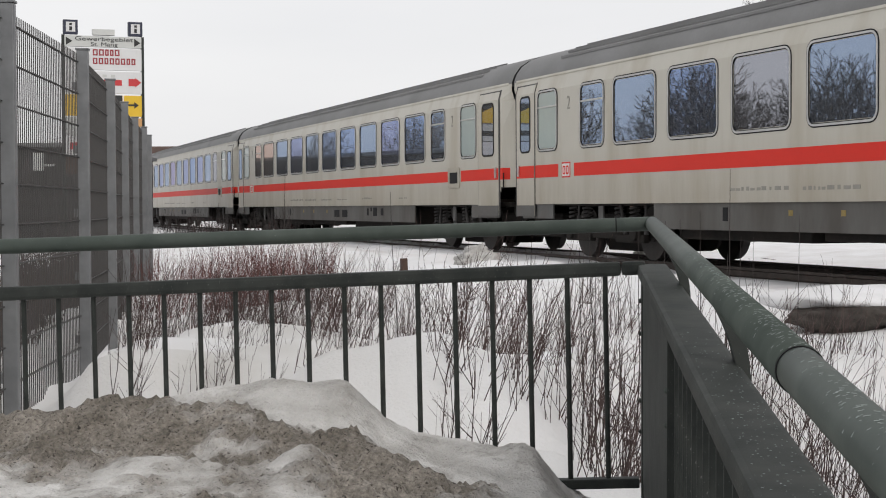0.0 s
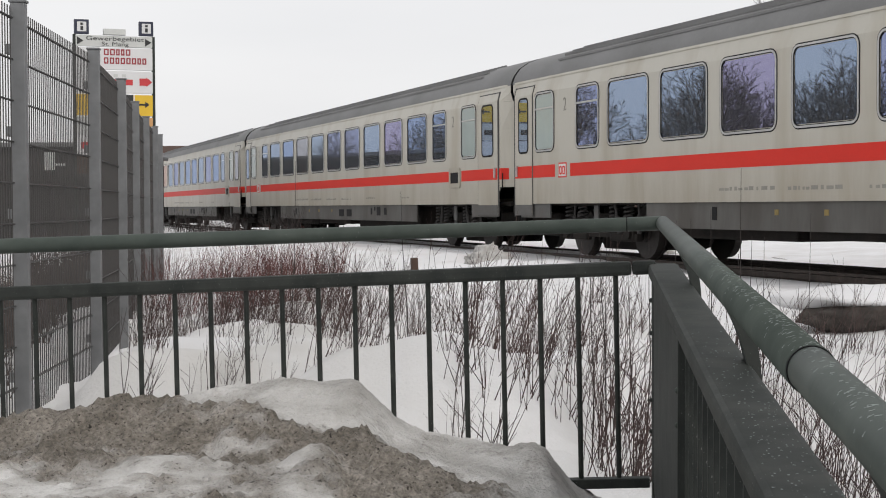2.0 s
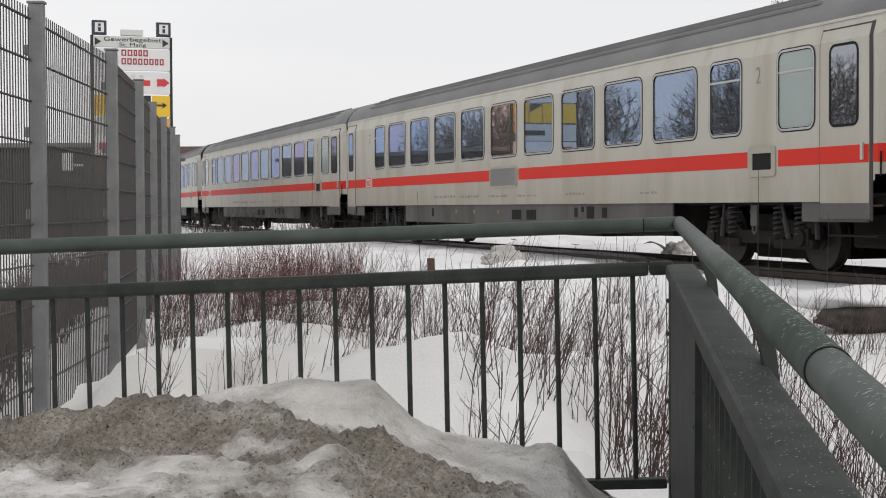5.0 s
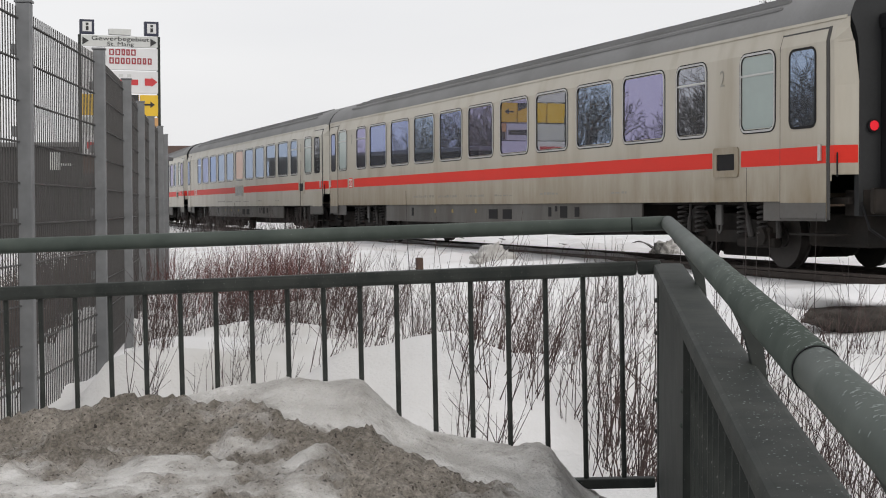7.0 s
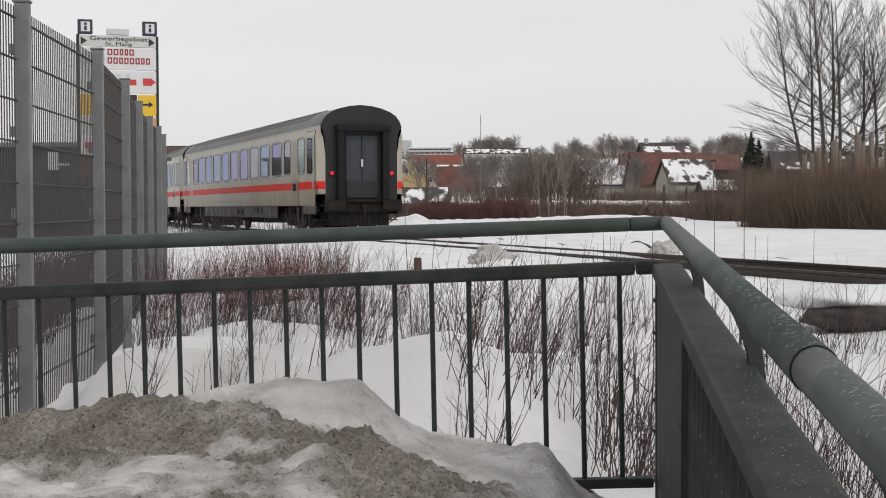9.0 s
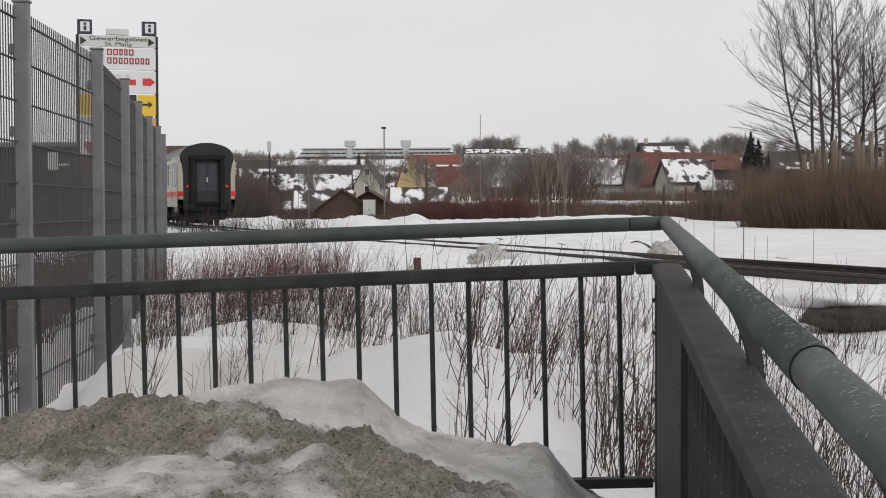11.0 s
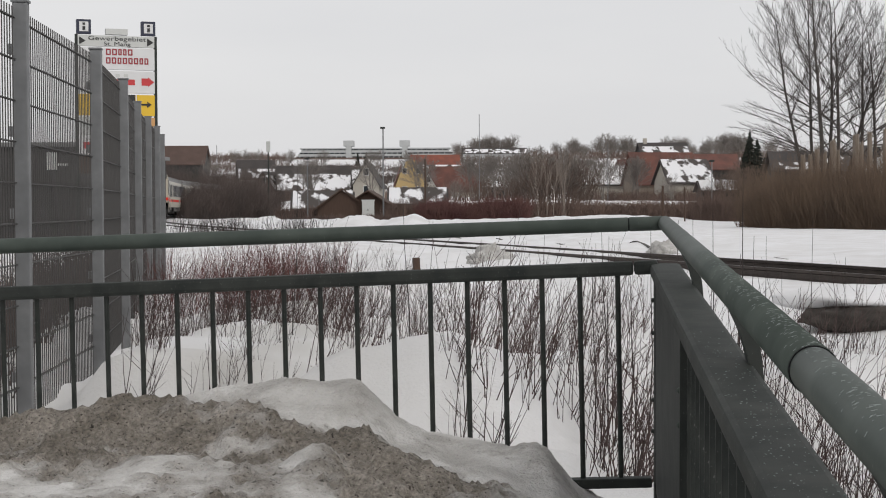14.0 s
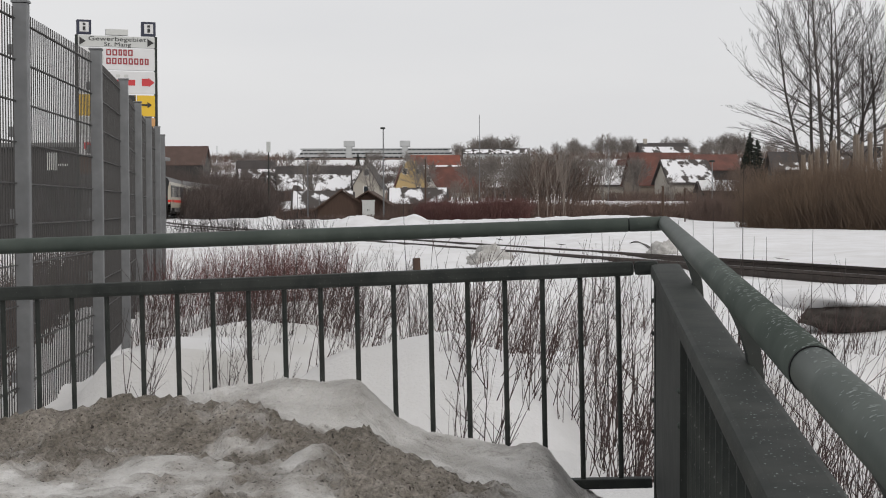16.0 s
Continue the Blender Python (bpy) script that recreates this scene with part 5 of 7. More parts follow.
def shrub(rnd, name, stems, tall, spread, thick, mat, label, group, fork=2.0, low=0.45, lean_x=0.0):
    ob = new(name, stick_mesh(name, shrub_segments(rnd, stems, tall, spread, thick, fork, low, lean_x), mat))
    return tagged(ob, label, "shrub", group)


def plant_near_shrubs():
    rnd = random.Random(11)
    kinds = [shrub(rnd, "bare_shrub", 11, 0.85, 0.19, 0.0041, TWIG, "bare brown twiggy shrub standing in snow", "shrubs in the snow", lean_x=0.17) for _ in range(7)]
    reds = [shrub(rnd, "red_shrub", 26, 0.95, 0.34, 0.004, REDTWIG, "bare shrub of thin red stems in snow", "red-stemmed shrubs") for _ in range(4)]
    used = set()

    def put(src, x, y, size):
        m = pose(x, y, ground_z(x, y), 0, 0, rnd.uniform(-50, 50))
        if id(src) not in used:
            used.add(id(src))
            src.matrix_basis = m @ Matrix.Scale(size, 4)
            return
        ob = copy_thing(src, m)
        ob.matrix_basis = m @ Matrix.Scale(size, 4)
    # brown twigs between the railing and the track
    n = 0
    while n < 88:
        y = rnd.uniform(5.35, 15.5)
        k = rnd.uniform(-560, 800)
        x = place(k, y)
        if x > 0.40 and y < 5.6:
            continue
        dens = 0.85 if k < 120 else 0.6 if k < 400 else 0.3
        if k < -230 and y < 11.5:
            dens = 0.05
        elif k < 0 and y < 8.2:
            dens = 0.12
        elif k < -60 and y < 9.5:
            dens = 0.45
        elif k > 420 and y > 11:
            dens = 0.12
        elif k > 0 and y > 13.2:
            dens = 0.3
        if rnd.random() > dens:
            continue
        n += 1
        put(rnd.choice(kinds), x, y, rnd.uniform(0.65, 1.15))
    for k, y, s in ((60, 7.4, 1.0), (85, 7.7, 1.1), (150, 7.0, 0.95), (165, 7.5, 1.05), (330, 5.9, 1.1), (350, 6.3, 1.2), (320, 6.8, 1.0), (300, 7.4, 1.0), (220, 7.2, 0.9),
                    (560, 6.2, 1.0), (640, 5.4, 0.95), (700, 5.1, 0.9), (760, 6.0, 1.0), (600, 7.5, 0.9), (680, 7.0, 0.9), (520, 8.5, 0.8), (740, 4.6, 0.85), (660, 4.5, 0.8), (760, 4.0, 0.7)):
        put(rnd.choice(kinds), place(k, y), y, s)
    for k, y, size in ((300, 5.6, 0.95), (335, 5.45, 1.0), (356, 5.6, 1.05), (318, 5.9, 1.0), (345, 5.85, 0.9), (290, 6.2, 0.9)):
        put(rnd.choice(kinds), place(k, y), y, size)
    for _ in range(20):
        y = rnd.uniform(4.6, 7.4)
        k = rnd.uniform(max(480, 2600 * (0.27 + 0.098 * y) / y - 420), 860)
        if place(k, y) > 0.27 + 0.098 * y + 0.22:
            put(rnd.choice(kinds), place(k, y), y, rnd.uniform(0.7, 1.0))
    # the dense growth between the fence and the mound
    for _ in range(34):
        y = rnd.uniform(10.6, 14.5)
        put(rnd.choice(kinds), place(rnd.uniform(-545, -120), y), y, rnd.uniform(0.75, 1.2))
    for _ in range(12):
        y = rnd.uniform(7.4, 10)
        put(rnd.choice(kinds), place(rnd.uniform(-580, -500), y), y, rnd.uniform(0.5, 0.9))
    # the thick growth behind the right half of the front railing
    for _ in range(7):
        y = rnd.uniform(7.6, 10.4)
        put(rnd.choice(kinds), place(rnd.gauss(150, 110), y), y, rnd.uniform(0.6, 0.95))
    for _ in range(2):
        y = rnd.uniform(6.0, 7.6)
        put(rnd.choice(kinds), place(rnd.uniform(265, 365), y), y, rnd.uniform(0.8, 1.1))
    for _ in range(34):
        y = rnd.uniform(12.5, 24)
        put(rnd.choice(reds), place(rnd.uniform(-540, -170), y), y, rnd.uniform(0.6, 1.1))
    for _ in range(40):
        y = rnd.uniform(11.5, 19)
        put(rnd.choice(kinds), place(rnd.uniform(-540, -60), y), y, rnd.uniform(0.7, 1.2))
    for _ in range(14):
        y = rnd.uniform(13.5, 19)
        put(rnd.choice(reds), place(rnd.uniform(-360, -215), y), y, rnd.uniform(0.7, 1.0))
    bushes = [shrub(rnd, "bare_bush", 18, 1.3, 0.7, 0.012, STALK, "dark bare bush on the snow bank by the track", "bushes on the snow bank") for _ in range(3)]
    for _ in range(34):
        y = rnd.uniform(36, 58)
        put(rnd.choice(bushes), place(rnd.uniform(-492, -230), y), y, rnd.uniform(0.55, 1.0))
    for _ in range(16):
        y = rnd.uniform(6.6, 10.5)
        put(rnd.choice(kinds), place(rnd.uniform(-545, -150), y), y, rnd.uniform(0.45, 0.8))
    for _ in range(10):
        y = rnd.uniform(16, 21)
        put(rnd.choice(reds), place(rnd.uniform(-500, -225), y), y, rnd.uniform(0.7, 1.0))
    # single tall stalks
    stalk = shrub(random.Random(4), "bare_stalk", 1, 1.25, 0.01, 0.0062, STALK, "single tall bare brown stalk", "tall stalks", 0.5, 0.97)
    for k, y, s in ((275, 6.6, 1.0), (312, 6.4, 1.02), (378, 6.2, 1.0), (412, 6.3, 0.93), (455, 6.2, 1.0), (470, 6.6, 1.08), (505, 6.4, 1.0), (530, 6.6, 0.95), (-62, 8.4, 1.1), (-270, 9.8, 1.15), (300, 6.9, 0.98), (360, 6.7, 1.0), (425, 5.8, 0.8), (262, 6.1, 0.96), (288, 7.2, 1.05), (335, 6.0, 0.95), (395, 6.8, 1.04), (440, 6.9, 1.0), (485, 6.1, 0.93), (518, 7.2, 1.05), (560, 6.7, 0.9), (600, 6.4, 0.85), (640, 6.9, 0.86), (700, 6.6, 0.8), (-516, 8.6, 0.55), (-500, 8.9, 0.5), (-470, 9.2, 0.6)):
        put(stalk, place(k, y), y, s)


plant_near_shrubs()


def bare_tree_segments(rnd, height, trunks, spread, levels=5, thick=0.16, base=0.25, upright=0.35, fine=0.008):
    seg = []

    def grow(p, d, length, r, level):
        n = (6, 5, 4, 3, 2, 2)[level]
        q, dd, flip = p, d, rnd.uniform(0, 6.283)
        for k in range(n):
            dd = (dd + Vector((rnd.gauss(0, 0.05), rnd.gauss(0, 0.05), upright * 0.09))).normalized()
            e = q + dd * length / n
            r2 = max(r * (1 - 0.75 / n), fine)
            seg.append((q, e, r, r2))
            if level < levels and (k > 0 or level > 0):
                for _ in range(2 if level == 0 and k > 1 else 1):
                    flip += 2.4 + rnd.uniform(-0.4, 0.4)
                    side = Vector((math.cos(flip), math.sin(flip), rnd.uniform(-0.1, 0.3)))
                    side = (side - dd * side.dot(dd)).normalized()
                    b = (dd * 0.9 + side * spread * rnd.uniform(0.6, 1.1)).normalized()
                    rest = 1 - 0.75 * (k + 1) / n
                    grow(e, b, length * rest * rnd.uniform(0.55, 0.8) + 0.12 * length, max(r2 * 0.5, fine), level + 1)
            q, r = e, r2
    for k in range(trunks):
        a = rnd.uniform(0, 6.283)
        off = base * (0.4 + rnd.random())
        d = Vector((math.cos(a) * 0.28 * spread, math.sin(a) * 0.28 * spread, 1)).normalized() if trunks > 1 else Vector((0, 0, 1))
        grow(Vector((off * math.cos(a), off * math.sin(a), -0.3)) if trunks > 1 else Vector((0, 0, -0.3)), d, height * rnd.uniform(0.62, 0.8), thick * rnd.uniform(0.7, 1), 0)
    return seg


def bare_tree(name, seed, height, trunks, spread, levels, thick, label, group="", base=0.3, mat=BARK, upright=0.35, fine=0.008):
    """A leafless tree: thick limbs and fine twigs as parts of their own."""
    seg = bare_tree_segments(random.Random(seed), height, trunks, spread, levels, thick, base, upright, fine)
    tree = thing(name, label, "tree", group=group)
    cut = max(thick * 0.28, fine * 1.05)
    for nm, some, n in (("trunk", [s for s in seg if s[2] >= cut], 6), ("crown", [s for s in seg if s[2] < cut], 3)):
        ob = new(nm, stick_mesh(nm, some, mat, n))
        ob.parent = tree
        if nm == "crown":
            ob["kind"] = "stuff"
    return tree


def tall_tree(seed, stems, label):
    """A leafless tree of several upright stems: side limbs that rise and arch outwards, the low ones drooping at their tips."""
    rnd = random.Random(seed)
    tree = thing("bare_tree", label, "tree")
    fine = []

    def shoot(p, d, length, r, level, rise):
        n = 5 if level == 1 else 3
        pts = [p]
        for k in range(n):
            d = (d + Vector((rnd.gauss(0, 0.07), rnd.gauss(0, 0.07), rise + rnd.gauss(0, 0.04)))).normalized()
            q = pts[-1] + d * length / n
            r2 = max(r * (1 - 0.8 / n), 0.0052)
            fine.append((pts[-1], q, r, r2))
            pts.append(q)
            r = r2
            if level < 4:
                for _ in range(2 if level == 1 or (level == 2 and rnd.random() < 0.4) else 1):
                    a = rnd.uniform(0, 6.283)
                    side = Vector((math.cos(a), math.sin(a), 0.2))
                    b = (d * rnd.uniform(0.9, 1.3) + side * rnd.uniform(0.35, 0.6)).normalized()
                    shoot(q, b, length * rnd.uniform(0.28, 0.46) * (1.15 - 0.5 * k / n), max(r * 0.5, 0.0052), level + 1 if level > 1 else 2 + (rnd.random() < 0.35), rise * 0.8)
    for x, y, h in stems:
        p, r = Vector((x * 0.45, y, -0.3)), 0.105 + 0.006 * h
        r *= rnd.uniform(0.8, 1.0)
        d = Vector((x * 0.045 + rnd.gauss(0, 0.015), y * 0.04, 1)).normalized()
        path, n = [p], 16
        turn = rnd.uniform(0, 6.283)
        trunk = bmesh.new()
        rs = []
        for k in range(n):
            d = (d + Vector((x * 0.004 + rnd.gauss(0, 0.025), rnd.gauss(0, 0.025), 0.02))).normalized()
            path.append(path[-1] + d * h / n)
            rs.append(r * (1 - 0.92 * k / n))
            if k < 3:
                continue
            t = k / n
            for _ in range(2 if 5 < k < 12 else 1):
                turn += 2.4 + rnd.uniform(-0.5, 0.5)
                out = 0.55 + 0.9 * (1 - t) ** 1.3
                b = Vector((math.cos(turn) * out + x * 0.1, math.sin(turn) * out, 0.62 + 0.35 * t)).normalized()
                low = t < 0.42
                shoot(path[-1], b, (1.15 - 0.75 * t) * h * rnd.uniform(0.26, 0.42), max(rs[-1] * 0.4, 0.016), 1, -0.045 if low else 0.10)
        for a, b, r0, r1 in zip(path, path[1:], rs, rs[1:] + [0.012]):
            tube(trunk, a, b, r0, r1, 6, False)
        bmesh.ops.remove_doubles(trunk, verts=trunk.verts, dist=0.02)
        part("trunk", trunk, BARK, tree)
    crown = new("crown", stick_mesh("crown", fine, BARK, 3))
    crown.parent = tree
    crown["kind"] = "stuff"
    return tree


def plant_trees():
    y = 95.0
    tall_tree(21, ((-2.6, -0.4, 14.6), (-1.5, 0.5, 16.0), (-0.5, -0.6, 16.6), (0.3, 0.7, 16.0), (1.3, -0.2, 15.2), (2.2, 0.5, 13.6)), "large leafless many-stemmed tree behind the brushwood").matrix_basis = pose(place(680, y), y, -0.3)
    tall_tree(52, ((-0.9, 0.0, 13.2), (0.6, 0.5, 13.6)), "leafless tree with two slanting stems behind the brushwood").matrix_basis = pose(place(758, y), y, -0.3)
    # trees beyond the fence that the coach windows mirror
    first = bare_tree("bare_tree", 5, 8.0, 4, 0.8, 3, 0.13, "leafless tree beyond the fence", "trees beyond the fence", fine=0.014)
    first.matrix_basis = pose(-30, 52, 0)
    rnd = random.Random(8)
    for k, (x, yy) in enumerate(((-34, 46), (-41, 55), (-36, 66), (-45, 44), (-38, 80), (-47, 68), (-44, 92), (-50, 110), (-37, 36), (-30, 60), (-33, 52), (-39, 48), (-35, 72), (-43, 60), (-31, 40), (-48, 86))):
        copy_thing(first, pose(x, yy, 0, 0, 0, rnd.uniform(0, 360)))
    farbark = material("grey_twig_bark", (0.20, 0.178, 0.162), 0.9, vary=0.2, grain=4, large=0.5, bump=0)
    far = bare_tree("bare_tree", 9, 9, 3, 0.8, 2, 0.13, "small leafless tree on the hillside", "trees on the hillside", 0.4, farbark, fine=0.022)
    far.matrix_basis = pose(place(150, 400), 400, ground_z(place(150, 400), 400))
    slight = bare_tree("bare_tree", 12, 9, 4, 0.95, 2, 0.15, "small leafless tree on the hillside", "trees on the hillside", 0.4, farbark, fine=0.04)
    slight.matrix_basis = pose(place(170, 420), 420, ground_z(place(170, 420), 420))
    for k in range(70):
        yy = rnd.choice((240, 290, 420, 560, 700, 820, 880))
        kk = rnd.uniform(-500, 790) if yy < 700 else rnd.uniform(20, 790)
        x = place(kk, yy)
        if yy < 300 and -100 < kk < 60:
            continue
        copy_thing(slight if yy > 250 else far, pose(x, yy, ground_z(x, yy) - 0.2, 0, 0, rnd.uniform(0, 360)) @ Matrix.Scale(1.0, 4))
    for k in range(10):
        yy = rnd.choice((176, 200, 228, 236))
        kk = rnd.uniform(-330, 620)
        if -300 < kk < -40:
            continue
        x = place(kk, yy)
        copy_thing(far, pose(x, yy, ground_z(x, yy) - 0.2, 0, 0, rnd.uniform(0, 360)) @ Matrix.Scale(rnd.uniform(0.35, 0.6), 4))
    tuft = bare_tree("bare_tree", 14, 7.5, 4, 0.6, 3, 0.10, "tall thin leafless tree behind the hedge", "trees behind the hedge", 0.8, farbark, fine=0.022)
    tuft.matrix_basis = pose(place(160, 165), 165, 0)
    for kk, yy in ((175, 170), (205, 162), (120, 175), (60, 230), (68, 230), (-30, 210), (95, 210), (225, 175), (290, 230), (330, 240)):
        copy_thing(tuft, pose(place(kk, yy), yy, ground_z(place(kk, yy), yy), 0, 0, rnd.uniform(0, 360)))
    pale = material("pale_birch_bark", (0.24, 0.20, 0.17), 0.8, vary=0.2, grain=9, large=2, bump=0.1)
    birch = bare_tree("birch", 31, 6.6, 1, 0.28, 2, 0.042, "slender pale birch stem on a snow mound", "birches on the mound", mat=pale)
    birch.matrix_basis = pose(place(169, 130), 130, 0.05, 2, -4, 0)
    for kk, yy, lean_y, size in ((184, 131, -1, 0.95), (196, 129, 1, 1.0), (212, 130, 5, 0.9), (217, 131, 8, 1.0)):
        copy_thing(birch, pose(place(kk, yy), yy, 0.05, 0, lean_y, kk * 37 % 360) @ Matrix.Scale(size, 4))
    # brown scrub before and between the houses
    brown = material("brown_twig_bark", (0.125, 0.09, 0.072), 0.9, vary=0.2, grain=4, large=0.5, bump=0)
    scrub = bare_tree("bare_tree", 44, 6.0, 6, 0.75, 2, 0.10, "brown leafless scrub tree among the houses", "scrub among the houses", 1.2, brown, fine=0.02)
    scrub.matrix_basis = pose(place(600, 205), 205, ground_z(place(600, 205), 205))
    for kk, yy, size in ((352, 204, 0.35), (462, 204, 0.5), (500, 205, 0.9), (518, 200, 1.0), (552, 205, 1.2), (570, 200, 1.1), (590, 205, 1.0), (612, 200, 1.1), (640, 190, 1.1),
                         (140, 160, 0.8), (165, 158, 1.2), (190, 160, 1.15), (208, 162, 1.2), (228, 165, 1.0), (118, 200, 0.8), (90, 215, 0.8), (35, 210, 0.6), (70, 190, 0.7), (680, 170, 1.1), (540, 190, 1.0), (487, 196, 0.6), (250, 200, 0.6), (-20, 220, 0.5)):
        copy_thing(scrub, pose(place(kk, yy), yy, ground_z(place(kk, yy), yy) - 0.1, 0, 0, rnd.uniform(0, 360)) @ Matrix.Scale(size, 4))
    for k in range(36):
        yy = rnd.uniform(850, 890)
        x = place(rnd.choice((rnd.uniform(60, 120), rnd.uniform(205, 330), rnd.uniform(375, 425), rnd.uniform(455, 545))), yy)
        copy_thing(slight, pose(x, yy, ground_z(x, yy) - 0.3, 0, 0, rnd.uniform(0, 360)) @ Matrix.Scale(rnd.uniform(1.4, 2.1), 4))
    for k in range(44):
        yy = rnd.uniform(840, 900)
        x = place(rnd.uniform(20, 600), yy)
        copy_thing(slight, pose(x, yy, ground_z(x, yy) - 0.3, 0, 0, rnd.uniform(0, 360)) @ Matrix.Scale(rnd.uniform(1.0, 1.7), 4))


plant_trees()


def hedge(name, label, a, b, tall, deep, count, mat, seed, thick=0.03, fuzzy=0.25, lean_=0.18, gaps=0.0, even=0.5):
    """A strip of leafless bushes along a line on the ground, each with a forked stem; gaps leaves that share of it bare."""
    rnd = random.Random(seed)
    seg = []
    for _ in range(count):
        t = rnd.random()
        x, y = a[0] + (b[0] - a[0]) * t + rnd.uniform(-0.3, 0.3), a[1] + (b[1] - a[1]) * t + rnd.uniform(-deep, deep) / 2
        if gaps and noise.noise((x * 0.05, y * 0.02, seed)) < (gaps - 0.5) * 0.9:
            continue
        clump = 0.5 + 0.5 * noise.noise((x * 0.25, y * 0.25, seed)) + 0.25 * noise.noise((x * 0.9, y * 0.9, seed))
        h = tall * (1 - fuzzy + fuzzy * clump + rnd.gauss(0, 0.08)) * rnd.uniform(even, 1)
        p = Vector((x, y, HZ(x, y)))
        m = p + Vector((rnd.gauss(0, lean_) * h * 0.6, rnd.gauss(0, lean_) * h * 0.6, h * rnd.uniform(0.35, 0.6)))
        w = thick * rnd.uniform(0.5, 1.3)
        seg.append((p, m, w, w * 0.7))
        for _ in range(3 if rnd.random() < 0.6 else 2):
            q = m + Vector((rnd.gauss(0, 0.3), rnd.gauss(0, 0.3), rnd.uniform(0.35, 1.0))) * h * 0.52
            seg.append((m, q, w * 0.55, w * 0.16))
    ob = new(name, stick_mesh(name, seg, mat))
    return tagged(ob, label, "hedge", kind="stuff")


ZCACHE = {}


def HZ(x, y):
    """Ground height on a coarse raster, for the many stems of a hedge."""
    k = (round(x), round(y))
    if k not in ZCACHE:
        ZCACHE[k] = ground_z(*k) - 0.15
    return ZCACHE[k]


def line(k0, k1, y0, y1=None):
    y1 = y1 or y0
    return (place(k0, y0), y0), (place(k1, y1), y1)


def plant_hedges():
    hedge("hedge", "tall brown leafless hedge behind the snow field", *line(-100, 560, 152), 2.5, 4, 12000, HEDGE, 1, 0.034, 0.3, 0.26)
    hedge("hedge", "brown leafless hedge beside the sheds", *line(-290, -100, 154), 1.9, 3, 3000, HEDGE, 11, 0.03, 0.4, 0.26)
    hedge("red_hedge", "reddish leafless hedge behind the snow field", *line(-40, 150, 147), 3.2, 3, 5000, REDHEDGE, 2, 0.026, 0.5, 0.26)
    hedge("brushwood", "brown brushwood at the edge of the snow field", *line(550, 900, 84, 70), 5.2, 9, 13000, material("ochre_brushwood", (0.175, 0.122, 0.084), 0.9, vary=0.3, grain=4, large=0.5, bump=0, second=(0.12, 0.085, 0.062)), 3, 0.011, 0.5, 0.26, even=0.3)
    hedge("brushwood", "brown brushwood behind the snow field", *line(440, 640, 120), 3.4, 5, 6500, HEDGE, 4, 0.018, 0.6, 0.3, even=0.3)
    hedge("brushwood", "low brown brushwood round the shed", *line(-290, -60, 145), 1.0, 2, 2200, HEDGE, 9, 0.018, 0.4, 0.3)
    hedge("thicket", "dark leafless thicket beside the curve of the track", *line(-445, -300, 158, 170), 7.0, 16, 9000, THICKET, 5, 0.024, 0.85, 0.35, even=0.22)
    hedge("thicket", "dark leafless thicket beyond the track", *line(-560, -330, 205), 8.2, 14, 8000, THICKET, 6, 0.03, 0.8, 0.35, even=0.22)
    hedge("thicket", "dark leafless thicket beyond the fence", (-38, 36), (-52, 115), 3.2, 4, 3500, HEDGE, 7, 0.045, 0.5)
    hedge("hillside_wood", "belt of dark wood below the long block", *line(-262, 24, 800), 1.6, 60, 2500, HEDGE, 51, 0.16, 0.4)
    hedge("undergrowth", "brown leafless undergrowth behind the fence", (-2.75, 7.0), (-4.7, 21), 1.0, 1.1, 2600, THICKET, 8, 0.006, 0.3)
    hedge("hillside_wood", "belt of leafless brown wood before the houses", *line(290, 640, 228), 3.0, 8, 3200, HEDGE, 71, 0.03, 0.6, 0.28, 0.3)
    hedge("hillside_wood", "belt of leafless brown wood before the houses", *line(-330, 280, 236), 2.6, 8, 3200, HEDGE, 72, 0.03, 0.6, 0.28, 0.45)
    for y, tall in ((450, 5.0), (560, 3.2)):
        hedge("hillside_wood", "belt of leafless brown wood on the hillside", *line(-275, 22, y), tall, y * 0.1, 3000, THICKET, 60 + y, 0.08, 0.6, 0.18, 0.3)
    rows = ((250, -560, 900, 4.2, 1500, 0.07, 0.5), (300, -600, 900, 4.6, 1500, 0.08, 0.5), (365, -560, 900, 5.0, 1900, 0.09, 0.45),
            (450, -560, 900, 5.5, 2100, 0.11, 0.45), (560, -560, 900, 6.0, 2100, 0.13, 0.45), (690, -560, 900, 6.5, 2300, 0.15, 0.4), (860, -560, 1000, 8.0, 3200, 0.16, 0.0))
    for n, (y, k0, k1, tall, count, thick, bare) in enumerate(rows):
        if y > 440:
            hedge("hillside_wood", "belt of leafless brown wood on the hillside", *line(k0, -275, y), tall * 0.8, y * 0.1, count // 3, HEDGE, 40 + n, thick, 0.5)
            k0 = 22
        hedge("hillside_wood", "belt of leafless brown wood on the hillside", *line(k0, k1, y), tall, y * 0.12, count, HEDGE, 20 + n, thick * 1.2, 0.6, 0.18, bare)


plant_hedges()


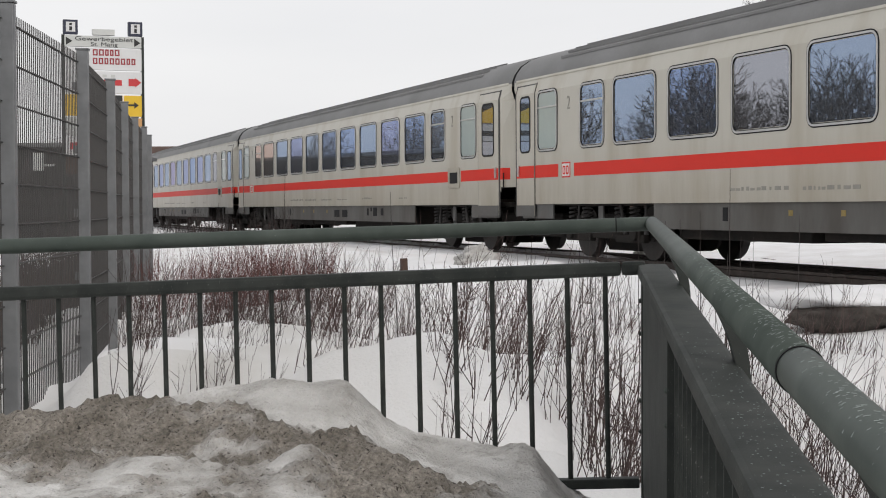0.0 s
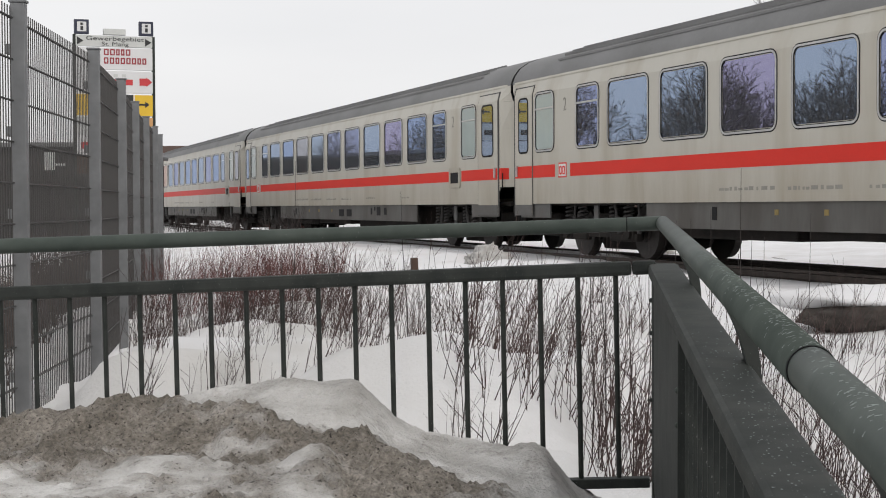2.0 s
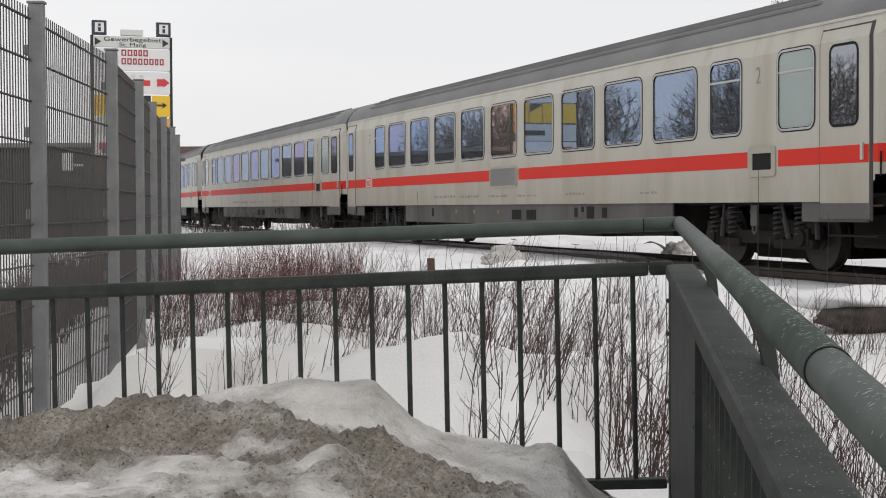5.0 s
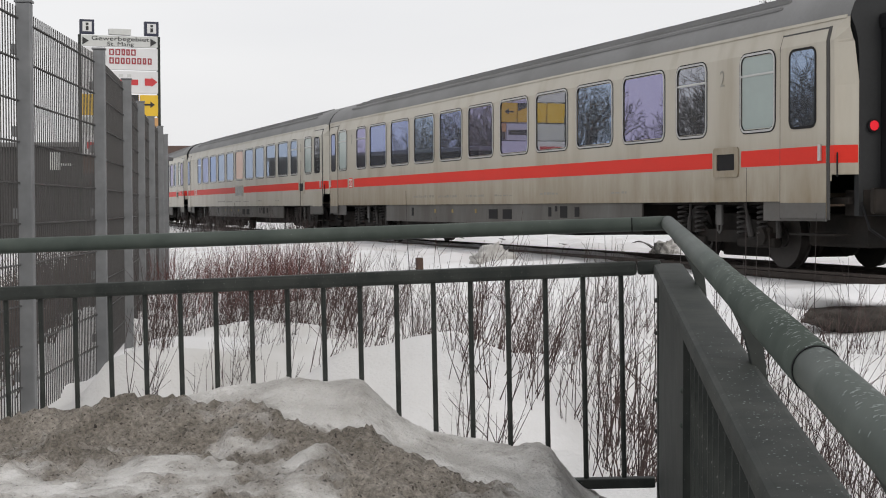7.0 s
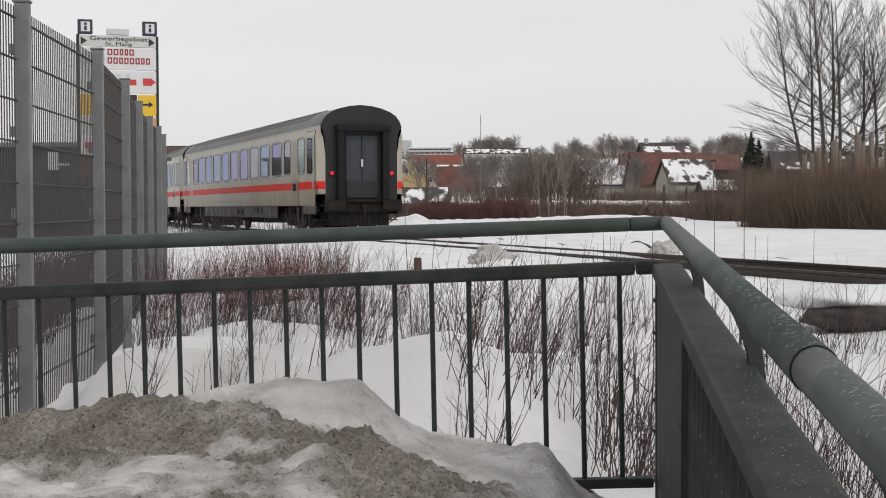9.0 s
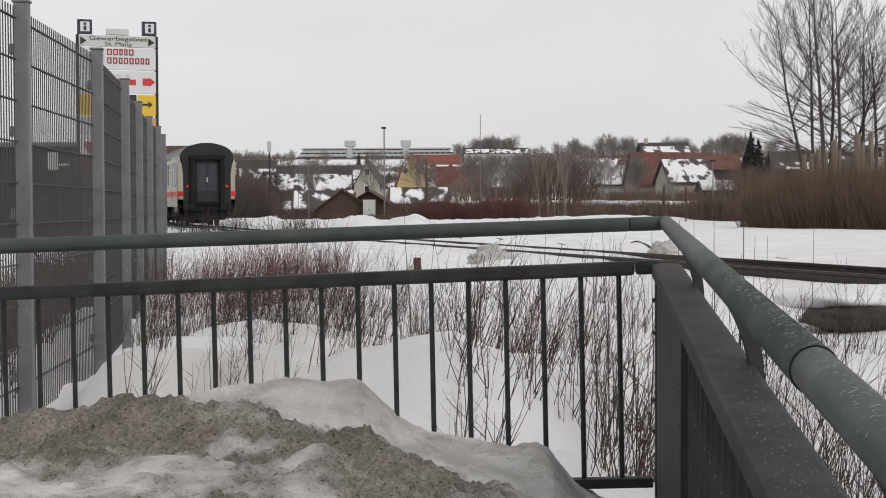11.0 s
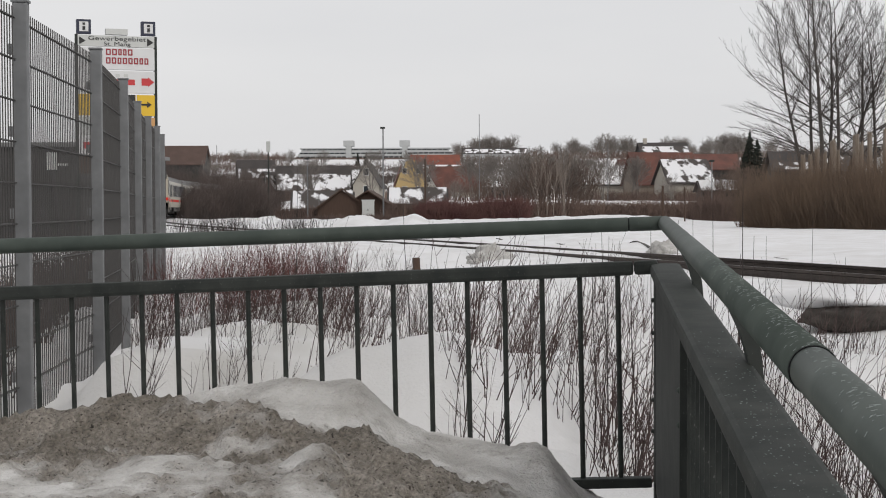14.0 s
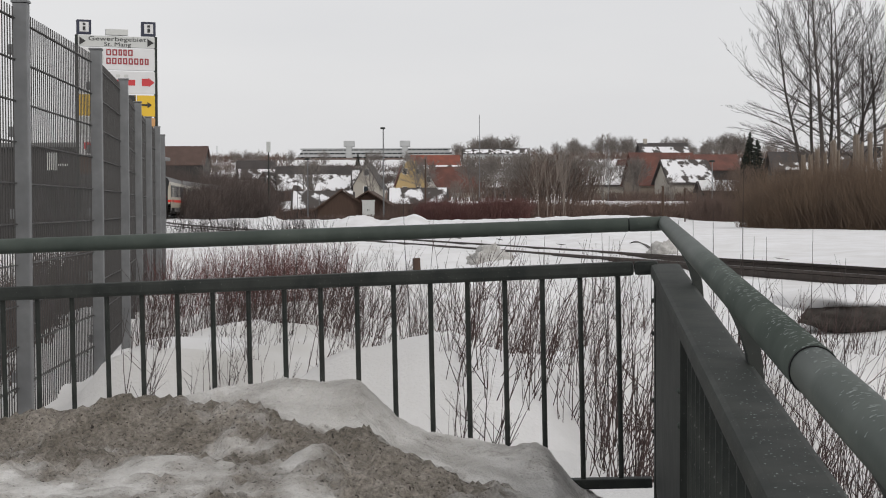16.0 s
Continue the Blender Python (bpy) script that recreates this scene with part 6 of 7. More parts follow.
def conifer(k, y, tall, seed):
    tree = thing("conifer", "dark narrow conifer among the houses", "tree", pose(place(k, y), y, ground_z(place(k, y), y)), "conifers")
    bm = bmesh.new()
    tube(bm, (0, 0, -0.3), (0, 0, tall), 0.16, 0.02, 6)
    part("trunk", bm, BARK, tree)
    rnd, seg = random.Random(seed), []
    for i in range(360):
        z = tall * rnd.uniform(0.08, 1.0)
        r = (1 - z / tall) ** 0.8 * tall * 0.26 + 0.12
        a = rnd.uniform(0, 6.283)
        e = r * rnd.uniform(0.6, 1.05)
        p = Vector((0, 0, z))
        q = Vector((e * math.cos(a), e * math.sin(a), z - 0.25 * e + rnd.uniform(-0.1, 0.1)))
        seg.append((p, q, 0.16, 0.05))
    ob = new("crown", stick_mesh("crown", seg, CONIFER))
    ob.parent = tree
    ob["kind"] = "stuff"


for k, y, tall, s in ((543, 200, 10.0, 1), (556, 204, 9.0, 2), (533, 207, 7.0, 3), (-44, 420, 5.5, 4), (-60, 420, 5, 5), (-135, 600, 6, 6), (-150, 600, 5.5, 7), (90, 400, 9, 8), (570, 210, 6.5, 9)):
    conifer(k, y, tall, s)


def topped_trunk(k, y, z1, r, seed):
    rnd = random.Random(seed)
    bm, rows = bmesh.new(), []
    for i in range(9):
        z = -0.4 + (z1 + 0.4) * i / 8
        rows.append([bm.verts.new(((r * (1 - 0.02 * i) * rnd.uniform(0.86, 1.1)) * math.cos(a), (r * rnd.uniform(0.86, 1.1)) * math.sin(a), z + (rnd.uniform(-0.22, 0.16) if i == 8 else 0))) for a in [6.283 * j / 9 for j in range(9)]])
    for a, b in zip(rows, rows[1:]):
        for j in range(9):
            bm.faces.new((a[j], a[(j + 1) % 9], b[(j + 1) % 9], b[j]))
    bm.faces.new(rows[-1])
    ob = part("topped_trunk", bm, WOOD)
    ob.matrix_basis = pose(place(k, y), y, ground_z(place(k, y), y))
    tagged(ob, "pale weathered trunk cut off at the top", "tree trunk", "topped trunks")


for n, (k, z1, r) in enumerate(((637, 4.3, 0.17), (650, 4.2, 0.16), (662, 4.5, 0.16), (676, 4.3, 0.13), (690, 5.0, 0.24), (699, 4.4, 0.12), (731, 5.3, 0.24), (739, 4.9, 0.2), (755, 5.5, 0.18), (782, 5.7, 0.16), (812, 5.0, 0.3))):
    topped_trunk(k, 88, z1 + 0.1, r, n)


# ---- small things on the field ----
def small_things():
    bm = bmesh.new()
    box(bm, -0.045, 0.045, -0.045, 0.045, -0.3, 0.42, 0.012)
    ob = part("wooden_post", bm, BROWNWOOD)
    ob.matrix_basis = pose(place(-46, 20.5), 20.5, -0.13, 0, -2, 20)
    tagged(ob, "short dark wooden post in the snow", "post")
    # bare earth under a snow lip
    bm = bmesh.new()
    bmesh.ops.create_icosphere(bm, subdivisions=4, radius=1)
    for v in bm.verts:
        v.co += v.co * 0.25 * noise.noise(v.co * 2.2) + v.co * 0.1 * noise.noise(v.co * 6)
        v.co = Vector((v.co.x * 0.52, v.co.y * 0.24, v.co.z * 0.13))
    ob = part("earth_mound", bm, BALLAST, smooth=True)
    x, y = place(746, 12.3), 12.3
    ob.matrix_basis = pose(x, y, ground_z(x, y) + 0.10, 0, 0, 8)
    tagged(ob, "dark bare earth mound showing through the snow", "earth mound")
    bm = bmesh.new()
    bmesh.ops.create_icosphere(bm, subdivisions=4, radius=1)
    for v in bm.verts:
        v.co += v.co * 0.2 * noise.noise(v.co * 1.8)
        v.co = Vector((v.co.x * 0.72, v.co.y * 0.45, v.co.z * 0.12))
    ob = part("snow_drift", bm, SNOW, smooth=True)
    ob.matrix_basis = pose(x + 0.05, y + 0.30, ground_z(x, y) + 0.24, 0, 0, 8)
    tagged(ob, "rounded snow drift over bare earth", "snow drift")
    for k, yy, r in ((72, 22.5, 0.19), (84, 23, 0.25), (97, 22.6, 0.2), (108, 23.4, 0.16), (392, 30, 0.26), (378, 30.5, 0.2), (60, 23.2, 0.14)):
        bm = bmesh.new()
        bmesh.ops.create_icosphere(bm, subdivisions=4, radius=1)
        for v in bm.verts:
            v.co += v.co * 0.5 * noise.noise(v.co * 2.1 + Vector((k, 0, 0))) + v.co * 0.4 * noise.noise(v.co * 5 + Vector((0, k, 0)))
            v.co = Vector((v.co.x * r, v.co.y * r, v.co.z * r * 0.9))
        ob = part("snow_lump", bm, BANK, smooth=True)
        ob.matrix_basis = pose(place(k, yy), yy, ground_z(place(k, yy), yy) + 0.05)
        tagged(ob, "crumbled lump of old snow by the track", "snow lump", "snow lumps")


small_things()


# ---- sign pylon ----
def make_sign():
    W, T = 2.09, 6.04
    sign = thing("sign_pylon", "tall direction pylon with white and yellow company panels", "sign", pose(-9.01, 40.75, 0, 0, 0, 20) @ Matrix.Diagonal((1.026, 1.026, 1.0, 1)))

    def slab(name, x0, x1, z0, z1, y0, y1, mat, parent=None, label="", bevel=0.0):
        bm = bmesh.new()
        box(bm, x0, x1, y0, y1, z0, z1, bevel)
        return part(name, bm, mat, parent or sign, label)

    def row(top):
        return 1.0 + (366 - top) / 63.8
    for s in (-1, 1):
        slab("post", s * W / 2 - 0.04, s * W / 2 + 0.04, -0.2, row(62), -0.05, 0.05, DARKGREEN)
        b = slab("info_box", s * (W / 2 - 0.19) - 0.19, s * (W / 2 - 0.19) + 0.19, row(61), row(36), -0.08, 0.08, BLUE, label="dark blue square with a white i", bevel=0.01)
        slab("info_field", s * (W / 2 - 0.19) - 0.12, s * (W / 2 - 0.19) + 0.12, row(57), row(40), -0.09, -0.075, SIGNWHITE, b)
        slab("letter_i", s * (W / 2 - 0.19) - 0.035, s * (W / 2 - 0.19) + 0.035, row(55), row(48), -0.1, -0.088, BLACK, b)
        slab("letter_i_dot", s * (W / 2 - 0.19) - 0.035, s * (W / 2 - 0.19) + 0.035, row(46), row(42), -0.1, -0.088, BLACK, b)
    slab("lamp_box", -0.28, 0.3, row(61), row(51), -0.1, 0.1, CABINET, label="pale grey lamp box")
    head = slab("name_panel", -W / 2 + 0.03, W / 2 - 0.03, row(82), row(63), -0.06, 0.06, CABINET, label="pale panel naming the business area")
    writing("panel_text", "Gewerbegebiet", 0.165, BLACK, head, pose(0.02, -0.066, row(68.4)), 0.0, 1.5)
    writing("panel_text", "St. Mang", 0.155, BLACK, head, pose(0.02, -0.066, row(77.6)), 0.0, 1.35)
    for s in (-1, 1):
        bm = bmesh.new()
        prism(bm, [(-0.08, -0.11), (0.09, 0), (-0.08, 0.11)], -0.008)
        part("arrow_head", bm, BLACK, head).matrix_basis = pose(s * 0.9, -0.062, row(73))
    p2 = slab("company_panel", -W / 2 + 0.03, W / 2 - 0.03, row(122), row(84), -0.06, 0.06, SIGNWHITE, label="white panel with maroon bars of lettering")
    rnd = random.Random(2)
    for x0, x1, z0, z1 in ((-0.28, 0.45, row(97), row(86)), (-0.28, 0.9, row(112), row(101))):
        x = x0
        while x < x1 - 0.05:
            w = rnd.uniform(0.09, 0.13)
            bm = ring_mesh(bmesh.new(), w, z1 - z0, 0.012, 0.034, 0.008)
            part("letter_bar", bm, MAROON, p2).matrix_basis = pose(x + w / 2, -0.061, (z0 + z1) / 2, 0, 0, 180)
            x += w + 0.035
    bm = bmesh.new()
    for i in range(16):
        a, b = 6.283 * i / 16, 6.283 * (i + 1) / 16
        tube(bm, (-0.56 + 0.2 * math.cos(a), -0.065, row(103) + 0.24 * math.sin(a)), (-0.56 + 0.2 * math.cos(b), -0.065, row(103) + 0.24 * math.sin(b)), 0.014, n=5)
    part("round_mark", bm, CABINET, p2)
    p3 = slab("company_panel", -W / 2 + 0.03, W / 2 - 0.03, row(163), row(124.5), -0.06, 0.06, SIGNWHITE, label="white panel with red arrow and lettering bars")
    for x in (-0.2, 0.02, 0.24):
        slab("letter_bar", x - 0.05, x + 0.06, row(135), row(130), -0.068, -0.058, CABINET, p3)
        slab("letter_bar", x - 0.05, x + 0.06, row(157), row(152), -0.068, -0.058, CABINET, p3)
    for x in (-0.25, 0.0, 0.28):
        slab("letter_bar", x, x + 0.2, row(149), row(139), -0.068, -0.058, SIGNRED, p3)
    bm = bmesh.new()
    prism(bm, [(-0.16, -0.1), (0.02, -0.1), (0.02, -0.13), (0.18, 0.0), (0.02, 0.13), (0.02, 0.1), (-0.16, 0.1)], -0.008)
    part("red_arrow", bm, SIGNRED, p3).matrix_basis = pose(0.82, -0.062, row(143))
    for x0, x1 in ((0.10, 0.50), (0.54, 1.01), (-0.4, 0.06), (-1.0, -0.44)):
        p4 = slab("yellow_panel", x0, x1, row(203), row(166), -0.06, 0.06, YELLOW, label="yellow panel with a black arrow")
        if x0 > 0.5:
            bm = bmesh.new()
            prism(bm, [(-0.15, -0.025), (0.03, -0.025), (0.03, -0.09), (0.15, 0.0), (0.03, 0.09), (0.03, 0.025), (-0.15, 0.025)], -0.008)
            part("black_arrow", bm, BLACK, p4).matrix_basis = pose(0.775, -0.062, row(183))
        elif x0 > 0:
            bm = bmesh.new()
            prism(bm, [(-0.2, 0.08), (0.19, -0.12), (0.19, 0.14), (-0.2, 0.14)], -0.008)
            part("black_mark", bm, BLACK, p4).matrix_basis = pose(0.3, -0.062, row(175))
    for x0, x1, a, b, mat in ((-1.0, 0.86, 238, 206, CABINET), (0.88, 1.01, 222, 206, ORANGE), (-1.0, 1.01, 272, 240, SIGNWHITE), (-1.0, 1.01, 305, 275, BROWNWOOD)):
        slab("company_panel", x0, x1, row(a), row(b), -0.06, 0.06, mat)
    slab("letter_bar", -0.9, -0.2, row(262), row(250), -0.068, -0.058, SIGNRED)
    slab("letter_bar", 0.0, 0.8, row(228), row(218), -0.068, -0.058, BLACK)


make_sign()


# ---- buildings ----
def make_hall():
    hall = thing("storage_hall", "long low dark-clad hall beyond the fence", "building", pose(0, 0, 0))
    bm = bmesh.new()
    box(bm, -42, -11.3, 46, 60, -0.3, 2.92)
    part("wall", bm, DARKWALL, hall, "dark ribbed cladding")
    bm = bmesh.new()
    box(bm, -42.2, -11.15, 45.8, 60.2, 2.92, 3.06, 0.02)
    part("roof", bm, ROOF, hall, "flat roof with a thin edge")
    for x in np.arange(-41, -11.6, 0.6):
        if "rib" not in SHARED:
            bm = bmesh.new()
            box(bm, -0.03, 0.03, -0.03, 0.0, -0.2, 2.9)
            SHARED["rib"] = part("cladding_rib", bm, DARKWALL, hall)
            SHARED["rib"].matrix_basis = pose(x, 46, 0)
        else:
            piece("cladding_rib", SHARED["rib"].data, hall, pose(x, 46, 0))
    bm = bmesh.new()
    box(bm, -12.35, -12.05, 45.9, 46.02, 2.2, 2.75)
    part("window", bm, CABINET, hall)
    bm = bmesh.new()
    box(bm, -12.0, -11.7, 45.9, 46.02, 2.33, 2.4)
    part("lamp_strip", bm, CABINET, hall)


make_hall()


def house(k, y, w, deep, eaves, ridge, wall, roof, turn=0.0, snow=0.0, gable_front=True, label="", windows=2, chimney=0.0, base=None, gambrel=False):
    """A house whose ridge runs along its depth (gable to the viewer) or across; eaves and ridge are heights above sea of the ground here."""
    x = place(k, y)
    g = ground_z(x, y) if base is None else base
    hs = thing("house", label, "house", pose(x, y, g, 0, 0, turn + (0 if gable_front else 90)), "houses on the hillside")
    e, r = eaves - g, ridge - g
    W, D = (w, deep) if gable_front else (deep, w)
    if gambrel:
        out = [(-W / 2, -1), (W / 2, -1), (W / 2, e), (W * 0.36, e + (r - e) * 0.45), (W * 0.22, e + (r - e) * 0.62), (W * 0.16, e + (r - e) * 0.9), (0, r), (-W * 0.16, e + (r - e) * 0.9), (-W * 0.22, e + (r - e) * 0.62), (-W * 0.36, e + (r - e) * 0.45), (-W / 2, e)]
    else:
        out = [(-W / 2, -1), (W / 2, -1), (W / 2, e), (0, r - 0.05), (-W / 2, e)]
    bm = bmesh.new()
    prism(bm, out, D)
    bmesh.ops.translate(bm, vec=(0, -D / 2, 0), verts=bm.verts)
    part("wall", bm, wall, hs)
    o = 0.45
    sl = (r - e) / (W / 2)
    for s in (-1, 1):
        def slab(name, lift, thick, a, b, mat, ends=o):
            b2 = bmesh.new()
            z0, z1 = e - o * sl, r
            def at(t, dz):
                return (s * ((W / 2 + o) * (1 - t)), z0 + (z1 - z0) * t + dz)
            pts = [at(a, lift), at(b, lift), at(b, lift + thick), at(a, lift + thick)]
            prism(b2, pts, D + 2 * ends)
            bmesh.ops.translate(b2, vec=(0, -D / 2 - ends, 0), verts=b2.verts)
            return part(name, b2, mat, hs)
        if not gambrel:
            slab("roof", 0.0, 0.16, 0, 1, roof)
            if snow:
                slab("roof_snow", 0.17, 0.14, 0.04, snow if s > 0 else min(1, snow + 0.15), SNOW if snow > 0.93 else PATCHY, 0.2)
        else:
            b2 = bmesh.new()
            prism(b2, [(s * (W / 2 + 0.2), e - 0.1), (s * W * 0.3, r - 1.2), (s * W * 0.3, r - 1.0), (s * (W / 2 + 0.3), e)], D - 0.3)
            bmesh.ops.translate(b2, vec=(0, -D / 2 + 0.3, 0), verts=b2.verts)
            part("roof", b2, roof, hs)
    faces = [(0, -D / 2 - 0.02, 0)] if gable_front else [(W / 2 + 0.02, 0, 90)]
    for fx, fy, rz in faces:
        n = windows
        span = W if gable_front else D
        for i in range(n):
            px = (i + 0.5 - n / 2) * span / (n + 0.4)
            for zz in ((e - 1.3,) + ((e + (r - e) * 0.45,) if gable_front and abs(px) < span * 0.3 else ())):
                bm = bmesh.new()
                box(bm, px - 0.5, px + 0.5, -0.05, 0.06, zz - 0.05, zz + 1.2)
                win = part("window", bm, WHITEPAINT, hs)
                win.matrix_basis = pose(fx, fy, 0, 0, 0, rz)
                bm = bmesh.new()
                box(bm, px - 0.42, px + 0.42, -0.07, 0.0, zz + 0.03, zz + 1.12)
                part("pane", bm, GLASSDARK, win)
    if chimney:
        bm = bmesh.new()
        box(bm, -0.45, 0.45, chimney - 0.4, chimney + 0.4, r - 1.5, r + 1.1, 0.03)
        part("chimney", bm, PLASTER, hs)
    return hs


house(-57, 312, 6.6, 8, 5.4, 11.0, PLASTER_YELLOW, TILE_RED, 4, label="ochre plaster house with a curved gable", gambrel=True, windows=2)
house(-14, 350, 11.0, 9, 9.9, 13.2, PLASTER, TILE_BRIGHT, 5, gable_front=False, label="house with a bright red tiled roof behind the ochre one", windows=2, snow=0.12)
house(22, 320, 10.5, 8, 4.6, 9.6, PLASTER, TILE_RED, 3, gable_front=False, label="house with a broad red-brown tiled roof", windows=3)
house(-19, 316, 4.4, 7, 4.6, 8.2, WHITEPAINT, TILE_RED, -12, label="white gabled annexe with red roof", windows=1)
house(-228, 262, 12.5, 9, 4.0, 8.2, DARKWALL, TILE_DARK, 6, snow=0.5, gable_front=False, label="long dark barn with patchy snow on its roof", windows=3)
house(-176, 268, 6.0, 8, 4.2, 8.0, DARKWALL, TILE_DARK, -8, snow=0.8, gable_front=False, label="dark barn end with snow on its roof", windows=1)
house(-130, 258, 4.6, 7, 4.8, 8.5, PLASTER, TILE_DARK, -6, label="pale narrow gabled house", windows=1)
house(-177, 150, 5.0, 4.5, 0.9, 2.75, BROWNWOOD, BROWNWOOD, 3, label="brown wooden shed at the edge of the snow field", windows=0)
house(-128, 156, 5.4, 4.5, 0.9, 2.6, BROWNWOOD, BROWNWOOD, -4, label="second brown wooden shed beside the lamp", windows=0)
house(-212, 164, 6.2, 4.0, 0.9, 2.55, BROWNWOOD, TILE_DARK, 3, snow=0.92, gable_front=False, label="low shed with thick snow on its roof", windows=0)
house(-44, 190, 7.0, 2.0, 1.8, 3.2, BROWNWOOD, TILE_DARK, 0, snow=0.9, gable_front=False, label="low lean-to with a snow-laden roof behind the hedge", windows=0)
house(285, 262, 9.0, 8, 4.8, 7.9, PLASTER, TILE_DARK, 5, snow=0.99, gable_front=False, label="house with a snow-covered roof", windows=3)
house(244, 300, 4.6, 6, 7.4, 10.2, BROWNWOOD, TILE_DARK, 8, gable_front=False, label="brown house with a small snow-capped chimney", windows=1, chimney=1)
house(385, 252, 10.6, 9, 4.9, 10.0, WOOD, TILE_RED, 9, gable_front=False, label="large timbered house with red tiled roof", windows=3)
house(330, 262, 4.2, 8, 4.2, 9.2, WOOD, TILE_RED, 22, label="timbered gable under a red roof", windows=1, snow=0.3)
house(470, 268, 9.6, 8, 7.6, 10.2, DARKWALL, TILE_RED, 4, gable_front=False, label="long low house with a weathered red roof", windows=2)
house(426, 232, 7.4, 6, 4.8, 8.0, PLASTER, TILE_DARK, 14, snow=0.92, gable_front=False, label="low house with a snow-laden roof", windows=2)
house(388, 335, 10.5, 8, 12.4, 15.2, DARKWALL, TILE_DARK, 4, snow=0.5, gable_front=False, label="dark roofed house on the slope", windows=2, chimney=4)
house(488, 212, 5.6, 4, 3.2, 4.4, DARKWALL, TILE_DARK, 2, snow=0.99, gable_front=False, label="low hut under thick snow", windows=0)
house(108, 300, 8.0, 7, 5.0, 8.4, DARKWALL, TILE_DARK, -5, snow=0.97, gable_front=False, label="house with snow on a dark roof", windows=2)
house(140, 352, 9.0, 7, 7.0, 10.4, PLASTER, TILE_DARK, 6, snow=0.97, gable_front=False, label="house with snow on a dark roof", windows=2)
house(92, 700, 30.0, 10, 26.0, 28.6, CONCRETE, TILE_DARK, 2, snow=0.6, gable_front=False, label="long pale house high on the slope", windows=6)
house(-330, 300, 7.0, 7, 7.0, 10.5, PLASTER, TILE_DARK, 10, snow=0.35, gable_front=False, label="house half hidden by trees with snowy roof", windows=2)
house(-306, 262, 5.0, 6, 3.6, 7.2, BROWNWOOD, TILE_DARK, -14, snow=0.8, label="dark gabled house with snow on the roof", windows=1)
house(-458, 310, 9.6, 9, 10.2, 13.9, DARKWALL, TILE_BROWN, 0, gable_front=False, label="large brown-roofed house above the thicket", windows=3)
house(765, 150, 5.5, 6, 4.6, 7.0, CONCRETE, TILE_DARK, 6, label="grey house behind the brushwood", windows=2)
house(612, 190, 4.6, 6, 5.6, 7.8, DARKWALL, TILE_DARK, -4, gable_front=False, label="dark roofed house behind the brushwood", windows=2, snow=0.2)
house(712, 210, 7, 7, 5.8, 8.4, PLASTER, TILE_DARK, 5, gable_front=False, label="house with roof snow behind the brushwood", windows=2, snow=0.6)


def make_hospital():
    y = 900.0
    g = 27.0
    h = thing("terraced_block", "long pale concrete block with window bands on the hill", "building", pose(0, y, 0))
    levels = ((-262, 26, 27.0, 29.3), (-262, 24, 29.6, 31.7), (-256, 20, 32.0, 34.0), (-250, 12, 34.3, 36.6))
    for k0, k1, z0, z1 in levels:
        bm = bmesh.new()
        box(bm, place(k0, y), place(k1, y), 0, 16, z0, z0 + 1.45)
        part("parapet", bm, CONCRETE, h)
        bm = bmesh.new()
        box(bm, place(k0, y) + 1, place(k1, y) - 1, 1.2, 15, z0 + 1.0, z1 + 0.4)
        band = part("window_band", bm, GLASSDARK, h)
        bm = bmesh.new()
        x = place(k0, y) + 3
        while x < place(k1, y) - 3:
            box(bm, x, x + 0.5, 0.9, 1.3, z0 + 1.0, z1 + 0.4)
            x += 3.2
        part("mullions", bm, CONCRETE, band)
    bm = bmesh.new()
    box(bm, place(-252, y), place(14, y), -0.5, 16.5, 36.4, 37.1)
    part("roof", bm, CONCRETE, h)
    for k in (-166, -67):
        bm = bmesh.new()
        box(bm, place(k - 9, y), place(k + 9, y), -1, 9, 38.2, 41.6)
        box(bm, place(k - 5, y), place(k + 5, y), -0.6, 8, 30, 38.4)
        part("lift_tower", bm, CONCRETE, h)


make_hospital()


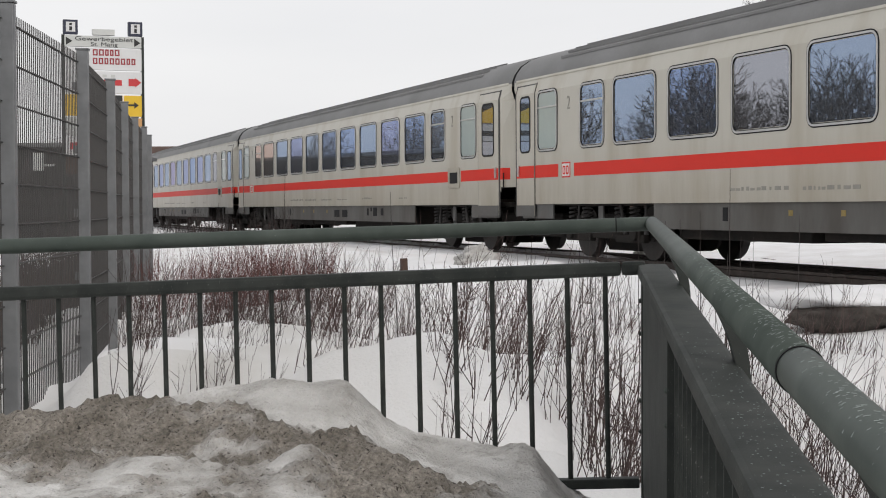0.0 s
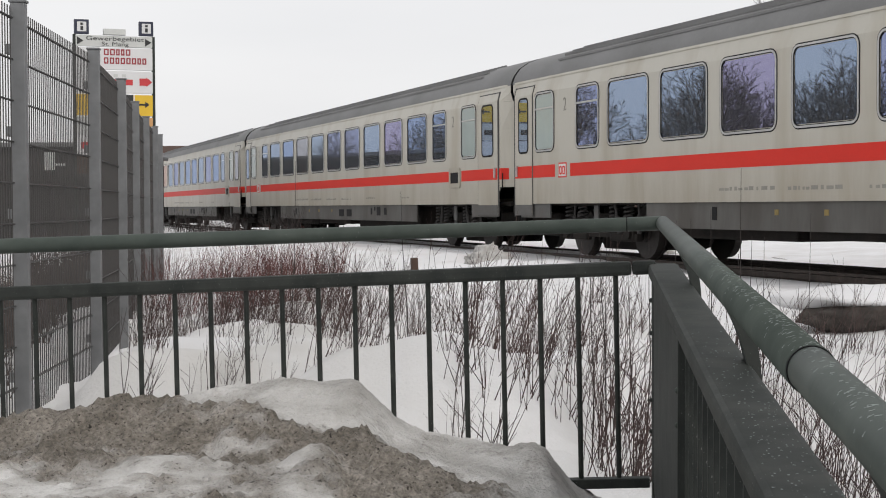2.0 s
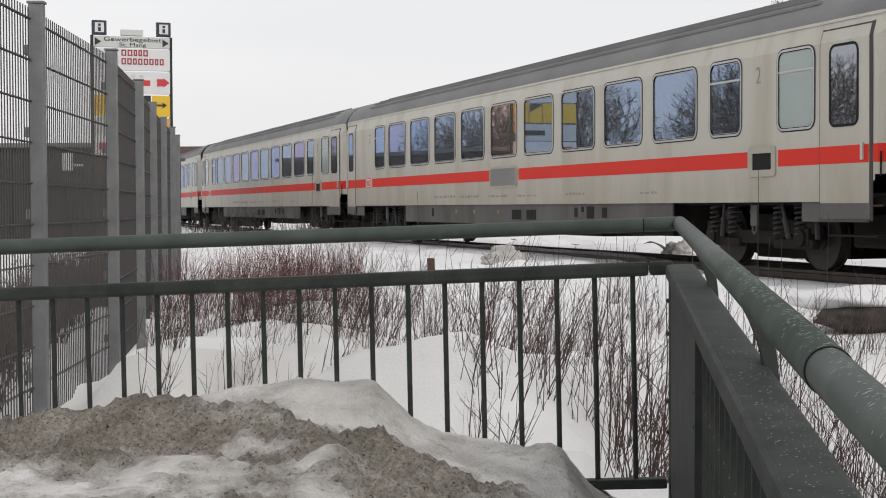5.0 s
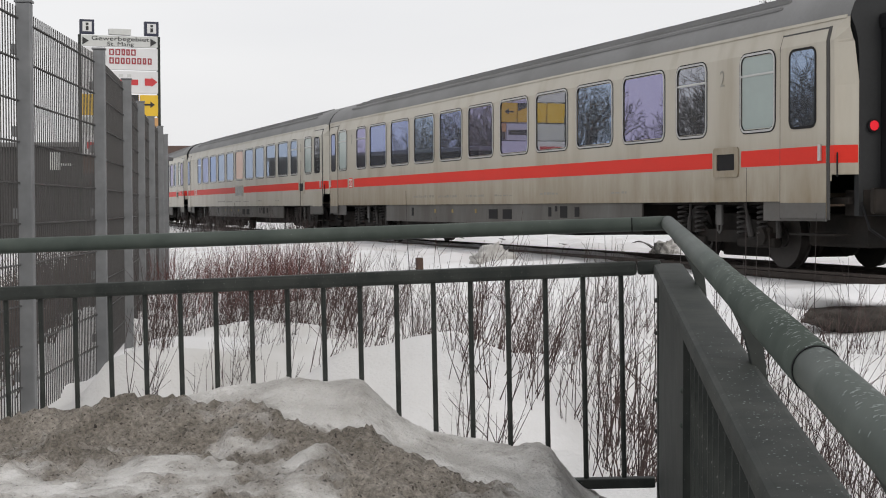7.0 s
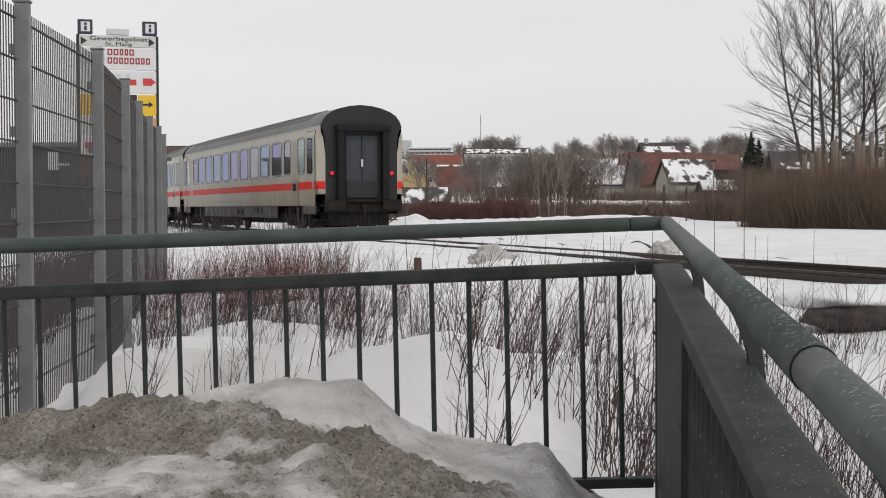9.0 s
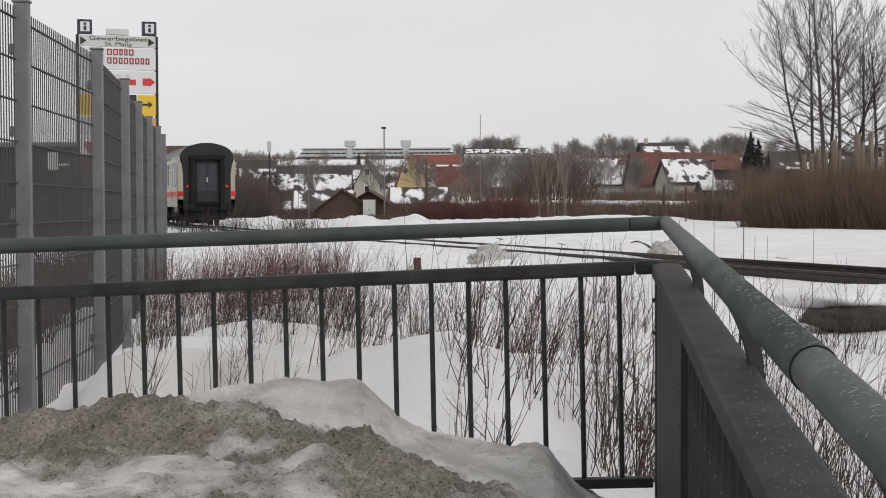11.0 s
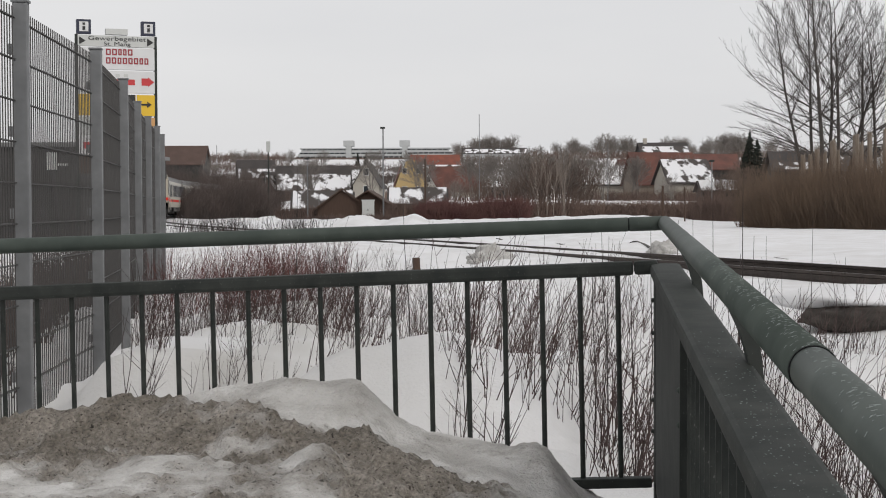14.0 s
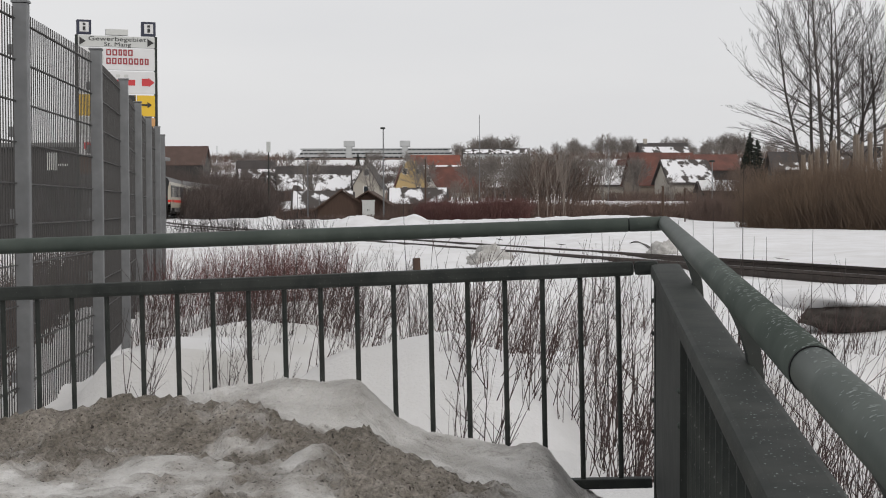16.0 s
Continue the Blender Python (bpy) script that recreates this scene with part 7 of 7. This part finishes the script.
def pole(k, y, top, r, label, head=None, mat=GALV):
    x = place(k, y)
    g = ground_z(x, y)
    p = thing("street_lamp" if head else "mast", label, "street lamp" if head else "mast", pose(x, y, 0))
    bm = bmesh.new()
    tube(bm, (0, 0, g - 0.2), (0, 0, top), r, r * 0.7, 8)
    part("pole", bm, mat, p)
    if head == "lamp":
        bm = bmesh.new()
        box(bm, -0.28, 0.2, -0.35, 0.2, top - 0.05, top + 0.13, 0.05)
        part("lamp_head", bm, DARKGREEN, p)
    if head == "panel":
        bm = bmesh.new()
        box(bm, -0.22, 0.22, -0.15, 0.15, top - 1.2, top, 0.05)
        part("lamp_head", bm, CABINET, p, "pale antenna panel")
    return p


pole(-105, 150, 9.0, 0.09, "tall grey street lamp behind the snow field", "lamp")
pole(-308, 165, 8.4, 0.10, "dark mast with a pale panel on top", "panel", DARKGREEN)
pole(-239, 150, 5.9, 0.07, "grey street lamp behind the snow field", "lamp")
pole(-219, 149, 2.3, 0.06, "thin grey post by the shed")
pole(-31, 148, 5.8, 0.09, "dark wooden pole in the hedge", None, BROWNWOOD)
pole(65, 160, 11.0, 0.05, "thin white flagpole among the houses")
pole(292, 200, 9.5, 0.05, "thin grey pole among the houses")
pole(476, 140, 5.2, 0.06, "grey street lamp behind the snow field", "lamp")
pole(-399, 320, 14.5, 0.09, "thin mast on the hillside")
pole(389, 118, 2.6, 0.13, "short dark post with a small roof", None, BROWNWOOD)
pole(428, 112, 2.4, 0.06, "thin dark post by the hedge", None, BROWNWOOD)


def make_cabinet():
    y = 147.0
    x = place(-132, y)
    g = ground_z(x, y)
    c = thing("switch_cabinet", "pale grey trackside switch cabinet in the snow", "cabinet", pose(x, y, g))
    bm = bmesh.new()
    box(bm, -0.6, 0.6, -0.35, 0.35, 0.12, 1.95, 0.02)
    part("body", bm, CABINET, c)
    bm = bmesh.new()
    box(bm, -0.66, 0.66, -0.4, 0.4, 1.95, 2.05, 0.02)
    part("roof", bm, CABINET, c)
    bm = bmesh.new()
    box(bm, -0.58, 0.58, -0.32, 0.32, -0.3, 0.12)
    part("plinth", bm, CONCRETE, c)
    for s in (-1, 1):
        bm = bmesh.new()
        box(bm, min(s * 0.01, s * 0.57), max(s * 0.01, s * 0.57), -0.365, -0.35, 0.2, 1.9, 0.004)
        d = part("door", bm, CABINET, c)
        bm = bmesh.new()
        box(bm, s * 0.08 - 0.02, s * 0.08 + 0.02, -0.39, -0.365, 0.95, 1.15)
        part("handle", bm, RUBBER, d)


make_cabinet()


motions()
